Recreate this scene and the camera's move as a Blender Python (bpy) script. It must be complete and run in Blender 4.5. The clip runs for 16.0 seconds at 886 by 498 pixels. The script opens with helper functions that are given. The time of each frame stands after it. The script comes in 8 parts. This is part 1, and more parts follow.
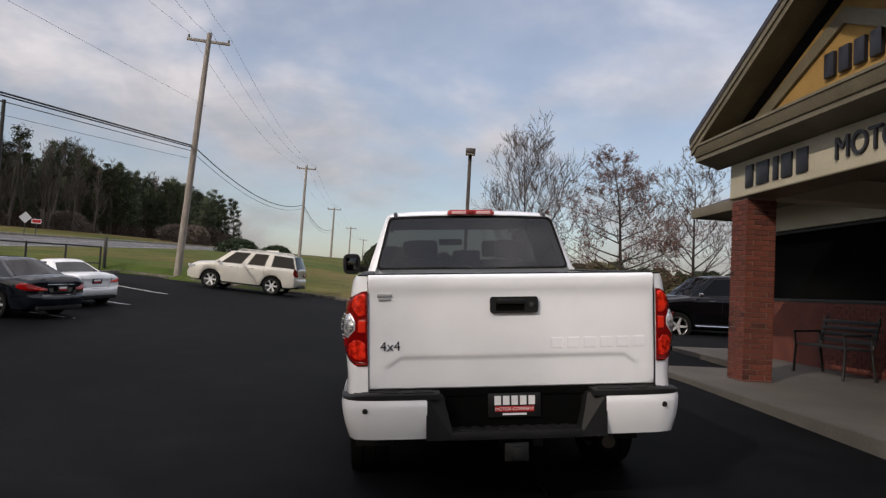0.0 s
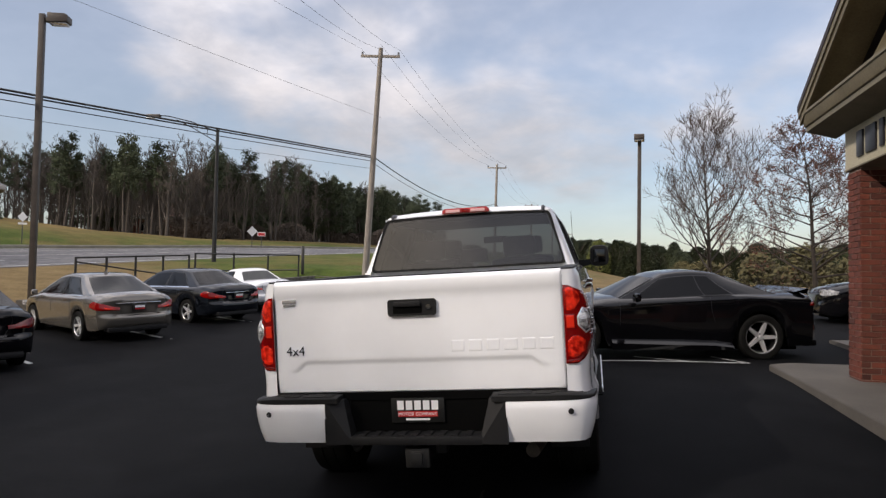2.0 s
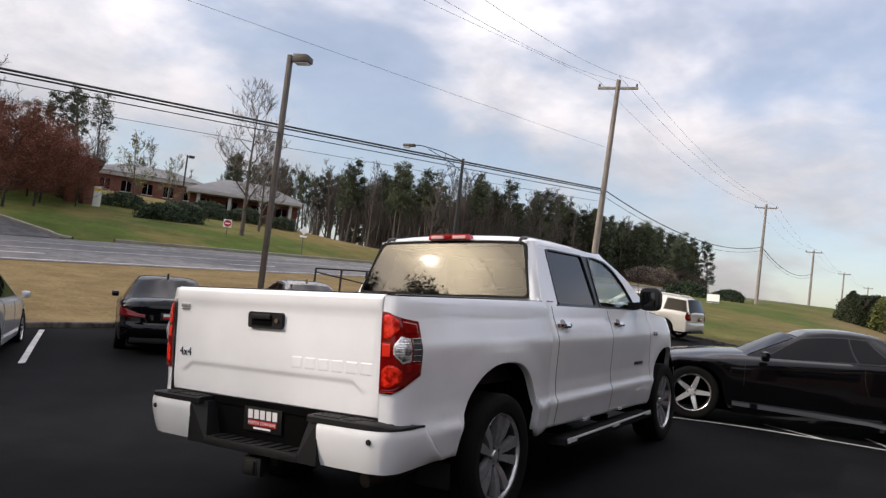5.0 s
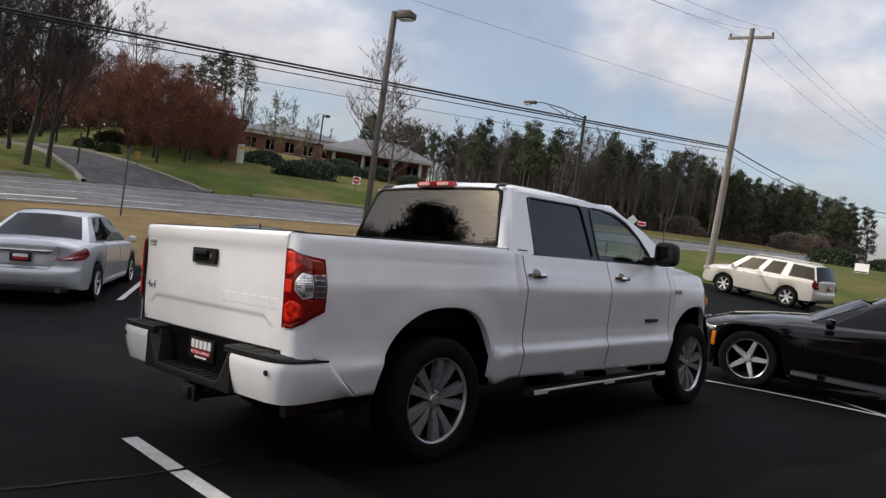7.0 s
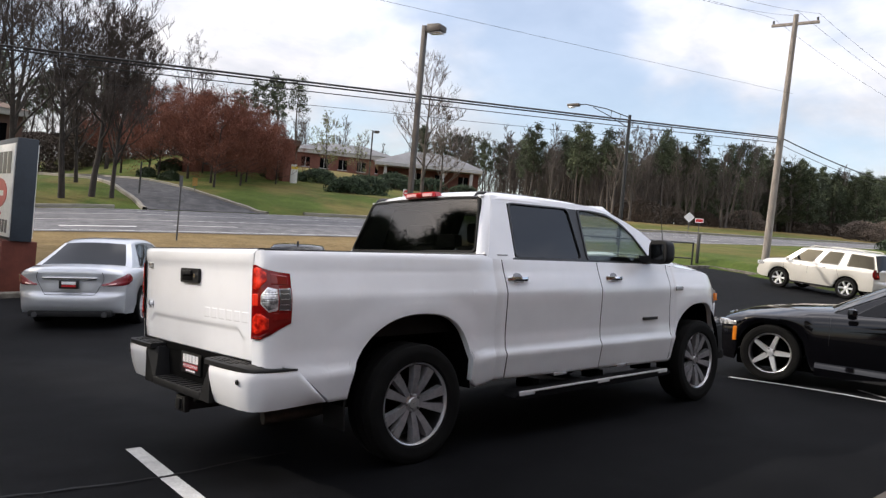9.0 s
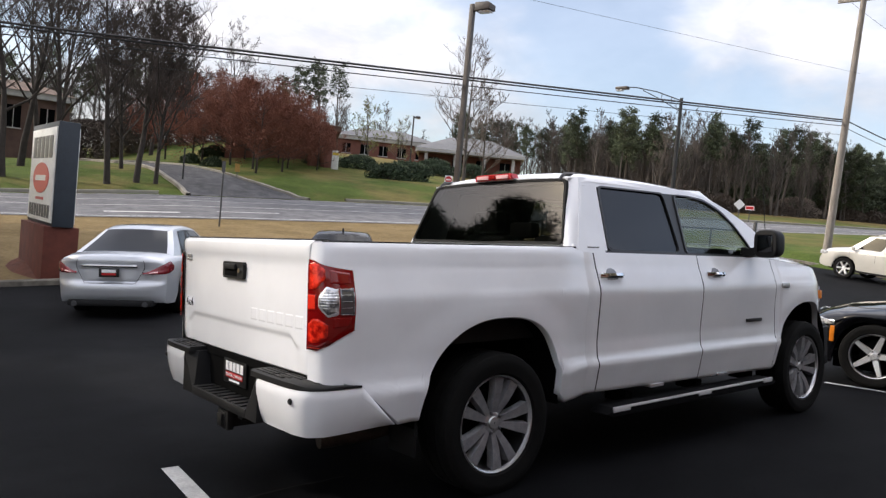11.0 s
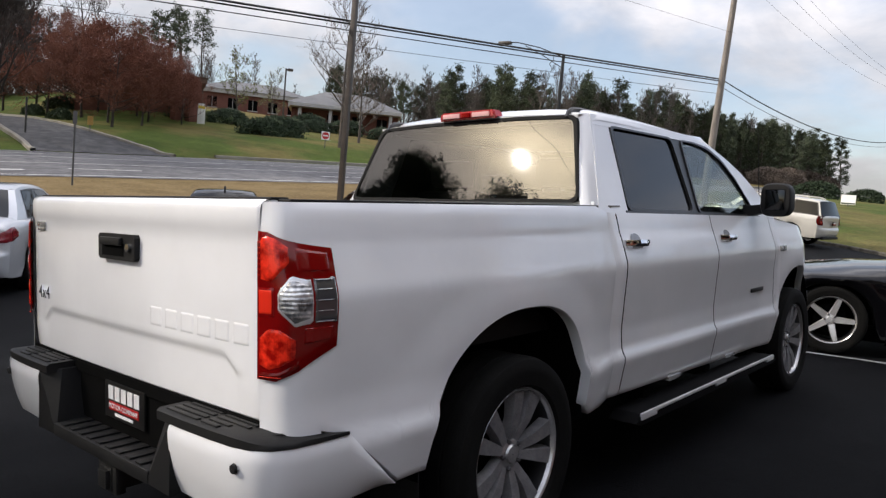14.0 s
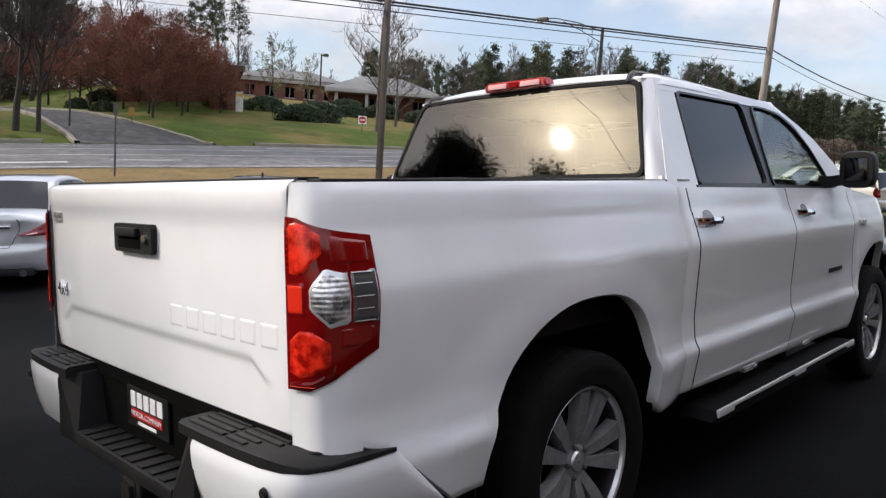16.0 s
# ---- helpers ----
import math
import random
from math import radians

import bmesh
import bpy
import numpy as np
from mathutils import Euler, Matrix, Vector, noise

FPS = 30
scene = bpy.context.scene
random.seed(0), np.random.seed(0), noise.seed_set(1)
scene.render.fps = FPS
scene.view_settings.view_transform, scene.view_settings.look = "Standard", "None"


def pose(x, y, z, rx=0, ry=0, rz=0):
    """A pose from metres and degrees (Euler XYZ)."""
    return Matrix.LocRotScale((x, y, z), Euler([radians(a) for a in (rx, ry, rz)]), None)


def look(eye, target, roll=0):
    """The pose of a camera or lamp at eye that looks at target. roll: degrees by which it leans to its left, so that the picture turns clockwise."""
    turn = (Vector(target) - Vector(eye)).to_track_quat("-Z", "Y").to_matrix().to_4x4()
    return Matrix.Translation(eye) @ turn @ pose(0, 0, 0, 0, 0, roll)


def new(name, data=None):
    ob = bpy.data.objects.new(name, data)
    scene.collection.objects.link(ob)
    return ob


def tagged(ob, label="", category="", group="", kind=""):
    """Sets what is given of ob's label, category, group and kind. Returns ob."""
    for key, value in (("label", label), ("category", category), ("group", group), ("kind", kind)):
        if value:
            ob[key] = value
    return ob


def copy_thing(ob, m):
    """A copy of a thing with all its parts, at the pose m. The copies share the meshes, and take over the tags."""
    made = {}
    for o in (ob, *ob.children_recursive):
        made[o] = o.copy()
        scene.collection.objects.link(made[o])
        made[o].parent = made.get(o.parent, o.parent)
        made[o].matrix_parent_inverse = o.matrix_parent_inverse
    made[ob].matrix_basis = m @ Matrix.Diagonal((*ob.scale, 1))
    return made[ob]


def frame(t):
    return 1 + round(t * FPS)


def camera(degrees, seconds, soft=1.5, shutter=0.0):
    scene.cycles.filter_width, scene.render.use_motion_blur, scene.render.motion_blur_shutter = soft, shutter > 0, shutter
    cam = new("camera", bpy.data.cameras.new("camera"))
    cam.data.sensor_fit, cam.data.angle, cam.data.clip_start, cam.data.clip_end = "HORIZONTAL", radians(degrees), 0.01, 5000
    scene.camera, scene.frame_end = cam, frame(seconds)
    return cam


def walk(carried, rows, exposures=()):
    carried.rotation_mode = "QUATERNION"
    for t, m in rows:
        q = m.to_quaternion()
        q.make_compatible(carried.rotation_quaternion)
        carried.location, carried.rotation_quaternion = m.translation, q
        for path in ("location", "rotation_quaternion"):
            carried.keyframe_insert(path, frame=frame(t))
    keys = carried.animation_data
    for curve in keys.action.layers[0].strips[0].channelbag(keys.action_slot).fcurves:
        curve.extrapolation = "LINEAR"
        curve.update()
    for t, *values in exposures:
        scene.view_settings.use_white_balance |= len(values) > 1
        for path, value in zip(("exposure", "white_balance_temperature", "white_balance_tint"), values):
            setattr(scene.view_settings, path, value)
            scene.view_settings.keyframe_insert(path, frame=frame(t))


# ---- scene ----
cam = camera(62.4, 16.0, soft=1.35)
PATH = [
    (0, look((-0.868, -4.312, 1.271), (-0.699, -2.322, 1.387), 3.1)),
    (0.5, look((-0.445, -4.342, 1.277), (-0.475, -2.343, 1.324), 2.8)),
    (1, look((0.034, -4.233, 1.341), (-0.067, -2.236, 1.369), 3.7)),
    (1.5, look((0.48, -4.208, 1.325), (0.222, -2.226, 1.372), 2.7)),
    (2, look((0.928, -4.14, 1.379), (0.524, -2.183, 1.462), 1.0)),
    (2.5, look((1.349, -4.04, 1.441), (1.045, -2.065, 1.528), 6.7)),
    (3, look((1.742, -4.001, 1.437), (1.355, -2.057, 1.708), 7.4)),
    (3.5, look((2.138, -3.891, 1.485), (1.537, -1.996, 1.706), 3.5)),
    (4, look((2.432, -3.636, 1.477), (1.617, -1.809, 1.517), 5.7)),
    (4.5, look((2.726, -3.425, 1.513), (1.878, -1.622, 1.684), 3.1)),
    (4.7, look((2.885, -3.35, 1.486), (1.913, -1.609, 1.635), 5.2)),
    (6.8, look((3.977, -2.383, 1.559), (2.648, -0.89, 1.62), 8.0)),
    (7, look((4.073, -2.41, 1.541), (2.704, -0.952, 1.507), 8.1)),
    (7.5, look((4.251, -2.387, 1.577), (2.894, -0.932, 1.371), 5.8)),
    (8, look((4.489, -2.262, 1.597), (3.005, -0.927, 1.479), 5.9)),
    (8.5, look((4.618, -2.156, 1.602), (3.158, -0.792, 1.539), 5.1)),
    (9, look((4.623, -2.125, 1.608), (3.138, -0.785, 1.58), 5.1)),
    (9.5, look((4.529, -2.121, 1.612), (2.984, -0.851, 1.578), 5.6)),
    (9.7, look((4.458, -2.119, 1.604), (2.895, -0.872, 1.56), 5.2)),
    (11.8, look((3.497, -1.629, 1.592), (1.997, -0.313, 1.455), 6.1)),
    (12, look((3.417, -1.617, 1.583), (1.957, -0.261, 1.416), 5.7)),
    (12.5, look((3.219, -1.579, 1.554), (1.71, -0.282, 1.353), 6.1)),
    (13, look((3.001, -1.423, 1.565), (1.455, -0.154, 1.539), 4.3)),
    (13.5, look((2.769, -1.315, 1.527), (1.323, 0.051, 1.318), 3.9)),
    (14, look((2.527, -1.34, 1.519), (1.227, 0.172, 1.364), 5.1)),
    (14.5, look((2.368, -1.331, 1.516), (0.934, 0.046, 1.297), 5.4)),
    (15, look((2.365, -1.242, 1.522), (1.016, 0.218, 1.308), 4.0)),
    (15.5, look((2.364, -1.172, 1.517), (1.114, 0.377, 1.319), 4.0)),
    (16, look((2.278, -1.124, 1.496), (0.905, 0.315, 1.285), 3.6)),
]
EXPOSURES = tuple((t, e, 6620 if t < 5 else 6500 if t < 11 else 6450, 15 if t < 5 else 13) for t, e in ((0.0, -0.30), (2.0, -0.02), (2.5, 0.05), (3.0, -0.02), (3.5, -0.12), (4.0, -0.12), (4.5, 0.18), (7.0, -0.05), (7.5, 0.2), (8.0, 0.65), (8.5, 0.74), (9.0, 0.52), (9.5, 0.34), (12.0, 0.62), (13.0, 0.50), (13.5, 0.24), (14.5, 0.28), (15.0, 0.20), (15.5, 0.40), (16.0, 0.42)))
walk(cam, PATH, EXPOSURES)

# ---------------------------------------------------------------- sky and sun
SUN_DIR = Vector((-0.596, -0.622, 0.508)).normalized()
world = bpy.data.worlds.new("sky")
scene.world = world
world.use_nodes = True
wt = world.node_tree
wt.nodes.clear()
w_out = wt.nodes.new("ShaderNodeOutputWorld")
w_bg = wt.nodes.new("ShaderNodeBackground")
w_sky = wt.nodes.new("ShaderNodeTexSky")
w_sky.sky_type = 'NISHITA'
w_sky.sun_disc = False
w_sky.sun_elevation = math.asin(SUN_DIR.z)
w_sky.sun_rotation = math.atan2(SUN_DIR.x, SUN_DIR.y)
w_sky.air_density, w_sky.dust_density, w_sky.ozone_density = 1.0, 1.2, 1.0
w_co = wt.nodes.new("ShaderNodeTexCoord")
w_sep = wt.nodes.new("ShaderNodeSeparateXYZ")
wt.links.new(w_co.outputs["Generated"], w_sep.inputs[0])


def w_math(op, a, b=None):
    n = wt.nodes.new("ShaderNodeMath")
    n.operation = op
    for i, v in enumerate((a, b)):
        if v is None:
            continue
        if isinstance(v, (int, float)):
            n.inputs[i].default_value = v
        else:
            wt.links.new(v, n.inputs[i])
    return n.outputs[0]


# clouds lie on a flat layer: the direction divided by its height
w_h = w_math('MAXIMUM', w_sep.outputs[2], 0.04)
w_cx = w_math('DIVIDE', w_sep.outputs[0], w_math('ADD', w_h, 0.30))
w_cy = w_math('DIVIDE', w_sep.outputs[1], w_math('ADD', w_h, 0.30))
w_vec = wt.nodes.new("ShaderNodeCombineXYZ")
wt.links.new(w_cx, w_vec.inputs[0])
wt.links.new(w_math('MULTIPLY', w_cy, 1.0), w_vec.inputs[1])


def w_noise(scale, detail, rough, seed):
    n = wt.nodes.new("ShaderNodeTexNoise")
    n.noise_dimensions = '4D'
    n.inputs["W"].default_value = seed
    n.inputs["Scale"].default_value = scale
    n.inputs["Detail"].default_value = detail
    n.inputs["Roughness"].default_value = rough
    n.inputs["Distortion"].default_value = 0.25
    wt.links.new(w_vec.outputs[0], n.inputs["Vector"])
    return n.outputs["Fac"]


def w_ramp(fac, a, b):
    n = wt.nodes.new("ShaderNodeMapRange")
    n.interpolation_type = 'SMOOTHSTEP'
    wt.links.new(fac, n.inputs[0])
    n.inputs[1].default_value, n.inputs[2].default_value = a, b
    return n.outputs[0]


w_big = w_ramp(w_noise(1.5, 5.0, 0.52, 3.1), 0.41, 0.62)
w_fine = w_ramp(w_noise(4.0, 6.0, 0.6, 7.7), 0.25, 0.75)
w_fac = w_math('MULTIPLY', w_big, w_math('ADD', w_math('MULTIPLY', w_fine, 0.30), 0.70))
w_low = w_ramp(w_sep.outputs[2], 0.0, 0.22)
w_fac = w_math('ADD', w_math('MULTIPLY', w_fac, 0.76), 0.23)
w_fac = w_math('MAXIMUM', w_fac, w_math('MULTIPLY', w_math('SUBTRACT', 1.0, w_low), 0.28))
w_mix = wt.nodes.new("ShaderNodeMix")
w_mix.data_type = 'RGBA'
wt.links.new(w_fac, w_mix.inputs["Factor"])
w_blue = wt.nodes.new("ShaderNodeVectorMath")
w_blue.operation = 'SCALE'
w_blue.inputs["Scale"].default_value = 1.32
wt.links.new(w_sky.outputs[0], w_blue.inputs[0])
wt.links.new(w_blue.outputs[0], w_mix.inputs["A"])
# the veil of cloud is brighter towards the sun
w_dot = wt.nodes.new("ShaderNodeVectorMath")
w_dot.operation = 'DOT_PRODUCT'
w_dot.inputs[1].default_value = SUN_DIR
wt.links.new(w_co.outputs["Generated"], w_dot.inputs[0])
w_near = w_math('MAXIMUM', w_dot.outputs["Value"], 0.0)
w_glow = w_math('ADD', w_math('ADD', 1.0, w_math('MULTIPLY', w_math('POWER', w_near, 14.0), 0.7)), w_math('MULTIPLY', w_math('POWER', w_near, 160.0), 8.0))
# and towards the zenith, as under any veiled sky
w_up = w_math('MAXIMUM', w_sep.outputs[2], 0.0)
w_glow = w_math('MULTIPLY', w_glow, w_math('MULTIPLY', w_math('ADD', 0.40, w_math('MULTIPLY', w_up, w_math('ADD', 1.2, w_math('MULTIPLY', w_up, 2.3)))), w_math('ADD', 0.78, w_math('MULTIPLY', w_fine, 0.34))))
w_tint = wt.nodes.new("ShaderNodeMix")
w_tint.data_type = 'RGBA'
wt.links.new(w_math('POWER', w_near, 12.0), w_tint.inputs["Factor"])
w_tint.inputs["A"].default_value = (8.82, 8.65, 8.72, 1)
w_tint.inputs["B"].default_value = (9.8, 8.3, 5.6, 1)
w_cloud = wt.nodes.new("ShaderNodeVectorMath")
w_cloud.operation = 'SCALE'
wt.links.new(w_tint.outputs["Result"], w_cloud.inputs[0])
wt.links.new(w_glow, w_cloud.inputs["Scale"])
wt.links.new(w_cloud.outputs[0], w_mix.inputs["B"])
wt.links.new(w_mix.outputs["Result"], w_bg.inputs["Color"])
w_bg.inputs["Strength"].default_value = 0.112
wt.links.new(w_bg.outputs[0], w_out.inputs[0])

sun = new("sun", bpy.data.lights.new("sun", 'SUN'))
sun.data.energy, sun.data.angle, sun.data.color = 2.5, radians(0.5), (1.0, 0.93, 0.82)
sun.matrix_basis = look(SUN_DIR * 90, (0, 0, 0))


# ---------------------------------------------------------------- materials
def material(name, color=(0.5, 0.5, 0.5), rough=0.6, metal=0.0, coat=0.0, spec=0.5):
    m = bpy.data.materials.new(name)
    m.use_nodes = True
    b = m.node_tree.nodes["Principled BSDF"]
    b.inputs["Base Color"].default_value = (*color, 1)
    b.inputs["Roughness"].default_value = rough
    b.inputs["Metallic"].default_value = metal
    b.inputs["Coat Weight"].default_value = coat
    b.inputs["Coat Roughness"].default_value = 0.03
    b.inputs["Specular IOR Level"].default_value = spec
    return m


def bsdf(m):
    return m.node_tree.nodes["Principled BSDF"]


def noise_node(m, scale, detail=4.0, rough=0.55, stretch=None, space="Object"):
    nt = m.node_tree
    co = nt.nodes.new("ShaderNodeTexCoord")
    n = nt.nodes.new("ShaderNodeTexNoise")
    n.inputs["Scale"].default_value = scale
    n.inputs["Detail"].default_value = detail
    n.inputs["Roughness"].default_value = rough
    if stretch:
        mp = nt.nodes.new("ShaderNodeMapping")
        mp.inputs["Scale"].default_value = stretch
        nt.links.new(co.outputs[space], mp.inputs[0])
        nt.links.new(mp.outputs[0], n.inputs["Vector"])
    else:
        nt.links.new(co.outputs[space], n.inputs["Vector"])
    return n.outputs["Fac"]


def ramp(m, fac, stops):
    r = m.node_tree.nodes.new("ShaderNodeValToRGB")
    e = r.color_ramp.elements
    while len(e) < len(stops):
        e.new(0.5)
    for el, (p, c) in zip(e, stops):
        el.position, el.color = p, (*c, 1)
    m.node_tree.links.new(fac, r.inputs[0])
    return r.outputs[0]


def mixed(m, fac, a, b, mode='MIX'):
    n = m.node_tree.nodes.new("ShaderNodeMix")
    n.data_type, n.blend_type = 'RGBA', mode
    for key, v in (("Factor", fac), ("A", a), ("B", b)):
        if isinstance(v, (int, float)):
            n.inputs[key].default_value = v
        elif isinstance(v, tuple):
            n.inputs[key].default_value = (*v, 1)
        else:
            m.node_tree.links.new(v, n.inputs[key])
    return n.outputs["Result"]


def bumped(m, fac, strength, distance=0.01):
    n = m.node_tree.nodes.new("ShaderNodeBump")
    n.inputs["Strength"].default_value = strength
    n.inputs["Distance"].default_value = distance
    m.node_tree.links.new(fac, n.inputs["Height"])
    m.node_tree.links.new(n.outputs[0], bsdf(m).inputs["Normal"])


def colored(m, socket):
    m.node_tree.links.new(socket, bsdf(m).inputs["Base Color"])
    return m


def textured(name, c1, c2, scale, rough=0.7, fine=None, bump=0.0, dist=0.01, coat=0.0, metal=0.0, spec=0.5, stretch=None):
    """Two scales of variation: a broad one between two colours and a fine grain."""
    m = material(name, c1, rough, metal, coat, spec)
    broad = noise_node(m, scale, 3.0, stretch=stretch)
    grain = noise_node(m, fine or scale * 14, 5.0, 0.65)
    col = ramp(m, broad, ((0.32, c1), (0.68, c2)))
    g = ramp(m, grain, ((0.25, (0.72, 0.72, 0.72)), (0.75, (1.2, 1.2, 1.2))))
    colored(m, mixed(m, 1.0, col, g, 'MULTIPLY'))
    if bump:
        bumped(m, grain, bump, dist)
    return m


def tinted_glass(name, tint, rough=0.0, base=0.045):
    m = bpy.data.materials.new(name)
    m.use_nodes = True
    nt = m.node_tree
    nt.nodes.clear()
    out = nt.nodes.new("ShaderNodeOutputMaterial")
    tr = nt.nodes.new("ShaderNodeBsdfTransparent")
    tr.inputs[0].default_value = (*tint, 1)
    gl = nt.nodes.new("ShaderNodeBsdfGlossy")
    gl.inputs["Roughness"].default_value = rough
    # gloss rises towards grazing angles, alike on both sides of the pane
    lw = nt.nodes.new("ShaderNodeLayerWeight")
    pw = nt.nodes.new("ShaderNodeMath")
    pw.operation = 'POWER'
    pw.inputs[1].default_value = 5.0
    fr = nt.nodes.new("ShaderNodeMath")
    fr.operation = 'MULTIPLY_ADD'
    fr.inputs[1].default_value, fr.inputs[2].default_value = 0.9, base
    nt.links.new(lw.outputs["Facing"], pw.inputs[0])
    nt.links.new(pw.outputs[0], fr.inputs[0])
    mx = nt.nodes.new("ShaderNodeMixShader")
    nt.links.new(fr.outputs[0], mx.inputs[0])
    nt.links.new(tr.outputs[0], mx.inputs[1])
    nt.links.new(gl.outputs[0], mx.inputs[2])
    nt.links.new(mx.outputs[0], out.inputs[0])
    return m


def paint(name, color, flake=0.0, rough=0.3, coat=1.0):
    m = material(name, color, rough, flake, coat)
    n = noise_node(m, 2.2, 4.0)
    lo = tuple(c * 0.93 for c in color)
    colored(m, ramp(m, n, ((0.35, lo), (0.65, color))))
    return m


WHITE_PAINT = paint("white_pearl_paint", (0.86, 0.87, 0.89))
BLACK_PAINT = paint("black_paint", (0.003, 0.003, 0.004), 0.0, 0.06, 0.0)
bsdf(BLACK_PAINT).inputs["Specular IOR Level"].default_value = 0.4
NAVY_PAINT = paint("dark_graphite_paint", (0.008, 0.010, 0.014), 0.1, 0.1, 0.2)
SILVER_PAINT = paint("silver_paint", (0.56, 0.575, 0.60), 0.45, 0.32)
TAN_PAINT = paint("champagne_metallic_paint", (0.17, 0.155, 0.135), 0.6, 0.22)
CREAM_PAINT = paint("pearl_cream_paint", (0.50, 0.485, 0.44))
COUPE_WHITE = paint("cool_white_paint", (0.78, 0.79, 0.80))
BLACK_PLASTIC = textured("black_plastic", (0.008, 0.008, 0.009), (0.013, 0.013, 0.013), 5, 0.55, 160, 0.15, 0.002, spec=0.22)
DARK_TRIM = material("dark_trim", (0.01, 0.01, 0.011), 0.35)
RUBBER = textured("tyre_rubber", (0.004, 0.004, 0.004), (0.0075, 0.0075, 0.007), 6, 0.85, 90, 0.3, 0.003, spec=0.15)
WELL = material("wheel_well_liner", (0.003, 0.003, 0.003), 0.95, spec=0.05)
ALLOY = textured("machined_alloy", (0.50, 0.50, 0.50), (0.60, 0.60, 0.61), 20, 0.24, 200, 0.0, metal=0.65)
SPOKE_GREY = textured("dark_machined_alloy", (0.25, 0.25, 0.26), (0.34, 0.34, 0.35), 20, 0.26, 200, 0.0, metal=0.35)
SEAL_RUBBER = material("black_window_rubber", (0.006, 0.006, 0.006), 0.7, spec=0.15)
STRIP = material("bright_aluminium_strip", (0.80, 0.81, 0.82), 0.35, 0.3)
HEAD_LENS = material("smooth_headlamp_lens", (0.55, 0.55, 0.56), 0.08, 0.4, 0.8)
MIRROR_DIM = material("tinted_mirror", (0.05, 0.052, 0.055), 0.05, 1.0)
BOARD = material("dull_black_step", (0.004, 0.004, 0.0045), 0.8, spec=0.12)
MID_TWIG = textured("brown_twig_bark", (0.050, 0.038, 0.031), (0.085, 0.066, 0.055), 1, 0.95, 20)
DARK_BARK = textured("dark_brown_bark", (0.020, 0.016, 0.013), (0.040, 0.032, 0.026), 3, 0.95, 30, 0.6, 0.02)
DARK_TWIG = textured("dark_twig_bark", (0.040, 0.031, 0.026), (0.070, 0.055, 0.046), 1, 0.95, 20)
WOOD_TWIG = textured("grey_woodland_twig", (0.058, 0.048, 0.041), (0.105, 0.088, 0.076), 0.3, 0.95, 12)
WOOD_BARK = textured("grey_woodland_bark", (0.06, 0.051, 0.043), (0.11, 0.095, 0.08), 0.5, 0.95, 12)
ALLOY_BRIGHT = material("polished_alloy", (0.74, 0.75, 0.77), 0.3, 0.6)
ALLOY_DARK = material("dark_alloy", (0.10, 0.10, 0.105), 0.4, 0.8)
CHROME = material("chrome", (0.82, 0.83, 0.85), 0.06, 1.0)
STEEL = textured("rusted_steel", (0.06, 0.05, 0.04), (0.10, 0.085, 0.07), 12, 0.6, 120, 0.2, metal=0.6)
RED_LENS = material("red_lamp_lens", (0.66, 0.012, 0.006), 0.15, 0.0, 0.5, 0.2)
RED_DARK = material("deep_red_lens", (0.10, 0.002, 0.002), 0.15, 0.0, 0.5, 0.2)


def fluted(m, scale, strength, direction, low, high):
    """Fine moulded flutes in a lamp lens; noise in the colour stands for reflector glints."""
    nt = m.node_tree
    co = nt.nodes.new("ShaderNodeTexCoord")
    wv = nt.nodes.new("ShaderNodeTexWave")
    wv.bands_direction = direction
    wv.inputs["Scale"].default_value = scale
    wv.inputs["Distortion"].default_value = 1.5
    wv.inputs["Detail"].default_value = 1.0
    nt.links.new(co.outputs["Object"], wv.inputs["Vector"])
    bumped(m, wv.outputs["Fac"], strength, 0.004)
    cloud = noise_node(m, 30.0, 3.0)
    base = tuple(bsdf(m).inputs["Base Color"].default_value)[:3]
    # bright and dark gloss painted as noise over the lens colour
    tone = ramp(m, cloud, ((0.36, low), (0.62, high)))
    colored(m, mixed(m, 1.0, base, tone, 'MULTIPLY'))


fluted(RED_LENS, 60.0, 0.14, 'X', (0.45, 0.35, 0.3), (1.35, 3.0, 2.2))
RED_SMOOTH = material("smooth_red_lens", (0.20, 0.003, 0.003), 0.12, 0.0, 0.4, 0.3)
RED_BODY = material("red_lamp_body", (0.17, 0.002, 0.002), 0.12, 0.0, 0.5, 0.25)
RED_BRIGHT = material("bright_red_reflector", (0.75, 0.03, 0.012), 0.2, 0.0, 0.4, 0.3)
CLEAR_LENS = material("clear_lamp_lens", (0.62, 0.63, 0.64), 0.12, 0.5, 1.0)
fluted(CLEAR_LENS, 24.0, 0.35, 'Z', (0.22, 0.22, 0.23), (1.4, 1.4, 1.4))
PINK_LENS = material("frosted_pink_lens", (0.72, 0.42, 0.42), 0.18, 0.0, 0.6)
SMOKE_LENS = material("smoked_lamp_lens", (0.10, 0.10, 0.105), 0.15, 0.4, 1.0)
AMBER_LENS = material("amber_lens", (0.75, 0.22, 0.02), 0.15, 0.0, 1.0)
GLASS_DARK = tinted_glass("dark_tinted_glass", (0.07, 0.073, 0.077), 0.0, 0.075)
GLASS_REAR = tinted_glass("rear_tinted_glass", (0.11, 0.115, 0.115), 0.02, 0.066)
GLASS_CLEAR = tinted_glass("light_tinted_glass", (0.72, 0.77, 0.74))
CABIN = textured("dark_cabin_fabric", (0.012, 0.012, 0.012), (0.022, 0.021, 0.02), 9, 0.85, 120)
LEATHER = textured("graphite_leather", (0.10, 0.096, 0.09), (0.14, 0.132, 0.125), 9, 0.5, 120)
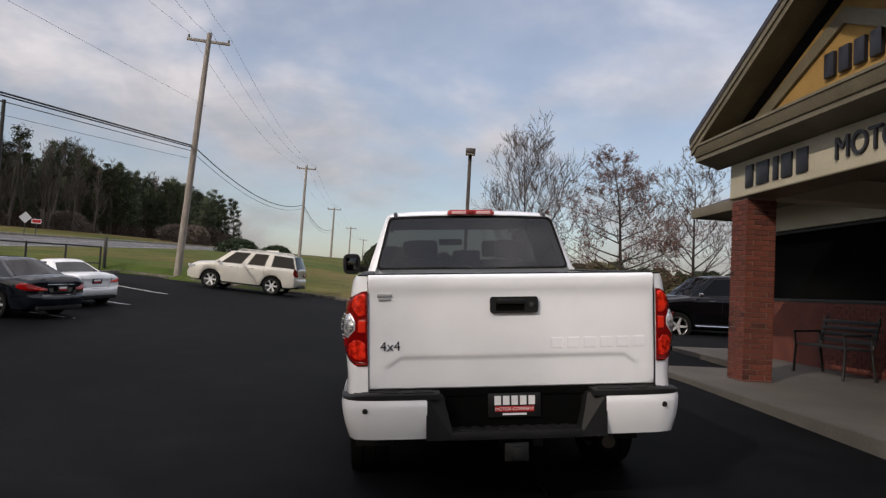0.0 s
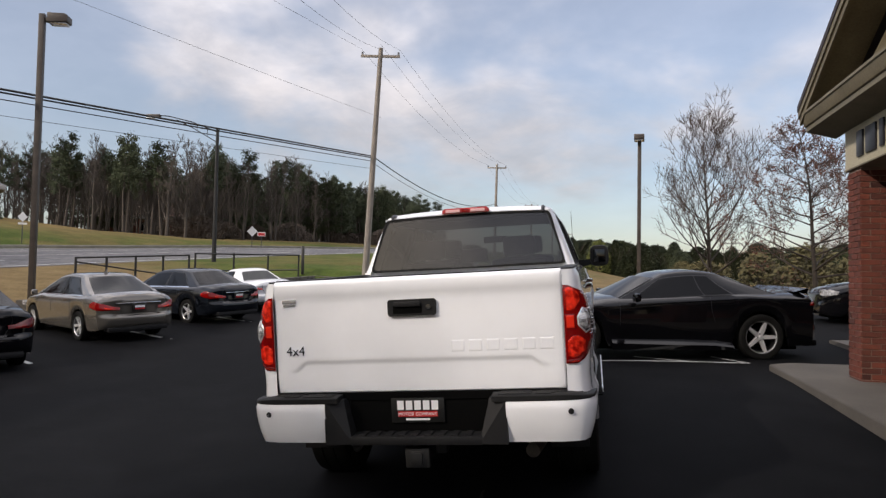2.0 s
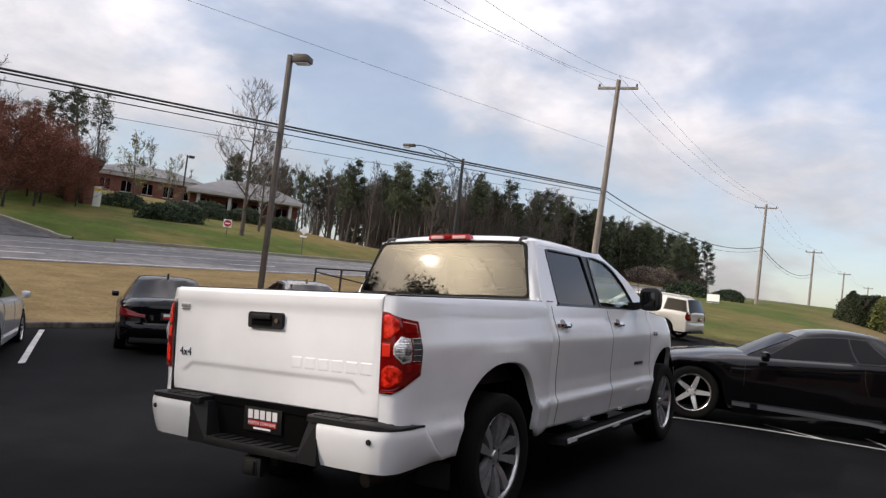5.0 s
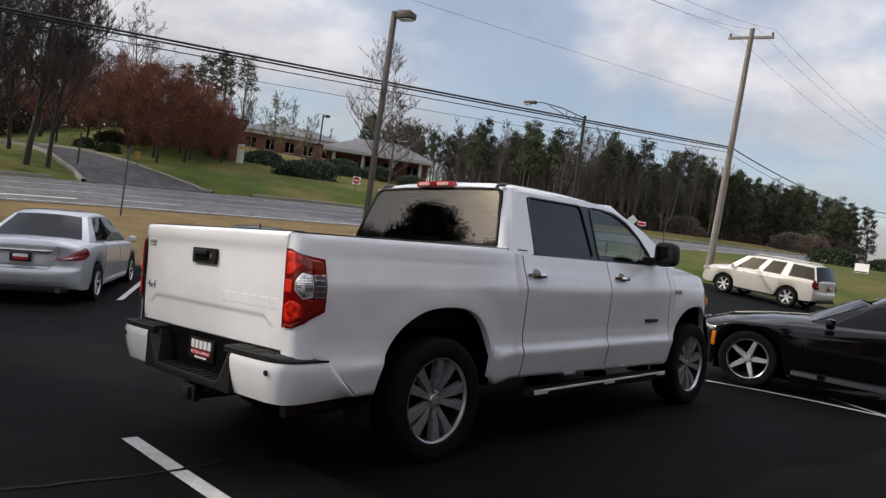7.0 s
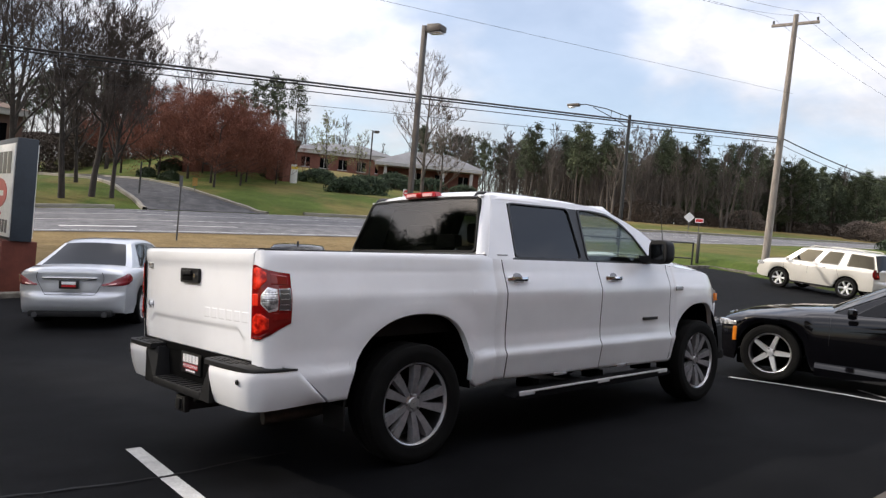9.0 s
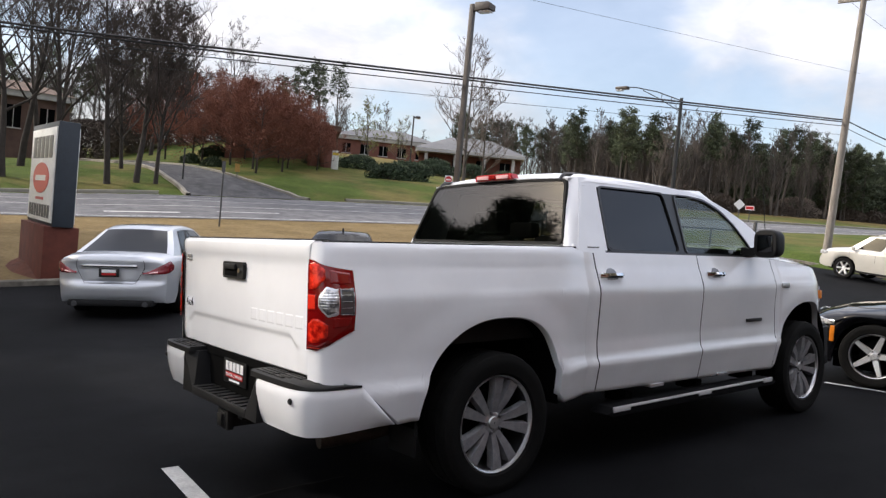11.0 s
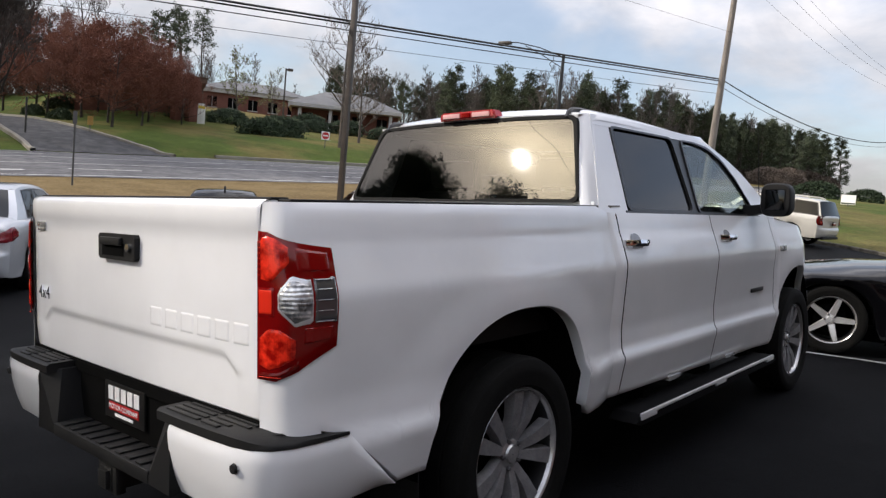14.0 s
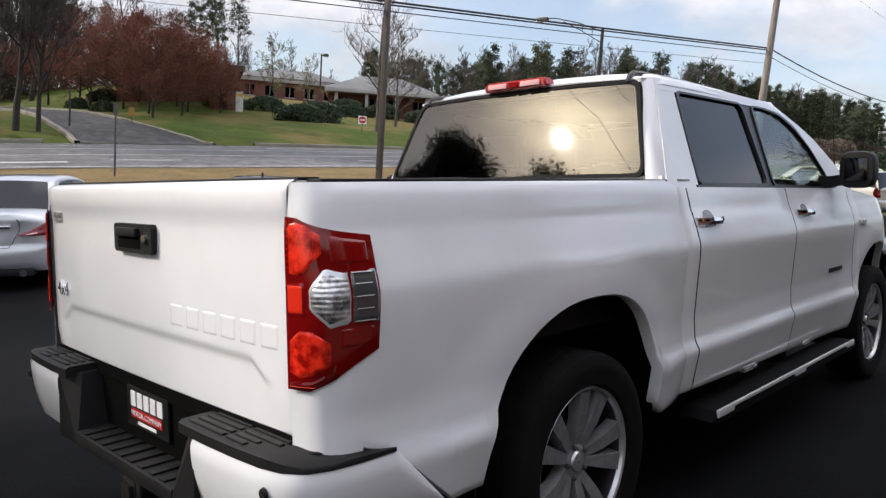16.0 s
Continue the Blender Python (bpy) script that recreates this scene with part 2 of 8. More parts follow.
PLATE_BLACK = material("plate_black", (0.008, 0.008, 0.008), 0.35)
PLATE_RED = material("plate_red", (0.45, 0.012, 0.012), 0.4)
PLATE_WHITE = material("plate_white", (0.8, 0.8, 0.8), 0.4)


def asphalt_material(name, base, patch, gloss):
    m = material(name, base, gloss)
    broad = noise_node(m, 0.22, 5.0, 0.6)
    mid = noise_node(m, 1.7, 5.0, 0.65)
    grain = noise_node(m, 75.0, 3.0, 0.7)
    c = ramp(m, broad, ((0.35, base), (0.7, patch)))
    c = mixed(m, 1.0, c, ramp(m, mid, ((0.3, (0.62, 0.62, 0.64)), (0.72, (1.4, 1.39, 1.37)))), 'MULTIPLY')
    c = mixed(m, 1.0, c, ramp(m, grain, ((0.35, (0.6, 0.6, 0.6)), (0.62, (1.15, 1.15, 1.15)), (0.74, (2.0, 1.95, 1.9)))), 'MULTIPLY')
    colored(m, c)
    bsdf(m).inputs["Specular IOR Level"].default_value = 0.05
    bumped(m, grain, 0.5, 0.006)
    return m


ASPHALT = asphalt_material("sealed_asphalt", (0.0036, 0.0039, 0.0047), (0.0074, 0.0077, 0.0088), 0.80)
ROAD_ASPHALT = asphalt_material("worn_road_asphalt", (0.125, 0.125, 0.132), (0.168, 0.168, 0.173), 0.8)
CONCRETE = textured("concrete", (0.056, 0.049, 0.041), (0.090, 0.080, 0.068), 0.9, 0.85, 60, 0.25, 0.004)
KERB_CONCRETE = textured("weathered_kerb_concrete", (0.045, 0.039, 0.031), (0.155, 0.140, 0.115), 4.5, 0.9, 50, 0.35, 0.006)
LINE_PAINT = textured("worn_white_line_paint", (0.40, 0.40, 0.395), (0.62, 0.62, 0.60), 5, 0.7, 60, 0.2, 0.003)
BRICK = textured("red_brick", (0.078, 0.0165, 0.0085), (0.125, 0.030, 0.016), 3.5, 0.85, 60, 0.3, 0.004)
MORTAR = textured("mortar", (0.24, 0.17, 0.14), (0.30, 0.22, 0.18), 8, 0.95, 80, 0.2)
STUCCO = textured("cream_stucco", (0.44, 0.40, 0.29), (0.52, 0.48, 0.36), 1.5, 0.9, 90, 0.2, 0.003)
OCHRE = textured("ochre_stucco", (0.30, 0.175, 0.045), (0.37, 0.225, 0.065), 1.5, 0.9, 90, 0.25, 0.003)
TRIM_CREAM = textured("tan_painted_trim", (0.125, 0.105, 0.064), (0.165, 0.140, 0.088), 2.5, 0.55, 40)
SHINGLE = textured("dark_shingle", (0.025, 0.022, 0.028), (0.05, 0.045, 0.05), 4, 0.9, 60, 0.4, 0.006)
LETTER = textured("black_letter_metal", (0.008, 0.008, 0.012), (0.014, 0.014, 0.02), 6, 0.4, 60)
GLASS_BUILDING = material("dark_window_glass", (0.002, 0.0022, 0.0026), 0.12, 0.0, 0.0, 0.02)
WOOD_POLE = textured("weathered_pole_wood", (0.20, 0.178, 0.155), (0.31, 0.28, 0.25), 2.5, 0.9, 30, 0.5, 0.01, stretch=(4, 4, 0.6))
LAMP_BRONZE = textured("bronze_painted_steel", (0.030, 0.023, 0.019), (0.055, 0.042, 0.034), 3, 0.5, 60)
BLACK_STEEL = textured("black_painted_steel", (0.006, 0.006, 0.006), (0.012, 0.012, 0.012), 4, 0.5, 60)
CABLE = material("black_cable", (0.008, 0.008, 0.008), 0.6)
SIGN_WHITE = textured("white_sign_panel", (0.66, 0.66, 0.62), (0.76, 0.76, 0.72), 2, 0.5, 40)
SIGN_NAVY = textured("dark_navy_sign_frame", (0.012, 0.018, 0.026), (0.02, 0.028, 0.038), 3, 0.5, 40)
BARK = textured("grey_bark", (0.055, 0.045, 0.038), (0.10, 0.085, 0.07), 3, 0.95, 30, 0.6, 0.02)
TWIG = textured("twig_bark", (0.10, 0.080, 0.066), (0.17, 0.135, 0.11), 1, 0.95, 20)
TWIG_RED = textured("red_budding_twig", (0.105, 0.036, 0.021), (0.175, 0.062, 0.036), 1, 0.95, 20)
DRY_LEAF = textured("dry_brown_leaf", (0.085, 0.030, 0.018), (0.14, 0.055, 0.032), 2, 0.9, 30)
PINE = textured("pine_needles", (0.024, 0.035, 0.015), (0.066, 0.084, 0.038), 0.8, 0.85, 12)
SPRING_LEAF = textured("spring_leaves", (0.12, 0.15, 0.03), (0.20, 0.21, 0.06), 1.2, 0.85, 12)
HEDGE = textured("hedge_leaves", (0.012, 0.026, 0.010), (0.030, 0.050, 0.018), 1.2, 0.9, 14)
ROOF_GREY = textured("grey_roofing", (0.10, 0.102, 0.105), (0.14, 0.142, 0.147), 0.8, 0.7, 10)


def grass_material():
    m = material("mown_grass", (0.08, 0.1, 0.03), 0.95)
    broad = noise_node(m, 0.045, 5.0, 0.6)
    mid = noise_node(m, 0.6, 6.0, 0.7)
    fine = noise_node(m, 9.0, 5.0, 0.7)
    nt = m.node_tree
    # the turf is dormant and tan on the near side of the road, green beyond it
    co = nt.nodes.new("ShaderNodeTexCoord")
    sp = nt.nodes.new("ShaderNodeSeparateXYZ")
    nt.links.new(co.outputs["Object"], sp.inputs[0])

    def mth(op, a, b):
        n = nt.nodes.new("ShaderNodeMath")
        n.operation = op
        for i, v in enumerate((a, b)):
            if isinstance(v, (int, float)):
                n.inputs[i].default_value = v
            else:
                nt.links.new(v, n.inputs[i])
        return n.outputs[0]

    def smooth(v, a, b):
        n = nt.nodes.new("ShaderNodeMapRange")
        n.interpolation_type = 'SMOOTHSTEP'
        nt.links.new(v, n.inputs[0])
        n.inputs[1].default_value, n.inputs[2].default_value = a, b
        return n.outputs[0]
    tan = ramp(m, mid, ((0.3, (0.118, 0.084, 0.038)), (0.7, (0.205, 0.150, 0.078))))
    green = ramp(m, mid, ((0.3, (0.040, 0.060, 0.012)), (0.7, (0.074, 0.104, 0.022))))
    straw = ramp(m, mid, ((0.3, (0.12, 0.085, 0.035)), (0.7, (0.19, 0.14, 0.06))))
    green = mixed(m, mth('MULTIPLY', smooth(noise_node(m, 0.16, 5.0, 0.65), 0.42, 0.64), 0.60), green, straw)
    wob = mth('MULTIPLY', mth('SUBTRACT', broad, 0.5), 26.0)
    # beyond the road
    west = smooth(mth('ADD', mth('SUBTRACT', sp.outputs[0], mth('MULTIPLY', sp.outputs[1], 0.2)), 36.0), -3.0, -6.0)
    # the field north of the lot turns green towards the road
    north = mth('MULTIPLY', smooth(mth('ADD', sp.outputs[1], wob), 24.0, 31.0), smooth(mth('ADD', sp.outputs[0], wob), 4.0, -6.0))
    hill = smooth(mth('ADD', mth('SUBTRACT', sp.outputs[0], mth('MULTIPLY', sp.outputs[1], 0.2)), mth('ADD', wob, 36.0)), -9.0, -19.0)
    c = mixed(m, north, tan, green)
    c = mixed(m, west, c, green)
    c = mixed(m, mth('MULTIPLY', hill, smooth(sp.outputs[1], 38.0, 58.0)), c, straw)
    c = mixed(m, 1.0, c, ramp(m, fine, ((0.25, (0.6, 0.6, 0.6)), (0.75, (1.35, 1.35, 1.3)))), 'MULTIPLY')
    colored(m, c)
    bsdf(m).inputs["Specular IOR Level"].default_value = 0.1
    bumped(m, fine, 0.7, 0.05)
    return m


GRASS = grass_material()


# ---------------------------------------------------------------- building helpers
def link_mesh(name, me, mat, parent=None, label="", sharp=32):
    me.materials.append(mat)
    me.shade_smooth()
    me.set_sharp_from_angle(angle=radians(sharp))
    ob = new(name, me)
    if parent:
        ob.parent = parent
    if label:
        tagged(ob, label)
    return ob


def part(name, bm, mat, parent=None, label="", sharp=32):
    """Links a bmesh as one mesh object under a thing or a part."""
    bmesh.ops.recalc_face_normals(bm, faces=bm.faces)
    me = bpy.data.meshes.new(name)
    bm.to_mesh(me)
    bm.free()
    return link_mesh(name, me, mat, parent, label, sharp)


def raw(name, verts, faces, mat, parent=None, label="", sharp=32, fix=True):
    me = bpy.data.meshes.new(name)
    me.from_pydata([tuple(v) for v in verts], [], faces)
    if fix:
        bm = bmesh.new()
        bm.from_mesh(me)
        bmesh.ops.recalc_face_normals(bm, faces=bm.faces)
        bm.to_mesh(me)
        bm.free()
    me.update()
    return link_mesh(name, me, mat, parent, label, sharp)


def empty(name, m=None, label="", category="", group="", kind=""):
    ob = new(name)
    ob.empty_display_size = 0.2
    if m is not None:
        ob.matrix_basis = m
    return tagged(ob, label, category, group, kind)


def add_box(bm, x0, x1, y0, y1, z0, z1, bevel=0.0, m=None):
    vs = [bm.verts.new((x, y, z)) for x in (x0, x1) for y in (y0, y1) for z in (z0, z1)]
    fs = [bm.faces.new([vs[i] for i in f]) for f in ((0, 1, 3, 2), (4, 6, 7, 5), (0, 4, 5, 1), (2, 3, 7, 6), (0, 2, 6, 4), (1, 5, 7, 3))]
    if bevel:
        es = list({e for f in fs for e in f.edges})
        r = bmesh.ops.bevel(bm, geom=es, offset=bevel, segments=2, profile=0.6, affect='EDGES')
        vs = list({v for f in r["faces"] for v in f.verts} | {v for v in vs if v.is_valid})
    if m is not None:
        bmesh.ops.transform(bm, matrix=m, verts=vs)
    return vs


def box(name, x0, x1, y0, y1, z0, z1, mat, parent=None, bevel=0.01, label="", m=None):
    bm = bmesh.new()
    add_box(bm, x0, x1, y0, y1, z0, z1, bevel, m)
    return part(name, bm, mat, parent, label)


def add_tube(bm, pts, radii, n=8, caps=True):
    """A tube of varying radius through the points."""
    pts = [Vector(p) for p in pts]
    if not hasattr(radii, "__len__"):
        radii = [radii] * len(pts)
    rings, side = [], None
    for i, p in enumerate(pts):
        d = (pts[min(i + 1, len(pts) - 1)] - pts[max(i - 1, 0)]).normalized()
        if side is None:
            side = d.orthogonal().normalized()
        side = (side - d * side.dot(d)).normalized()
        up = d.cross(side)
        rings.append([bm.verts.new(p + radii[i] * (math.cos(a) * side + math.sin(a) * up)) for a in (2 * math.pi * k / n for k in range(n))])
    for a, b in zip(rings, rings[1:]):
        for k in range(n):
            bm.faces.new((a[k], a[(k + 1) % n], b[(k + 1) % n], b[k]))
    if caps:
        bm.faces.new(rings[0][::-1])
        bm.faces.new(rings[-1])
    return rings


def tube(name, pts, radii, mat, parent=None, n=8, label=""):
    bm = bmesh.new()
    add_tube(bm, pts, radii, n)
    return part(name, bm, mat, parent, label)


def add_grid(bm, rows, close=False):
    vs = [[bm.verts.new(p) for p in r] for r in rows]
    for a, b in zip(vs, vs[1:]):
        n = len(a)
        for k in range(n if close else n - 1):
            bm.faces.new((a[k], a[(k + 1) % n], b[(k + 1) % n], b[k]))
    return vs


def add_lathe(bm, profile, n=40, axis_x=True):
    """Turns (along, radius) pairs about the x axis."""
    rows = []
    for k in range(n):
        a = 2 * math.pi * k / n
        rows.append([(s, r * math.cos(a), r * math.sin(a)) for s, r in profile])
    rows.append(rows[0])
    vs = [[bm.verts.new(p) for p in r] for r in rows[:-1]]
    vs.append(vs[0])
    for a, b in zip(vs, vs[1:]):
        for k in range(len(a) - 1):
            bm.faces.new((a[k], a[k + 1], b[k + 1], b[k]))


def add_prism(bm, poly, axis, lo, hi):
    """A prism on a polygon. axis 0: (y, z) along x; 1: (x, z) along y; 2: (x, y) along z."""
    def at(p, h):
        return (h, p[0], p[1]) if axis == 0 else (p[0], h, p[1]) if axis == 1 else (p[0], p[1], h)
    a = [bm.verts.new(at(p, lo)) for p in poly]
    b = [bm.verts.new(at(p, hi)) for p in poly]
    bm.faces.new(a[::-1])
    bm.faces.new(b)
    for k in range(len(poly)):
        j = (k + 1) % len(poly)
        bm.faces.new((a[k], a[j], b[j], b[k]))
    return a + b


def prism(name, poly, axis, lo, hi, mat, parent=None, bevel=0.0, label=""):
    bm = bmesh.new()
    add_prism(bm, poly, axis, lo, hi)
    if bevel:
        bmesh.ops.bevel(bm, geom=list(bm.edges), offset=bevel, segments=2, profile=0.6, affect='EDGES')
    return part(name, bm, mat, parent, label)


def writing(name, text, size, mat, parent, m, depth=0.002):
    c = bpy.data.curves.new(name, 'FONT')
    c.body, c.size, c.extrude, c.align_x, c.align_y = text, size, depth, 'CENTER', 'CENTER'
    tmp = bpy.data.objects.new(name, c)
    me = bpy.data.meshes.new_from_object(tmp)
    me.name = name
    bpy.data.objects.remove(tmp)
    me.materials.clear()
    me.materials.append(mat)
    ob = new(name, me)
    ob.parent = parent
    ob.matrix_basis = m
    return ob


def lerp(a, b, t):
    return a + (b - a) * t


def smoothstep(a, b, x):
    t = min(max((x - a) / (b - a), 0.0), 1.0)
    return t * t * (3 - 2 * t)


def interp(x, table):
    for (a, p), (b, q) in zip(table, table[1:]):
        if x <= b:
            return lerp(p, q, min(max((x - a) / (b - a), 0.0), 1.0))
    return table[-1][1]


# ---------------------------------------------------------------- lie of the land
def road_x(y):
    return -36.0 + 0.2 * (y - 8.0) if y > 8 else -36.0 - 0.02 * (8.0 - y)


def road_z(y):
    return 0.35 + interp(y, ((-200, -3.0), (-20, -0.9), (6, 0.40), (12, 0.88), (30, 1.90), (60, 3.52), (90, 4.75), (110, 5.4), (400, 6.8)))


def road_tilt(y):
    return interp(y, ((6, 0.037), (12, 0.05), (25, 0.05), (45, 0.028), (80, 0.02)))


def lot_z(x, y):
    xe = x if x < 0.6 else 0.6 + 0.9 * math.tanh((x - 0.6) / 0.9)
    xe = max(xe, -8.5)
    k = 1 - min(max(y, -20), 26) / 27.0
    yy = y if y < 10 else 10 + 0.72 * (min(y, 32) - 10) + 0.35 * max(0.0, min(y, 32) - 17)
    yy -= 2.8 * smoothstep(4.5, 8.5, y) * smoothstep(22, 14, y)
    return 0.0344 * yy + 0.0657 * xe * k - 0.058 * min(max(x + 7.7, -6.0), 8.0) * smoothstep(17, 26, y)


def lot_north(x):
    return interp(x, ((-14, 31.2), (-11.3, 31.3), (-9.9, 30.6), (-7, 30.0), (-4, 29.3), (-1.5, 27.8), (1.5, 24.0), (5, 20.5), (20, 17.0)))


LOT_WEST = -13.0


def land_z(x, y):
    """Height of the ground everywhere."""
    w = x - road_x(y)
    zr = road_z(y)
    if w < -7.5:
        d = -7.5 - w
        far = 2.1 * (1 - math.exp(-d / 8.0)) + 0.012 * min(d, 90.0)
        hill = (0.11 * min(max(d - 14.0, 0.0), 32.0) * smoothstep(16, 36, y) + 0.28 * smoothstep(2, 9, d) * smoothstep(14, 40, y)) * smoothstep(69, 58, y)
        return zr + 0.04 + 7.5 * road_tilt(y) + far * smoothstep(0, 1.2, d) * (1 - 0.45 * smoothstep(35, 70, y)) + hill
    if w < 7.5:
        return zr - road_tilt(y) * w
    edge = zr - 7.5 * road_tilt(y)
    if x > LOT_WEST and y < lot_north(x):
        return lot_z(x, y)
    # between the road and the lot
    if y < lot_north(x):
        t = (w - 7.5) / max(LOT_WEST - road_x(y) - 7.5, 1.0)
        return lerp(edge, lot_z(LOT_WEST, y), t ** 0.8) + 0.10 * math.sin(math.pi * t)
    d = (y - lot_north(x)) * 0.72
    base = lot_z(x, lot_north(x)) + 0.12 * smoothstep(0, 1.0, d)
    top = lerp(3.6, 1.5, smoothstep(-6, 9, x))
    rise = base + (top - base) * (1 - math.exp(-max(d, 0) / 16.0)) * 0.95
    t = smoothstep(0, 22, w - 7.5)
    return lerp(edge, rise, t)


def steps(*spans):
    out = []
    for a, b, s in spans:
        n = max(1, round((b - a) / s))
        out += [a + (b - a) * k / n for k in range(n)]
    return out + [spans[-1][1]]


def sheet(name, xs, ys, zf, mat, keep=lambda x, y: True, label="", kind="structure", category="", parent=None):
    verts = [(x, y, zf(x, y)) for y in ys for x in xs]
    nx = len(xs)
    faces = []
    for j in range(len(ys) - 1):
        for i in range(nx - 1):
            cx, cy = (xs[i] + xs[i + 1]) / 2, (ys[j] + ys[j + 1]) / 2
            if keep(cx, cy):
                faces.append((j * nx + i, j * nx + i + 1, (j + 1) * nx + i + 1, (j + 1) * nx + i))
    ob = raw(name, verts, faces, mat, parent, label, 60, fix=False)
    return tagged(ob, label, category, "", kind)


def in_lot(x, y, m=0.0):
    return x > LOT_WEST + m and y < lot_north(x) - m


xs = steps((-900, -200, 70), (-200, -70, 10), (-70, -45, 2.5), (-45, 16, 1.0), (16, 60, 6), (60, 900, 84))
ys = steps((-900, -120, 78), (-120, -24, 8), (-24, 50, 1.0), (50, 130, 4), (130, 900, 77))
sheet("ground", xs, ys, lambda x, y: land_z(x, y) - (0.12 if in_lot(x, y, 0.0) else 0.0) - (0.1 if abs(x - road_x(y)) < 6.6 else 0.0)
      - 0.02 * max(0.0, abs(x) - 200) ** 0.5, GRASS, label="mown turf, tan and green, sloping up round the lot", category="ground")

# the road: a ribbon that follows its own line
road_ys = steps((-260, -60, 10), (-60, 120, 2.0), (120, 300, 10))


def ribbon(name, offs, mat, lift, label="", category="", parent=None, ys=road_ys, kind="structure"):
    verts, faces, n = [], [], len(offs)
    for y in ys:
        for o in offs:
            x = road_x(y) + o
            verts.append((x, y, road_z(y) - road_tilt(y) * o + lift + 0.10 * (1 - (o / 7.5) ** 2)))
    for j in range(len(ys) - 1):
        for i in range(n - 1):
            faces.append((j * n + i, j * n + i + 1, (j + 1) * n + i + 1, (j + 1) * n + i))
    ob = raw(name, verts, faces, mat, parent, label, 60, fix=False)
    return tagged(ob, label, category, "", kind) if not parent else ob


road = ribbon("road", [-7.5, -5, -2.5, 0, 2.5, 5, 7.5], ROAD_ASPHALT, 0.012, "worn grey five-lane asphalt road rising to the north", "road")
for o in (-7.0, 7.0):
    ribbon("edge_line", [o - 0.06, o + 0.06], LINE_PAINT, 0.018, parent=road)
for o in (-1.9, 1.9):
    ribbon("centre_line", [o - 0.06, o + 0.06], LINE_PAINT, 0.018, parent=road)
for k in range(-6, 14):
    for o in (-4.5, 4.5):
        ribbon("lane_dash", [o - 0.08, o + 0.08], LINE_PAINT, 0.018, parent=road, ys=[k * 12.0, k * 12.0 + 1.5, k * 12.0 + 3.0])
ribbon("turn_arrow", [5.05, 5.22, 5.40], LINE_PAINT, 0.018, parent=road, ys=[6.9, 8.0, 9.0, 10.1])

# the parking lot
lxs = [x for x in steps((-13.0, 26, 1.0))]
lys = [y for y in steps((-30, 40, 1.0))]
verts, faces = [], []
for x in lxs:
    top = lot_north(x)
    for k in range(61):
        y = lerp(-30.0, top, k / 60)
        verts.append((x, y, lot_z(x, y) + 0.002))
for i in range(len(lxs) - 1):
    for k in range(60):
        faces.append((i * 61 + k, (i + 1) * 61 + k, (i + 1) * 61 + k + 1, i * 61 + k + 1))
pavement = raw("parking_lot", verts, faces, ASPHALT, None, "", 60, fix=False)
tagged(pavement, "freshly sealed black asphalt lot, sloping, faintly stained", "pavement", "", "structure")


def kerb_run(name, pts, label, width=0.15, height=0.13):
    """A concrete kerb along points of the plan, with a rounded top."""
    bm = bmesh.new()
    rows = []
    for i, (x, y) in enumerate(pts):
        a, b = pts[max(i - 1, 0)], pts[min(i + 1, len(pts) - 1)]
        d = Vector((b[0] - a[0], b[1] - a[1])).normalized()
        nx, ny = d.y, -d.x
        z = lot_z(x, y)
        prof = ((0, -0.1), (0, height - 0.03), (0.03, height), (width - 0.03, height), (width, height - 0.03), (width, -0.1))
        rows.append([(x - nx * o, y - ny * o, z + h) for o, h in prof])
    add_grid(bm, rows)
    return tagged(part(name, bm, KERB_CONCRETE, None, "", 40), label, "kerb", "", "structure")


west_edge = [(LOT_WEST, y) for y in steps((-30, lot_north(LOT_WEST), 1.0))]
kerb_run("kerb_west", west_edge, "weathered concrete kerb along the turf")
north_edge = [(x, lot_north(x)) for x in steps((LOT_WEST, 26, 0.8))]
kerb_run("kerb_north", north_edge, "weathered concrete kerb below the grassy bank")


def lot_line(name, a, b, width, parent=pavement, gaps=()):
    """A painted bar between two points of the lot."""
    d = Vector((b[0] - a[0], b[1] - a[1]))
    n = max(2, int(d.length / 0.25))
    s = Vector((-d.y, d.x)).normalized() * width / 2
    vs, fs = [], []
    for k in range(n + 1):
        p = Vector(a) + d * k / n
        j = 0.006 * noise.noise((p.x * 7, p.y * 7, 1))
        for q in (p + s * (1 + j * 8), p - s * (1 - j * 8)):
            vs.append((q.x, q.y, lot_z(q.x, q.y) + 0.008))
    for k in range(n):
        fs.append((2 * k, 2 * k + 1, 2 * k + 3, 2 * k + 2))
    return raw(name, vs, fs, LINE_PAINT, parent, "", 60, fix=False)


lot_line("parking_line", (-0.49, -0.235), (0.27, -0.30), 0.10)
lot_line("parking_line", (0.31, -0.305), (2.9, -0.50), 0.10)
lot_line("parking_line", (0.3, 6.80), (3.14, 7.09), 0.075)
lot_line("parking_line", (1.55, 7.52), (2.36, 6.99), 0.05)
lot_line("parking_line", (2.72, 7.86), (3.08, 7.16), 0.05)
for k in range(6):
    y0 = 2.9 + 3.9 * k
    lot_line("parking_line", (-8.3, y0), (-12.6, y0 + 2.7), 0.10)

# a sealed crack that wanders across the stalls
CRACK = material("tar_filled_crack", (0.002, 0.002, 0.002), 0.6, spec=0.2)


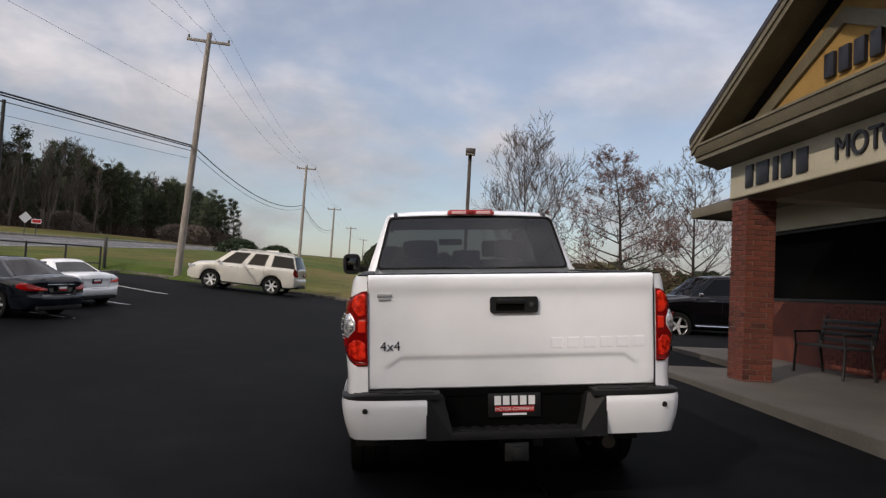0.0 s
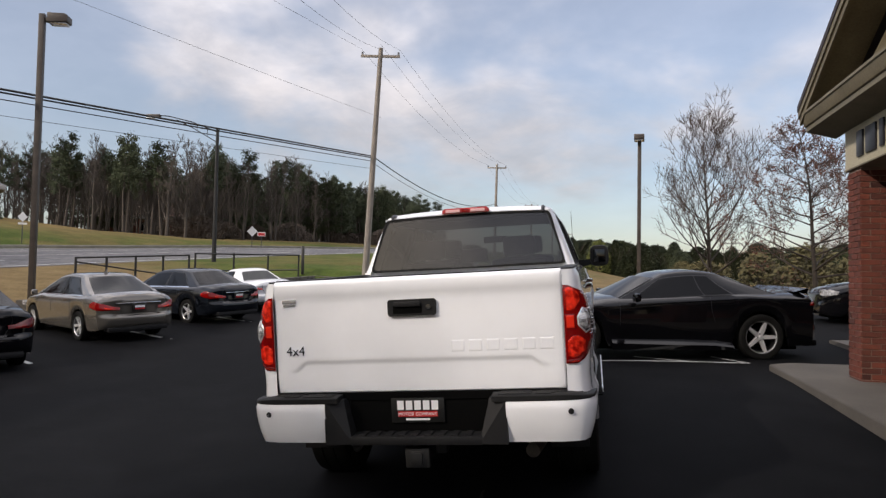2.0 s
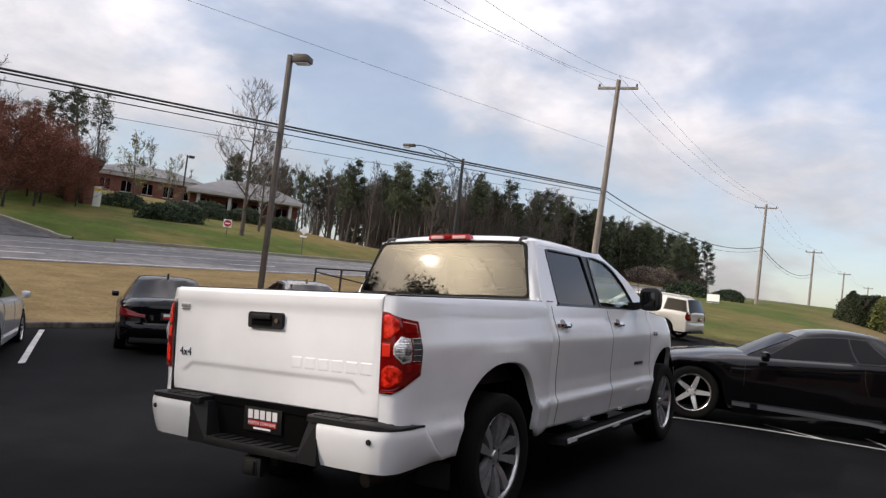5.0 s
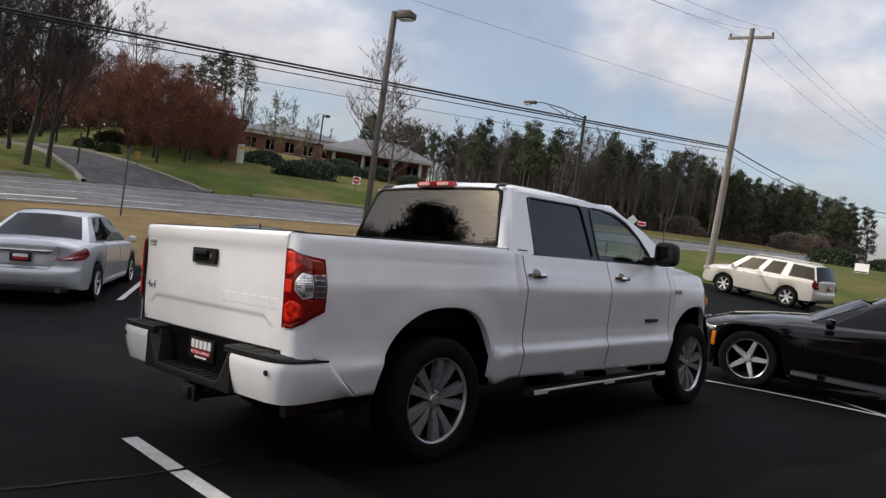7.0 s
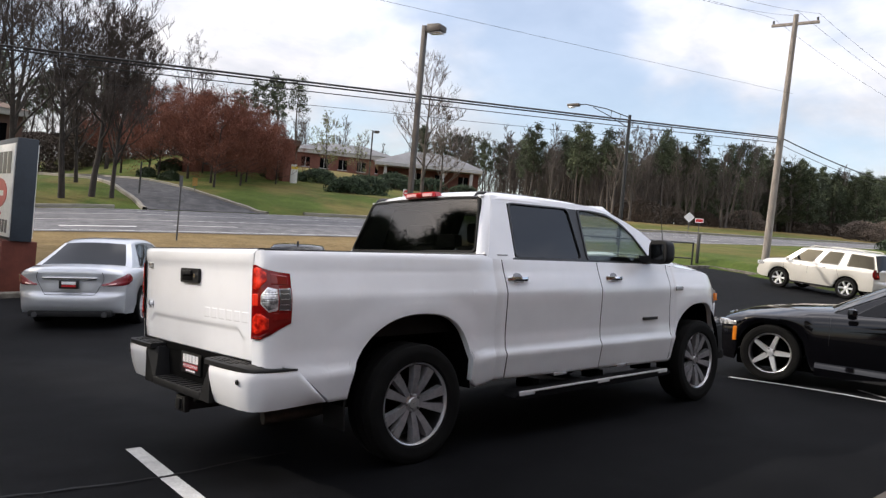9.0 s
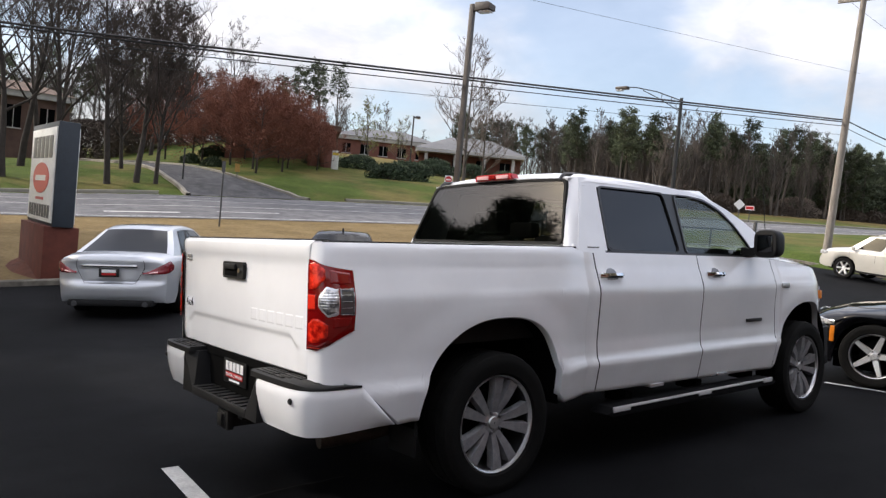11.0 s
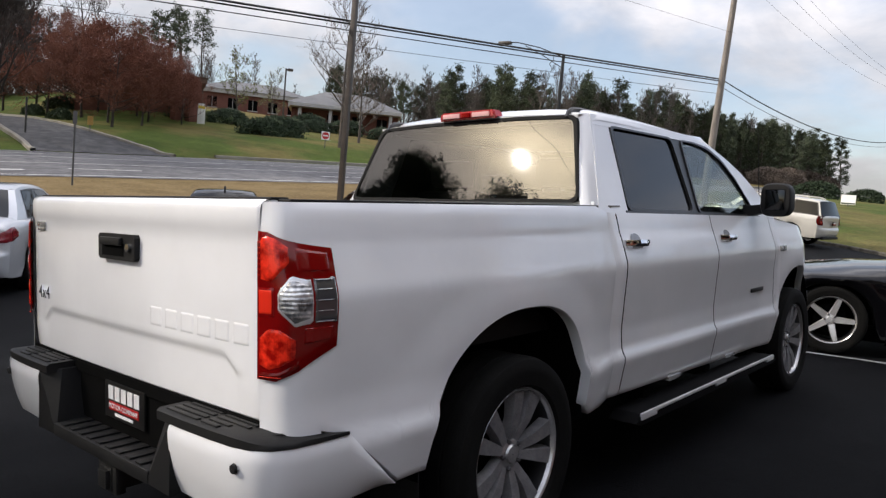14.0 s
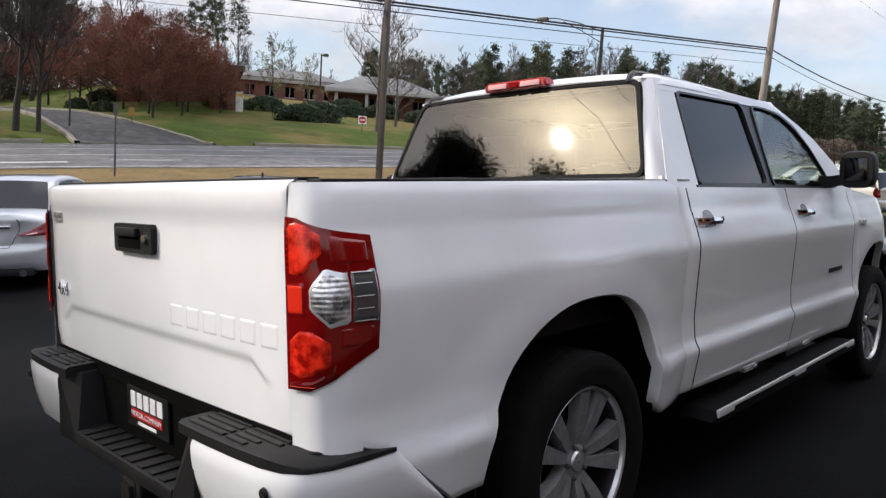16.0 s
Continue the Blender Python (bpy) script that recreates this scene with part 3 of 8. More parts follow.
def crack(pts, width, seed):
    r = random.Random(seed)
    vs, fs = [], []
    for p, q in zip(pts, pts[1:]):
        a, b = Vector(p), Vector(q)
        n = max(3, int((b - a).length / 0.07))
        s = Vector((-(b - a).y, (b - a).x)).normalized()
        for k in range(n):
            c = a.lerp(b, k / n) + s * r.gauss(0, 0.008)
            w = width * r.uniform(0.35, 1.0)
            for o in (w, -w):
                vs.append((c.x + s.x * o, c.y + s.y * o, lot_z(c.x, c.y) + 0.012))
    for k in range(len(vs) // 2 - 1):
        fs.append((2 * k, 2 * k + 1, 2 * k + 3, 2 * k + 2))
    return raw("sealed_crack", vs, fs, CRACK, pavement, "", 60, fix=False)


crack([(0.0, -1.6), (0.18, -0.91), (0.24, -0.64), (0.30, -0.33), (0.27, 0.0), (0.25, 0.6)], 0.013, 4)


# the raised walk in front of the building


def walk_z(x, y):
    return 0.30 + 0.010 * (y - 2.0)


walk_poly = [(3.17, -9.0), (3.20, 6.2), (3.5, 6.45), (5.1, 6.5), (5.2, 10.6), (6.6, 10.8), (6.6, -9.0)]
bm = bmesh.new()
rows_top = [bm.verts.new((x, y, walk_z(x, y))) for x, y in walk_poly]
rows_bot = [bm.verts.new((x, y, lot_z(x, y) - 0.3)) for x, y in walk_poly]
bm.faces.new(rows_top)
for k in range(len(walk_poly)):
    j = (k + 1) % len(walk_poly)
    bm.faces.new((rows_top[k], rows_bot[k], rows_bot[j], rows_top[j]))
bmesh.ops.bevel(bm, geom=[e for e in bm.edges if all(v in rows_top for v in e.verts)], offset=0.025, segments=3, profile=0.5, affect='EDGES')
sidewalk = tagged(part("sidewalk", bm, CONCRETE, None, "", 40), "pale concrete walk with a stained kerb face", "sidewalk", "", "structure")


# ---------------------------------------------------------------- wheels
def wheel(parent, x, y, z, radius, width, rim_r, style, side, rim_mat, steer=0.0):
    """A wheel under a vehicle: the hub, and on it the tyre and the rim. side: +1 on the right, -1 on the left."""
    w = width / 2
    bm = bmesh.new()
    add_lathe(bm, [(-0.05, 0.02), (-0.05, rim_r * 0.62), (0.0, rim_r * 0.62), (0.0, 0.02)], 28)
    hub = part("wheel", bm, WELL, parent)
    hub.matrix_basis = pose(x, y, z, 0, 0, steer) @ (Matrix.Identity(4) if side > 0 else pose(0, 0, 0, 0, 0, 180))
    bm = bmesh.new()
    r = radius
    add_lathe(bm, [(-w * 0.8, rim_r), (-w * 0.98, rim_r + 0.02), (-w, r * 0.9), (-w * 0.9, r * 0.975), (-w * 0.7, r), (-w * 0.35, r), (-w * 0.33, r - 0.011), (-w * 0.28, r - 0.011), (-w * 0.26, r),
                   (w * 0.26, r), (w * 0.28, r - 0.011), (w * 0.33, r - 0.011), (w * 0.35, r), (w * 0.7, r), (w * 0.9, r * 0.975), (w, r * 0.9), (w * 0.985, (r + rim_r) / 2), (w * 0.93, rim_r + 0.012), (w * 0.8, rim_r)], 48)
    part("tyre", bm, RUBBER, hub)
    bm = bmesh.new()
    # barrel and lip
    add_lathe(bm, [(-w * 0.8, rim_r), (-w * 0.75, rim_r * 0.93), (w * 0.35, rim_r * 0.9), (w * 0.70, rim_r * 0.94)], 48)
    part("barrel", bm, DARK_TRIM, hub)
    bm = bmesh.new()
    add_lathe(bm, [(w * 0.70, rim_r * 0.94), (w * 0.82, rim_r * 0.962), (w * 0.86, rim_r * 0.988), (w * 0.8, rim_r * 1.01)], 48)
    part("rim_lip", bm, ALLOY, hub)
    bm = bmesh.new()
    n = {"pairs": 10, "star": 5, "many": 7, "six": 6}[style]
    for k in range(n):
        a = 2 * math.pi * k / n
        if style == "pairs":
            a = 2 * math.pi * (k // 2) / 5 + (0.245 if k % 2 else -0.245)
        wa, wb = {"pairs": (0.028, 0.060), "star": (0.075, 0.055), "many": (0.05, 0.035), "six": (0.05, 0.06)}[style]
        if style == "star":
            wa, wb = 0.062, 0.040
        s = rim_r / 0.254
        pts = []
        for rr, hw, dep in ((0.14, wa, 0.50), (0.55, (wa + wb) * 0.5, 0.70), (0.93, wb, 0.74)):
            pts.append((rr * rim_r, hw * s / 2, dep * w))
        face, back = [], []
        for rr, hw, dep in pts:
            for sg in (-1, 1):
                yy, zz = rr, sg * hw
                c, sn = math.cos(a), math.sin(a)
                face.append(bm.verts.new((dep, yy * c - zz * sn, yy * sn + zz * c)))
                back.append(bm.verts.new((dep - 0.045, yy * c - zz * 1.25 * sn, yy * sn + zz * 1.25 * c)))
        for i in (0, 2):
            bm.faces.new((face[i], face[i + 1], face[i + 3], face[i + 2]))
            bm.faces.new((face[i], face[i + 2], back[i + 2], back[i]))
            bm.faces.new((face[i + 1], back[i + 1], back[i + 3], face[i + 3]))
    part("rim", bm, rim_mat, hub)
    bm = bmesh.new()
    add_lathe(bm, [(w * 0.3, rim_r * 0.25), (w * 0.5, rim_r * 0.25), (w * 0.56, rim_r * 0.2), (w * 0.56, rim_r * 0.14), (w * 0.62, rim_r * 0.12), (w * 0.63, 0.004)], 24)
    part("hub_cap", bm, ALLOY if style == "pairs" else rim_mat, hub)
    if style in ("pairs", "star"):
        for k in range(5):
            a = 2 * math.pi * (k + 0.5) / 5
            bm = bmesh.new()
            add_lathe(bm, [(w * 0.45, 0.011), (w * 0.62, 0.011), (w * 0.65, 0.006), (w * 0.65, 0.001)], 6)
            bmesh.ops.translate(bm, vec=(0, rim_r * 0.21 * math.cos(a), rim_r * 0.21 * math.sin(a)), verts=bm.verts)
            part("wheel_nut", bm, ALLOY_DARK, hub)
    return hub


# ---------------------------------------------------------------- the white pickup
truck_up = Vector((0.06576, 0.03434, 1)).normalized()
truck_fwd = (Vector((0, 1, 0)) - truck_up * truck_up.y).normalized()
truck_right = truck_fwd.cross(truck_up)
truck_m = Matrix((truck_right, truck_fwd, truck_up)).to_4x4()
truck = empty("pickup_truck", truck_m, "white crew-cab four-wheel-drive pickup with red tail lamps, parked on the lot", "pickup truck")

REAR_Y, FRONT_Y, HUB_Z = 1.07, 4.76, 0.390


def arch_z(y, sill, hubs, r, hub_z):
    z = sill
    for h in hubs:
        d = abs(y - h)
        if d < r:
            z = max(z, hub_z + math.sqrt(max(r * r - d * d, 0)) * 0.985)
    return z


STRETCH = ((-0.3, -0.345), (0.15, 0.107), (0.5, 0.482), (1.07, 1.10), (1.6, 1.62), (1.9, 1.9), (4.2, 4.22), (4.76, 4.80), (5.8, 5.74))


def stretch_y(y):
    """Lengthens the tail and shortens the nose a little."""
    return interp(y, STRETCH)


SIDE_PROFILE = ((0.30, 0.91), (0.44, 0.952), (0.52, 0.970), (0.60, 0.985), (0.650, 0.996), (0.668, 0.994), (0.70, 0.974), (0.80, 0.968), (0.95, 0.980), (1.06, 0.990), (1.11, 0.992), (1.135, 0.989), (1.16, 0.981), (1.255, 0.956), (1.272, 0.950), (1.30, 0.947), (1.36, 0.937), (1.39, 0.925), (1.41, 0.905))


def side_x(y, z):
    x = interp(z, SIDE_PROFILE)
    for h in (REAR_Y, FRONT_Y):
        d = math.hypot((y - h) / 0.80, (z - 0.55) / 0.62)
        x += 0.016 * smoothstep(1.0, 0.72, d)
    if y > 4.7:
        x -= 0.26 * smoothstep(4.75, 5.75, y) ** 1.3 * (1 + 0.3 * smoothstep(0.9, 1.3, z))
    if 1.85 <= y < 4.3:
        x -= 0.008
    if 1.70 < y < 1.97:
        x -= 0.012 * smoothstep(0.07, 0.0, abs(y - 1.85))
    if y > 1.85:
        x -= 0.018 * smoothstep(1.16, 1.4, z)
    return x


def corner_x(dx, z):
    """Round the rear corner, from the upright edge of the tailgate to the side."""
    return lerp(0.846, min(side_x(0.2, z), 0.995), min(1.0, 1.0 + dx / 0.128))


def sill_z(y):
    if y < 0.5:
        return interp(y, ((0.19, 0.702), (0.43, 0.480), (0.5, 0.485)))
    return interp(y, ((0.5, 0.485), (0.6, 0.48), (1.6, 0.44), (1.9, 0.47), (4.2, 0.42), (5.3, 0.45), (5.8, 0.42)))


# squarish wheel arches: centre, half-width behind and ahead, exponents, foot and rise
ARCHES = ((1.068, 0.525, 0.510, 2.15, 2.7, 0.44, 0.548), (4.76, 0.50, 0.47, 2.3, 2.3, 0.44, 0.525))


def bottom_z(y):
    z = sill_z(y)
    for c, back, ahead, nb, na, foot, rise in ARCHES:
        d, w, n = (c - y, back, nb) if y < c else (y - c, ahead, na)
        if d < w:
            z = max(z, foot + rise * (1 - (d / w) ** n) ** (1 / n))
    return z


def top_z(y):
    return interp(y, ((0, 1.395), (1.8, 1.40), (1.83, 1.372), (4.1, 1.350), (4.35, 1.325), (4.9, 1.275), (5.35, 1.19), (5.6, 1.05)))


def side_panel(name, ys, label="", rows=40, mat=WHITE_PAINT, corner=False):
    """The two mirrored outer panels between the given stations."""
    out = []
    for sg in (1, -1):
        bm = bmesh.new()
        grid = []
        if corner:
            for dx, yy in ((-0.128, -0.004), (-0.118, 0.0), (-0.09, 0.006), (-0.06, 0.018), (-0.034, 0.04), (-0.016, 0.075), (-0.005, 0.125)):
                zb, zt = 0.706, top_z(0)
                grid.append([(sg * corner_x(dx, z), yy + 0.008 * smoothstep(1.28, 1.4, z), z) for z in (lerp(zb, zt, k / rows) for k in range(rows + 1))])
        for y in ys:
            zb, zt = bottom_z(y), top_z(y)
            col = [(sg * (side_x(y, zb) - 0.05), y, zb + 0.005), (sg * (side_x(y, zb) - 0.012), y, zb)]
            col += [(sg * side_x(y, z), y, z) for z in (lerp(zb + 0.008, zt, k / (rows - 2)) for k in range(rows - 1))]
            grid.append(col)
        add_grid(bm, grid)
        out.append(part(name, bm, mat, truck, label, 50))
    return out


def stations(a, b, n):
    ys = {a, b} | {lerp(a, b, k / n) for k in range(n + 1)}
    for c, back, ahead, nb, na, foot, rise in ARCHES:
        for w in (-back, ahead):
            for k in range(1, 19):
                y = c + w * (1 - (1 - k / 18) ** 2.4) * 0.9999
                if a < y < b:
                    ys.add(y)
        if a < c < b:
            ys.add(c)
    ys = sorted(ys)
    return [y for i, y in enumerate(ys) if i == 0 or y - ys[i - 1] > 0.0008]


side_panel("bed_side", sorted(stations(0.20, 1.846, 16) + [0.235, 0.27, 0.34, 0.38, 0.41, 0.43, 0.45]), corner=True)
side_panel("cab_flank", [1.853, 1.860, 1.88, 1.90, 1.92, 1.94, 1.950, 1.955])
side_panel("rear_door", [1.966, 1.972] + stations(1.985, 3.132, 10))
side_panel("front_door", stations(3.142, 4.215, 9))
side_panel("front_wing", stations(4.222, 5.62, 14))

for sg in (1, -1):
    bm = bmesh.new()
    add_grid(bm, [[(sg * (side_x(1.90, z) - 0.035), y, z) for z in (0.5, 0.66, 0.8, 1.1, 1.2, 1.3, 1.37)] for y in (1.80, 2.0)])
    part("cab_gap_panel", bm, DARK_TRIM, truck)

# the dark shell behind the panels, seen in the gaps and the arches
bm = bmesh.new()
add_box(bm, -0.88, 0.88, 1.78, 4.15, 0.46, 1.33)
add_box(bm, -0.60, 0.60, 0.15, 5.45, 0.50, 0.72)
add_box(bm, -0.70, 0.70, 4.2, 5.45, 0.72, 1.14)
part("inner_shell", bm, WELL, truck)
for c, back, ahead, nb, na, foot, rise in ARCHES:
    for sg in (1, -1):
        bm = bmesh.new()
        rows = []
        for k in range(25):
            a = math.pi * (k / 24) * 1.1 - 0.05 * math.pi
            w, n = (ahead, na) if math.cos(a) > 0 else (back, nb)
            cy = math.copysign(abs(math.cos(a)) ** (2 / n), math.cos(a)) * w
            cz = max(0.0, math.copysign(abs(math.sin(a)) ** (2 / n), math.sin(a)) * rise)
            rows.append([(sg * 0.955, c + cy * 1.02, foot + cz * 1.015), (sg * 0.62, c + cy * 1.02, foot + cz * 1.015), (sg * 0.60, c + cy * 0.3, foot + cz * 0.3)])
        add_grid(bm, rows)
        part("wheel_arch_liner", bm, WELL, truck)

# load bed: floor, inner walls, rail caps
bm = bmesh.new()
add_box(bm, -0.80, 0.80, 0.08, 1.78, 0.84, 0.88)
for sg in (1, -1):
    add_box(bm, *sorted((sg * 0.80, sg * 0.83)), 0.08, 1.78, 0.84, 1.38)
add_box(bm, -0.83, 0.83, 1.75, 1.79, 0.84, 1.38)
part("bed_liner", bm, BLACK_PLASTIC, truck)
for sg in (1, -1):
    box("bed_rail", *sorted((sg * 0.80, sg * 0.910)), 0.10, 1.80, 1.365, 1.392, WHITE_PAINT, truck, 0.006)
    box("rail_cap", *sorted((sg * 0.815, sg * 0.902)), 0.06, 1.80, 1.390, 1.404, BLACK_PLASTIC, truck, 0.004)

# tailgate
bm = bmesh.new()
tg = ((0.745, 0.021), (0.752, 0.014), (0.775, 0.0125), (0.83, 0.0125), (0.900, 0.0135), (0.911, 0.0130), (0.921, 0.0100), (0.931, 0.0055), (0.941, 0.0040), (0.955, 0.004), (1.02, 0.004), (1.10, 0.004), (1.20, 0.005), (1.262, 0.0075), (1.29, 0.0055), (1.312, 0.0005), (1.330, -0.0035), (1.348, -0.004), (1.372, -0.004), (1.386, -0.001), (1.396, 0.008), (1.402, 0.022), (1.402, 0.085))
cols = sorted({lerp(-0.8430, 0.8430, k / 28) for k in range(29)} | {sg * v for sg in (1, -1) for v in (0.64, 0.66, 0.68, 0.70, 0.72, 0.74, 0.76, 0.830, 0.839)})
grid = []
for x in cols:
    col = []
    # the lower step bends down at its two ends and fades out
    bend = smoothstep(0.645, 0.735, abs(x))
    fade = smoothstep(0.70, 0.775, abs(x))
    for z, d in tg:
        near = smoothstep(0.83, 0.90, z) * smoothstep(1.05, 0.95, z)
        dd = lerp(d, 0.006, fade) if 0.78 < z < 1.28 else d
        edge = 0.007 * smoothstep(0.835, 0.843, abs(x))
        col.append((x, dd + edge - 0.012 * (1 - (x / 0.838) ** 2) - 0.004, z - 0.048 * bend * near))
    grid.append(col)
add_grid(bm, grid)
add_box(bm, -0.8425, 0.8425, 0.03, 0.085, 0.735, 1.40)
tailgate = part("tailgate", bm, WHITE_PAINT, truck, "", 40)
box("tailgate_cap", -0.842, 0.842, 0.035, 0.10, 1.400, 1.409, BLACK_PLASTIC, tailgate, 0.003)
bm = bmesh.new()
add_prism(bm, [(-0.140, 1.187), (-0.130, 1.176), (0.130, 1.176), (0.140, 1.187), (0.140, 1.258), (0.130, 1.270), (-0.130, 1.270), (-0.140, 1.258)], 1, -0.030, 0.02)
handle = part("tailgate_handle", bm, BLACK_PLASTIC, tailgate, "black plastic handle bezel")
# thin near-black slab on the bezel gives the finger recess its darkness
box("handle_recess", -0.108, 0.060, -0.0325, -0.028, 1.190, 1.236, WELL, handle, 0.003)
box("handle_paddle", -0.100, 0.055, -0.046, -0.030, 1.229, 1.258, BLACK_PLASTIC, handle, 0.006)
bm = bmesh.new()
add_lathe(bm, [(-0.006, 0.001), (-0.006, 0.014), (0.006, 0.014), (0.006, 0.001)], 16)
bmesh.ops.rotate(bm, matrix=Matrix.Rotation(radians(90), 3, 'Z'), verts=bm.verts)
bmesh.ops.translate(bm, vec=(0.100, -0.033, 1.224), verts=bm.verts)
part("lock", bm, CHROME, handle)
# maker's name pressed into the gate: plain raised blocks
for k in range(6):
    x0 = 0.214 + k * 0.099
    bm = bmesh.new()
    rows = []
    for i in range(7):
        x = x0 + (0.0, 0.004, 0.012, 0.039, 0.066, 0.074, 0.078)[i]
        ys = lerp(0.004, 0.006, smoothstep(0.70, 0.775, x)) - 0.012 * (1 - (x / 0.838) ** 2) - 0.004
        rows.append([(x, ys + (0.001 if i in (0, 6) or j in (0, 6) else -0.0016), 0.964 + (0.0, 0.004, 0.010, 0.034, 0.058, 0.064, 0.068)[j]) for j in range(7)])
    add_grid(bm, rows)
    part("raised_block", bm, WHITE_PAINT, tailgate, "", 60)
four = writing("four_by_four_badge", "4x4", 0.078, CHROME, tailgate, pose(-0.718, -0.005, 0.990, 90, 0, 0), 0.004)
for k, (x0, x1, z0, z1) in enumerate(((-0.79, -0.705, 1.272, 1.294), (-0.785, -0.71, 1.256, 1.266))):
    box("dealer_badge", x0, x1, -0.008, 0.002, z0, z1, ALLOY, tailgate, 0.002)

# tail lamps wrap round the corner


def lamp_point(s, z, lift):
    """s 0..1 from the tailgate edge round to the side."""
    path = ((0.0, -0.128, -0.004), (0.12, -0.118, 0.0), (0.3, -0.09, 0.006), (0.5, -0.06, 0.018), (0.66, -0.034, 0.04), (0.82, -0.014, 0.085), (1.0, -0.002, 0.165))
    dx = interp(s, [(p[0], p[1]) for p in path])
    yy = interp(s, [(p[0], p[2]) for p in path])
    n = (s, -(1 - s))
    return (corner_x(dx, z) + lift * n[0], yy + 0.02 * smoothstep(1.28, 1.4, z) + lift * n[1] - 0.004 * (1 - s), z)


def lamp_patch(name, sg, zlo, zhi, s0, s1, mat, lift, parent, label="", bow=0.0, tilt=0.0, n=14, m=12):
    """A lens on the corner between two heights; its rim sinks in, bow domes (or dishes) its middle."""
    bm = bmesh.new()
    front = []
    for i in range(n + 1):
        s = lerp(s0, s1, i / n)
        a, b = zlo(s), zhi(s)
        col = []
        for k in range(m + 1):
            z = lerp(a, b, k / m)
            u, v = 2 * i / n - 1, 2 * k / m - 1
            h = lift + bow * max(0.0, 1 - u * u) * max(0.0, 1 - v * v) + tilt * (1 - u * u) * (1 - v) / 2 * (1 - max(0.0, -v) ** 6)
            p = lamp_point(s, z, h - (0.006 if k in (0, m) or i in (0, n) else 0.0))
            col.append((sg * p[0], p[1], p[2]))
        front.append(col)
    add_grid(bm, front)
    return part(name, bm, mat, parent, label, 50)


for sg in (1, -1):
    lo = lambda s: interp(s, ((0, 0.882), (0.45, 0.880), (0.7, 0.905), (1.0, 0.975)))
    hi = lambda s: interp(s, ((0, 1.312), (0.3, 1.308), (1.0, 1.262)))
    lamp = lamp_patch("tail_lamp", sg, lo, hi, 0.02, 1.0, RED_BODY, 0.013, truck, "red tail lamp with a clear reversing lens")
    lamp_patch("brake_lens", sg, lambda s: interp(s, ((0.12, 1.168), (0.35, 1.162), (0.5, 1.19), (0.66, 1.225))), lambda s: interp(s, ((0.12, 1.292), (0.3, 1.297), (0.5, 1.288), (0.66, 1.265))), 0.13, 0.66, RED_LENS, 0.015, lamp, tilt=0.004)
    lamp_patch("brake_block", sg, lambda s: 1.196, lambda s: hi(s) - 0.016, 0.70, 0.96, RED_SMOOTH, 0.016, lamp)
    for row in range(2):
        for k in range(7):
            z = 1.182 + 0.0155 * k
            a = 0.065 + 0.045 * row + 0.003 * k
            lamp_patch("led_cell", sg, lambda s, z=z: z, lambda s, z=z: z + 0.008, a, a + 0.028, RED_BRIGHT, 0.0162, lamp, n=2, m=2)
    lamp_patch("reflector_frame", sg, lambda s: 1.060, lambda s: 1.156, 0.07, 0.40, RED_SMOOTH, 0.0145, lamp)
    lamp_patch("reflector", sg, lambda s: 1.070, lambda s: 1.148, 0.11, 0.36, RED_BRIGHT, 0.016, lamp)
    lamp_patch("lower_lens", sg, lambda s: interp(s, ((0.08, 0.925), (0.3, 0.908), (0.5, 0.918), (0.72, 0.950))), lambda s: interp(s, ((0.08, 1.0), (0.3, 1.040), (0.5, 1.035), (0.72, 0.998))), 0.10, 0.70, RED_LENS, 0.015, lamp, tilt=0.004)
    lamp_patch("lower_band", sg, lambda s: lo(s) + 0.004, lambda s: interp(s, ((0.05, 0.903), (0.5, 0.908), (0.75, 0.945))), 0.07, 0.74, RED_DARK, 0.0150, lamp, n=8, m=3)
    lamp_patch("lower_edge", sg, lambda s: 0.889, lambda s: 0.894, 0.10, 0.52, RED_BRIGHT, 0.017, lamp, n=8, m=2)
    lamp_patch("lower_block", sg, lambda s: interp(s, ((0.70, 0.985), (0.97, 1.0))), lambda s: 1.038, 0.74, 0.96, RED_SMOOTH, 0.016, lamp)
    lamp_patch("reverse_frame", sg, lambda s: interp(s, ((0.43, 1.090), (0.66, 1.036), (0.82, 1.046))), lambda s: interp(s, ((0.43, 1.132), (0.64, 1.190), (0.82, 1.176))), 0.43, 0.82, ALLOY_BRIGHT, 0.0165, lamp)
    lamp_patch("reverse_lens", sg, lambda s: interp(s, ((0.45, 1.096), (0.66, 1.046), (0.81, 1.062))), lambda s: interp(s, ((0.45, 1.126), (0.64, 1.180), (0.81, 1.160))), 0.45, 0.81, CLEAR_LENS, 0.0185, lamp, bow=0.012)
    lamp_patch("side_lens", sg, lambda s: 1.048, lambda s: 1.180, 0.83, 0.985, SMOKE_LENS, 0.016, lamp)
    for z in (1.052, 1.083, 1.114, 1.145, 1.172):
        lamp_patch("lens_rib", sg, lambda s, z=z: z, lambda s, z=z: z + 0.0035, 0.835, 0.965, ALLOY_BRIGHT, 0.019, lamp, n=6, m=2)
    lamp_patch("lens_post", sg, lambda s: 1.05, lambda s: 1.178, 0.968, 0.985, ALLOY, 0.018, lamp, n=2, m=4)

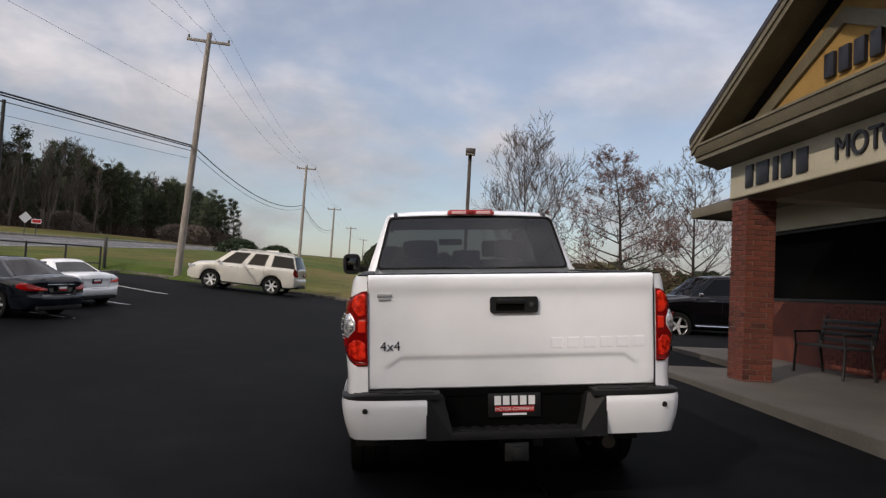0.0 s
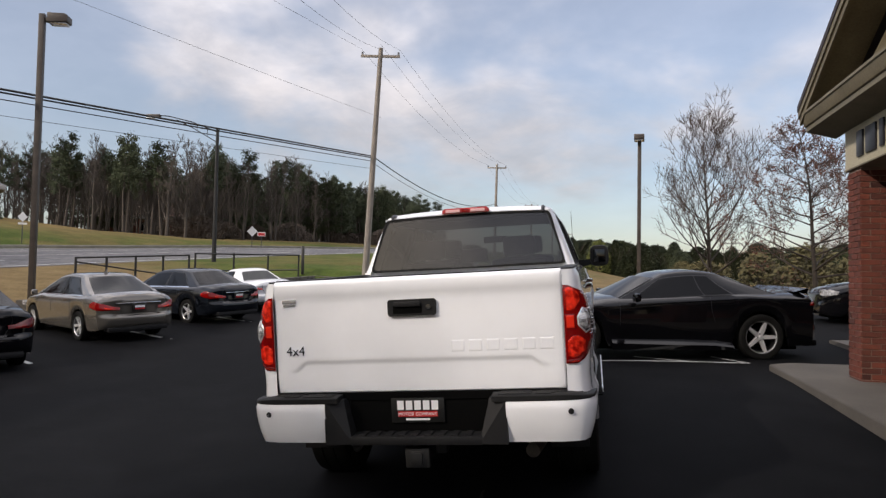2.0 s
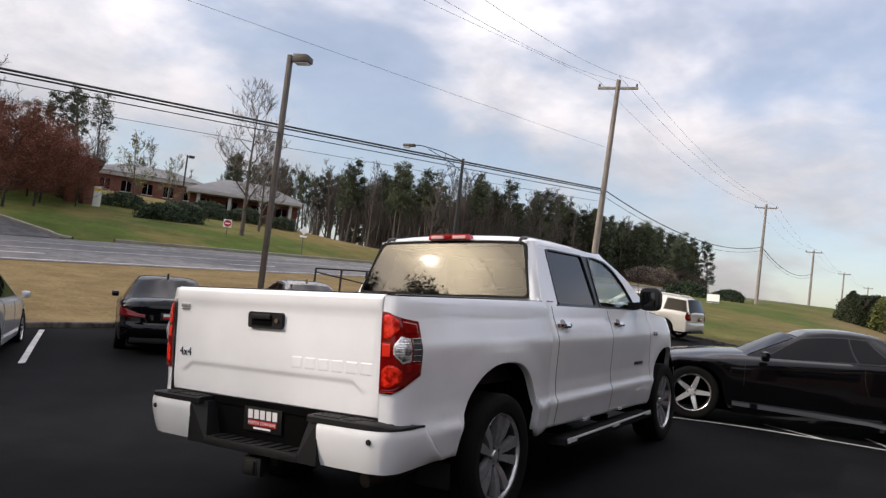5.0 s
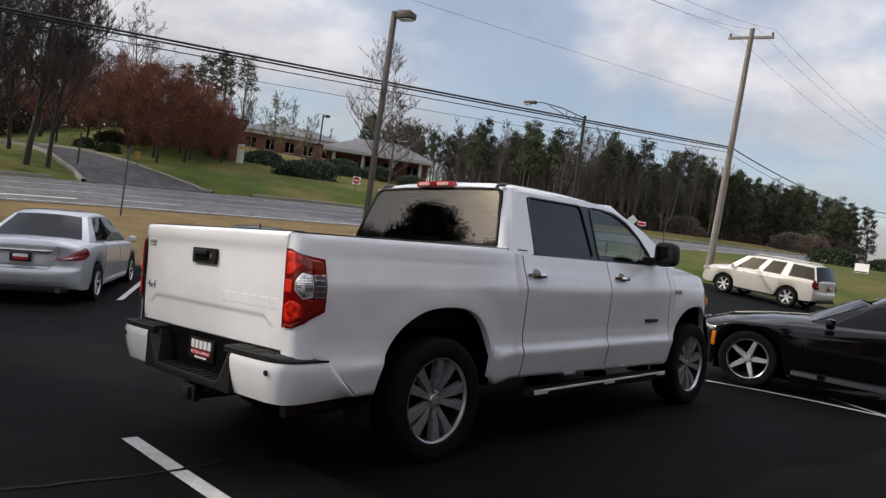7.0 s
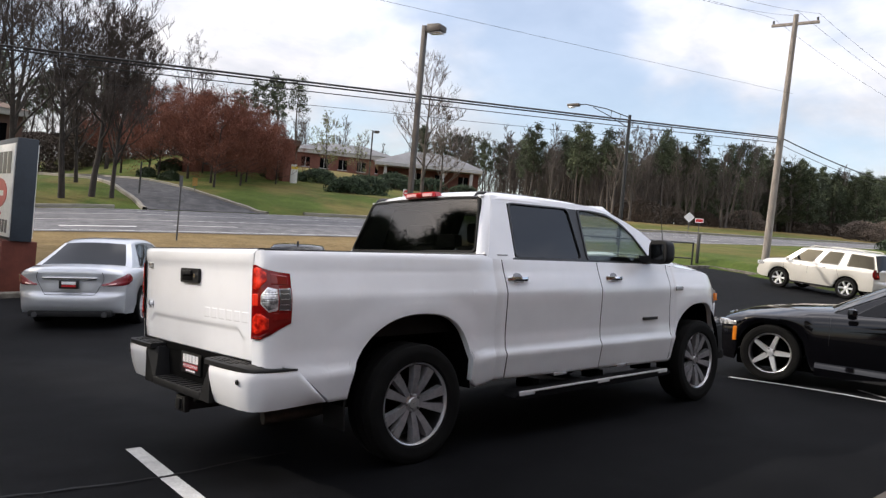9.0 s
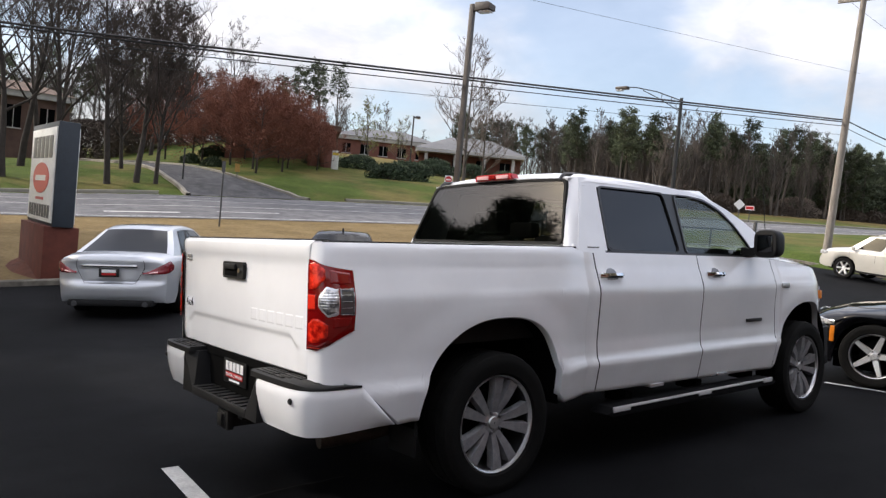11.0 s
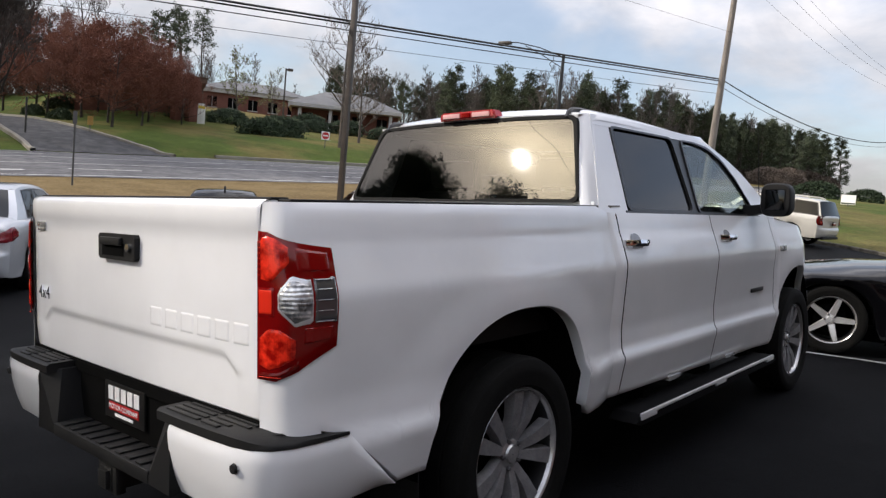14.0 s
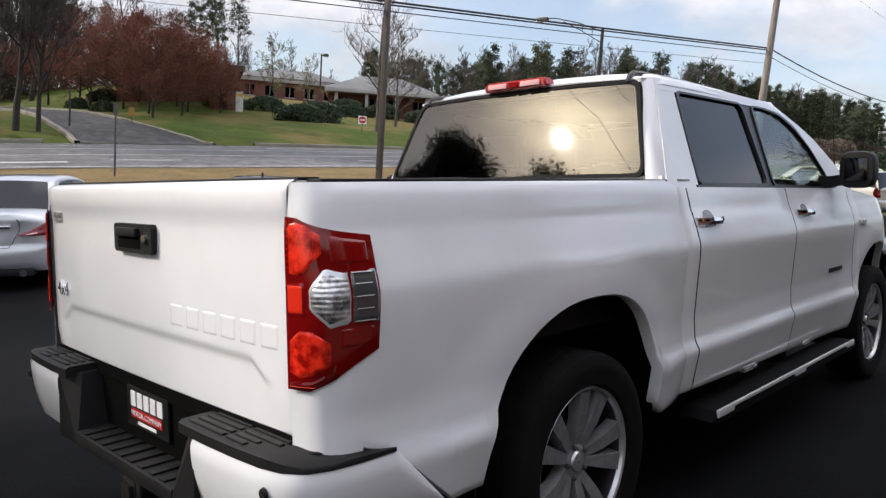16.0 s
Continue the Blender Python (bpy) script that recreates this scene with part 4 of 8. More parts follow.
# rear bumper
bumper = prism("rear_bumper", [(-0.86, 0.14), (-0.86, -0.02), (-0.50, -0.03), (0.50, -0.03), (0.86, -0.02), (0.86, 0.14)], 2, 0.50, 0.715, BLACK_PLASTIC, truck, 0.01, "black bumper with step pads and white painted corners")
# near-black slab on the bumper face; the recess shade is its colour
box("plate_recess", -0.40, 0.40, -0.036, -0.028, 0.52, 0.70, WELL, bumper, 0.004)
# near-black block added below the gate to darken the open gap
box("gate_gap", -0.838, 0.838, 0.0, 0.09, 0.70, 0.745, WELL, truck, 0.0)
# step tread in the middle: a lower shelf in front of the plate
bm = bmesh.new()
add_box(bm, -0.38, 0.38, -0.155, 0.0, 0.465, 0.515, 0.012)
part("middle_step", bm, BLACK_PLASTIC, bumper)
for k in range(9):
    box("step_ridge", -0.33 + k * 0.076, -0.29 + k * 0.076, -0.145, -0.02, 0.514, 0.522, BLACK_PLASTIC, bumper, 0.002)
for sg in (1, -1):
    # slanted cheek between the plate recess and the corner pad
    vs = [(sg * a, b, c) for a, b, c in ((0.36, -0.15, 0.47), (0.52, -0.155, 0.47), (0.52, -0.15, 0.712), (0.42, -0.10, 0.712), (0.36, 0.02, 0.47), (0.52, 0.06, 0.47), (0.52, 0.06, 0.712), (0.42, 0.04, 0.712))]
    raw("bumper_cheek", vs, [(0, 1, 2, 3), (4, 7, 6, 5), (0, 4, 5, 1), (3, 2, 6, 7), (1, 5, 6, 2), (0, 3, 7, 4)], BLACK_PLASTIC, bumper)
    # rubber step pad on top of the corner
    bm = bmesh.new()
    outer = ((0.44, -0.152), (0.60, -0.154), (0.74, -0.150), (0.84, -0.143), (0.910, -0.126), (0.960, -0.090), (0.988, -0.03), (0.998, 0.05), (1.001, 0.12), (1.002, 0.165))
    inner = ((0.44, 0.02), (0.60, 0.02), (0.74, 0.02), (0.82, 0.02), (0.86, 0.022), (0.89, 0.03), (0.925, 0.05), (0.955, 0.085), (0.983, 0.13), (0.998, 0.165))
    rows = []
    for k, ((ox, oy), (ix, iy)) in enumerate(zip(outer, inner)):
        zt = 0.736 - 0.020 * smoothstep(3, 6, k) - 0.006 * smoothstep(6, 9, k)
        rows.append([(sg * ox, oy, 0.700), (sg * ox, oy, zt - 0.008), (sg * lerp(ox, ix, 0.07), lerp(oy, iy, 0.07), zt), (sg * lerp(ox, ix, 0.5), lerp(oy, iy, 0.5), zt + 0.001), (sg * ix, iy, zt), (sg * ix, iy, 0.700)])
    v = add_grid(bm, rows)
    bm.faces.new(v[0])
    bm.faces.new(v[-1])
    pad = part("step_pad", bm, BLACK_PLASTIC, bumper, "", 50)
    for k in range(5):
        y0 = -0.138 + k * 0.028
        for x0, x1 in ((0.475, 0.655), (0.675, 0.84 - 0.02 * (4 - k) * (k < 2))):
            box("pad_ridge", *sorted((sg * x0, sg * x1)), y0, y0 + 0.017, 0.735, 0.7415, BLACK_PLASTIC, pad, 0.003)
    for k in range(3):
        bm = bmesh.new()
        add_box(bm, -0.012, 0.012, -0.035, 0.035, 0.0, 0.008, 0.003, pose(sg * (0.872 + 0.024 * k), -0.085 + 0.042 * k, 0.722 - 0.0025 * k, 0, 0, sg * (-50 + 12 * k)))
        part("pad_ridge", bm, BLACK_PLASTIC, pad)
    # painted corner: a curved shell from the cheek round to the wheel arch
    bm = bmesh.new()
    plan = ((0.515, -0.158), (0.62, -0.160), (0.75, -0.155), (0.84, -0.149), (0.915, -0.131), (0.965, -0.093), (0.993, -0.03), (1.003, 0.05), (1.006, 0.12), (1.006, 0.165), (1.007, 0.23), (1.006, 0.30), (1.004, 0.362))
    grid = []
    for i, (px, py) in enumerate(plan):
        zt = 0.708 if py < 0.165 else lerp(0.708, 0.500, (py - 0.165) / 0.197)
        zb = lerp(0.474, 0.486, smoothstep(-0.05, 0.36, py))
        col = []
        for k in range(9):
            f = k / 8
            z = lerp(zb, zt, f)
            tuck = 0.045 * (1 - f) ** 2.2 + 0.012 * smoothstep(0.85, 1.0, f)
            nx, ny = (0, 1) if i < 3 else ((-0.5, 0.86) if i < 5 else (-0.9, 0.4) if i < 7 else (-1, 0))
            col.append((sg * (px + nx * tuck), py + ny * tuck, z))
        col.insert(0, (sg * (px - 0.05), py + (0.05 if py < 0 else 0.0), zb + 0.004))
        grid.append(col)
    add_grid(bm, grid)
    corner_ob = part("bumper_corner", bm, WHITE_PAINT, bumper, "white painted bumper corner", 50)
    bm = bmesh.new()
    add_lathe(bm, [(-0.004, 0.016), (0.004, 0.013), (0.004, 0.001)], 16)
    bmesh.ops.rotate(bm, matrix=Matrix.Rotation(radians(-90), 3, 'Z'), verts=bm.verts)
    bmesh.ops.translate(bm, vec=(sg * 0.862, -0.147, 0.642), verts=bm.verts)
    part("parking_sensor", bm, BLACK_PLASTIC, corner_ob)
plate = box("licence_plate", -0.155, 0.155, -0.050, -0.040, 0.570, 0.708, PLATE_BLACK, bumper, 0.004, "black dealer plate with a red ribbon")
for k in range(5):
    box("plate_block", -0.118 + k * 0.050, -0.080 + k * 0.050, -0.0525, -0.048, 0.642, 0.694, PLATE_WHITE, plate, 0.0)
box("plate_ribbon", -0.115, 0.115, -0.052, -0.048, 0.603, 0.634, PLATE_RED, plate, 0.0)
writing("plate_words", "MOTOR COMPANY", 0.026, PLATE_WHITE, plate, pose(0, -0.0535, 0.618, 90, 0, 0), 0.0005)
box("plate_bar", -0.07, 0.07, -0.0515, -0.048, 0.583, 0.594, PLATE_WHITE, plate, 0.0)
bm = bmesh.new()
add_box(bm, -0.045, 0.045, -0.12, 0.3, 0.34, 0.43, 0.008)
add_box(bm, -0.032, 0.032, -0.135, -0.1, 0.352, 0.418, 0.004)
add_box(bm, -0.07, 0.07, -0.115, -0.075, 0.33, 0.44, 0.01)
part("tow_hitch", bm, BLACK_STEEL, truck)
box("wiring_socket", 0.10, 0.16, -0.07, 0.02, 0.40, 0.46, BLACK_PLASTIC, truck, 0.008)
tube("exhaust_pipe", [(0.62, 0.15, 0.36), (0.66, 0.45, 0.37), (0.66, 0.9, 0.42)], 0.042, STEEL, truck, 12)
for sg in (1, -1):
    bm = bmesh.new()
    add_box(bm, *sorted((sg * 0.70, sg * 0.935)), 0.535, 0.55, 0.28, 0.58, 0.006)
    part("mud_flap", bm, BLACK_PLASTIC, truck)
box("rear_axle", -0.8, 0.8, REAR_Y - 0.07, REAR_Y + 0.07, 0.32, 0.46, WELL, truck, 0.02)
tube("spare_wheel", [(0, 0.55, 0.40), (0, 0.55, 0.56)], 0.36, RUBBER, truck, 28)

# wheels
for yy in (REAR_Y, FRONT_Y):
    for sg in (1, -1):
        wheel(truck, sg * 0.855, stretch_y(yy), HUB_Z, 0.402, 0.27, 0.277, "pairs", sg, SPOKE_GREY)

# side steps
for sg in (1, -1):
    step = prism("running_board", [(2.0, 0.335), (2.06, 0.375), (4.10, 0.375), (4.16, 0.335), (4.1, 0.315), (2.06, 0.315)], 0, *sorted((sg * 0.88, sg * 1.035)), BOARD, truck, 0.008, "black running board with a bright edge strip")
    for a, b in ((2.05, 2.22), (2.22, 3.02), (3.02, 3.18), (3.18, 3.94), (3.94, 4.08)):
        wide = 0.026 if b - a < 0.3 else 0.008
        box("step_strip", *sorted((sg * 1.030, sg * 1.042)), a, b, 0.372 - wide, 0.380, STRIP, step, 0.002)
    for a in (2.35, 3.2, 3.95):
        box("step_bracket", *sorted((sg * 0.72, sg * 0.90)), a, a + 0.08, 0.35, 0.42, WELL, step, 0.01)
    for a in (2.55, 3.40):
        box("sill_tab", *sorted((sg * 0.90, sg * 0.955)), a, a + 0.16, 0.44, 0.462, ALLOY, step, 0.006)

# greenhouse: a leaning side with the window openings between its pillars


def cab_x(z):
    return 0.888 - (z - 1.36) * 0.335 - 0.10 * max(0.0, z - 1.70) ** 1.4


def side_piece(name, pts, mat, parent, lift=0.0, thick=0.03, label=""):
    out = []
    for sg in (1, -1):
        bm = bmesh.new()
        a = [bm.verts.new((sg * (cab_x(z) + lift), y, z)) for y, z in pts]
        b = [bm.verts.new((sg * (cab_x(z) + lift - thick), y, z)) for y, z in pts]
        bm.faces.new(a)
        bm.faces.new(b[::-1])
        for k in range(len(pts)):
            j = (k + 1) % len(pts)
            bm.faces.new((a[k], b[k], b[j], a[j]))
        bmesh.ops.triangulate(bm, faces=[f for f in bm.faces if len(f.verts) > 4])
        out.append(part(name, bm, mat, parent, label))
    return out


def rounded(pts, r=0.045, n=4):
    """A polygon with its corners rounded."""
    out = []
    for i, p in enumerate(pts):
        p = Vector(p)
        a, b = Vector(pts[i - 1]), Vector(pts[(i + 1) % len(pts)])
        da, db = (a - p), (b - p)
        rr = min(r, da.length * 0.45, db.length * 0.45)
        s, e = p + da.normalized() * rr, p + db.normalized() * rr
        for k in range(n + 1):
            t = k / n
            out.append(tuple((1 - t) ** 2 * s + 2 * t * (1 - t) * p + t * t * e))
    return out


REAR_WIN = [(2.165, 1.392), (2.975, 1.382), (2.945, 1.812), (2.215, 1.815)]
FRONT_WIN = [(3.065, 1.380), (4.03, 1.362), (3.965, 1.46), (3.83, 1.605), (3.67, 1.715), (3.49, 1.785), (3.30, 1.808), (3.10, 1.813)]
PILLAR_EDGE = ((4.44, 1.322), (4.36, 1.42), (4.20, 1.535), (3.99, 1.655), (3.80, 1.733), (3.61, 1.797), (3.40, 1.842), (3.25, 1.862))
TOP, LOW = 1.835, 1.365
cab = box("cab_floor", -0.86, 0.86, 1.82, 4.35, 0.50, 0.60, WELL, truck, 0.0)
side_piece("rear_pillar", [(1.84, LOW), (2.14, LOW), (2.192, TOP), (2.02, TOP), (1.94, 1.62)], WHITE_PAINT, truck)
side_piece("roof_rail", [(2.02, TOP - 0.02), (3.32, TOP - 0.018), (3.27, 1.860), (2.8, 1.872), (2.03, 1.872)], WHITE_PAINT, truck)
side_piece("centre_pillar", [(2.985, LOW), (3.055, LOW), (3.09, TOP), (2.955, TOP)], DARK_TRIM, truck, -0.004)
side_piece("front_pillar", [(4.04, LOW - 0.005)] + list(PILLAR_EDGE) + [(3.24, 1.818), (3.30, 1.816), (3.50, 1.795), (3.68, 1.726), (3.845, 1.615), (3.98, 1.468)], WHITE_PAINT, truck)
side_piece("rear_side_window", rounded(REAR_WIN), GLASS_DARK, truck, -0.012, 0.004)
side_piece("front_side_window", rounded(FRONT_WIN, 0.05), GLASS_CLEAR, truck, -0.012, 0.004)
for pts, nm in ((REAR_WIN, "rear_window_seal"), (FRONT_WIN, "front_window_seal")):
    c = Vector((sum(p[0] for p in pts) / len(pts), sum(p[1] for p in pts) / len(pts)))
    for sg in (1, -1):
        bm = bmesh.new()
        ring = rounded(pts)
        rows = []
        for y, z in ring + [ring[0]]:
            d = (Vector((y, z)) - c).normalized() * 0.020
            rows.append([(sg * (cab_x(z) - 0.014), y, z), (sg * (cab_x(z) + 0.003), y, z), (sg * (cab_x(z + d.y) + 0.003), y + d.x, z + d.y), (sg * (cab_x(z + d.y) - 0.01), y + d.x, z + d.y)])
        add_grid(bm, rows)
        part(nm, bm, DARK_TRIM, truck)
# belt moulding under the windows
side_piece("belt_moulding", [(2.12, 1.360), (4.08, 1.344), (4.08, 1.364), (2.12, 1.381)], DARK_TRIM, truck, 0.006)

# roof
ROOF_DROP = ((2.4, 0.0), (2.8, 0.006), (3.1, 0.020), (3.3, 0.038), (3.5, 0.066), (3.64, 0.090))
bm = bmesh.new()
grid = []
for k in range(23):
    y = lerp(1.965, 3.64, k / 22)
    drop = interp(y, ROOF_DROP) + 0.05 * smoothstep(2.10, 1.96, y) ** 2
    grid.append([(x, y - 0.02 * (1 - abs(x) / 0.7) * (1 if k == 0 else 0), z - drop) for x, z in ((-0.722, 1.845), (-0.708, 1.872), (-0.685, 1.890), (-0.655, 1.900), (-0.645, 1.893), (-0.630, 1.893), (-0.62, 1.905), (-0.45, 1.918), (-0.2, 1.926), (0, 1.928), (0.2, 1.926), (0.45, 1.918), (0.62, 1.905), (0.630, 1.893), (0.645, 1.893), (0.655, 1.900), (0.685, 1.890), (0.708, 1.872), (0.722, 1.845))])
add_grid(bm, grid)
roof = part("roof", bm, WHITE_PAINT, truck, "", 40)
for sg in (1, -1):
    tube("roof_ditch_strip", [(sg * 0.6375, 1.935, 1.845), (sg * 0.6375, 1.950, 1.873), (sg * 0.6375, 1.975, 1.888), (sg * 0.6375, 2.05, 1.893), (sg * 0.6375, 2.2, 1.893), (sg * 0.6375, 2.5, 1.893), (sg * 0.6375, 3.1, 1.874), (sg * 0.6375, 3.3, 1.856), (sg * 0.6375, 3.6, 1.806)], 0.015, DARK_TRIM, roof, 6)
box("roof_liner", -0.66, 0.66, 2.02, 3.5, 1.82, 1.835, CABIN, truck, 0.0)
# rear cab panel round the glass


def back_pt(x, z):
    return (x, 1.775 + (z - 1.42) * 0.380 + 0.008 * (x / 0.8) ** 2, z)


bm = bmesh.new()
grid = []
for i in range(17):
    u = lerp(-1, 1, i / 16)
    col = []
    for j in range(9):
        z = lerp(1.426, 1.842 + 0.014 * (1 - u * u), j / 8)
        p = back_pt(u * lerp(0.796, 0.680, (z - 1.437) / 0.388), z)
        col.append((p[0], p[1] - 0.004, p[2]))
    grid.append(col)
add_grid(bm, grid)
part("rear_window", bm, GLASS_REAR, truck, "tinted rear window mirroring the sky", 80)
def glass_outline(off, r):
    """The rounded outline of the rear window, let out by off."""
    pts = [(-0.782 - off, 1.440 - off), (0.782 + off, 1.440 - off), (0.668 + off, 1.832 + off), (0.35, 1.843 + off), (-0.35, 1.843 + off), (-0.668 - off, 1.832 + off)]
    return rounded(pts, r, 6)


bm = bmesh.new()
rows = []
for (x, z), (xo, zo) in zip(glass_outline(0.008, 0.045), glass_outline(0.026, 0.05)):
    a, b = back_pt(x, z), back_pt(xo, zo)
    rows.append([(a[0], a[1] - 0.005, a[2]), (a[0], a[1] - 0.010, a[2]), (b[0], b[1] - 0.012, b[2]), (b[0], b[1] + 0.012, b[2])])
rows.append(rows[0])
add_grid(bm, rows)
part("rear_window_seal", bm, SEAL_RUBBER, truck)
for sg in (1, -1):
    bm = bmesh.new()
    grid = []
    for k in range(9):
        z = lerp(1.36, 1.872, k / 8)
        xi = lerp(0.815, 0.655, (z - 1.4) / 0.45)
        a = back_pt(xi, z)
        xo = cab_x(z)
        yo = lerp(1.84, 2.03, (z - 1.36) / 0.5) + 0.02
        row = [(sg * xi, a[1], z)]
        for f in (0.35, 0.65, 0.85, 0.95, 1.0):
            row.append((sg * lerp(xi, xo, f), lerp(a[1], yo, f ** 3.0), z))
        grid.append(row)
    add_grid(bm, grid)
    part("cab_corner", bm, WHITE_PAINT, truck, "", 60)
bm = bmesh.new()
rows = []
for k in range(13):
    x = lerp(-0.70, 0.70, k / 12)
    t = (x / 0.7) ** 2
    b = back_pt(x, 1.868 - 0.022 * t)
    rows.append([(x, b[1] - 0.003, b[2] - 0.004), (x, b[1] - 0.008, b[2] + 0.012), (x, 1.972 + 0.03 * t - 0.01, 1.888 - 0.022 * t)])
add_grid(bm, rows)
part("roof_rear_edge", bm, WHITE_PAINT, truck, "", 60)
box("cab_back_wall", -0.87, 0.87, 1.815, 1.835, 0.55, 1.42, WHITE_PAINT, truck, 0.004)
bm = bmesh.new()
add_prism(bm, [(-0.205, 1.872), (0.205, 1.872), (0.190, 1.918), (-0.190, 1.918)], 1, 1.905, 1.985)
bmesh.ops.bevel(bm, geom=list(bm.edges), offset=0.01, segments=2, affect='EDGES')
chm = part("high_brake_lamp", bm, material("rose_red_lens", (0.42, 0.035, 0.045), 0.14, 0.0, 0.6, 0.3), truck, "red high brake lamp with a clear centre")
box("lamp_cell", -0.030, 0.030, 1.897, 1.907, 1.882, 1.908, RED_SMOOTH, chm, 0.003)
for sg in (1, -1):
    box("cargo_lens", *sorted((sg * 0.045, sg * 0.165)), 1.897, 1.907, 1.882, 1.908, PINK_LENS, chm, 0.003)

# windscreen, bonnet, front
bm = bmesh.new()
grid = []
for k in range(7):
    f = k / 6
    z = lerp(1.31, 1.838, f)
    y = lerp(4.60, 3.68, f)
    xw = lerp(0.80, 0.66, f)
    grid.append([(x * xw, y - 0.13 * (x ** 2), z) for x in (-1, -0.8, -0.4, 0, 0.4, 0.8, 1)])
add_grid(bm, grid)
part("windscreen", bm, GLASS_CLEAR, truck)
for sg in (1, -1):
    bm = bmesh.new()
    rows = []
    for y, z in PILLAR_EDGE:
        f = (z - 1.31) / 0.528
        rows.append([(sg * cab_x(z), y, z), (sg * lerp(cab_x(z), lerp(0.80, 0.66, f), 0.5), max(y, lerp(4.47, 3.55, f)) + 0.01, z + 0.01), (sg * lerp(0.80, 0.66, f), lerp(4.47, 3.55, f), z)])
    add_grid(bm, rows)
    part("windscreen_pillar", bm, WHITE_PAINT, truck, "", 50)
bm = bmesh.new()
grid = []
for k in range(15):
    y = lerp(4.25, 5.60, k / 14)
    zt = top_z(y) + 0.004
    xe = side_x(y, zt) - 0.01
    crown = 0.085 * smoothstep(5.75, 4.9, y)
    grid.append([(x * xe, y + 0.10 * (1 - x * x), zt + crown * (1 - abs(x) ** 3) + 0.018 * smoothstep(0.62, 0.72, abs(x)) * smoothstep(1.0, 0.8, abs(x))) for x in (-1, -0.9, -0.75, -0.65, -0.4, 0, 0.4, 0.65, 0.75, 0.9, 1)])
add_grid(bm, grid)
part("bonnet", bm, WHITE_PAINT, truck, "", 50)
box("grille", -0.56, 0.56, 5.62, 5.70, 0.78, 1.12, BLACK_PLASTIC, truck, 0.03)
for k in range(4):
    box("grille_bar", -0.55, 0.55, 5.69, 5.72, 0.82 + k * 0.075, 0.845 + k * 0.075, CHROME, truck, 0.006)
bm = bmesh.new()
add_prism(bm, [(-0.945, 5.20), (-0.90, 5.46), (-0.75, 5.64), (-0.4, 5.70), (0.4, 5.70), (0.75, 5.64), (0.90, 5.46), (0.945, 5.20), (0.8, 5.2), (-0.8, 5.2)], 2, 0.42, 0.74)
bmesh.ops.bevel(bm, geom=list(bm.edges), offset=0.025, segments=2, affect='EDGES')
fb = part("front_bumper", bm, BLACK_PLASTIC, truck)
box("bumper_valance", -0.85, 0.85, 5.22, 5.60, 0.34, 0.44, BLACK_PLASTIC, fb, 0.02)
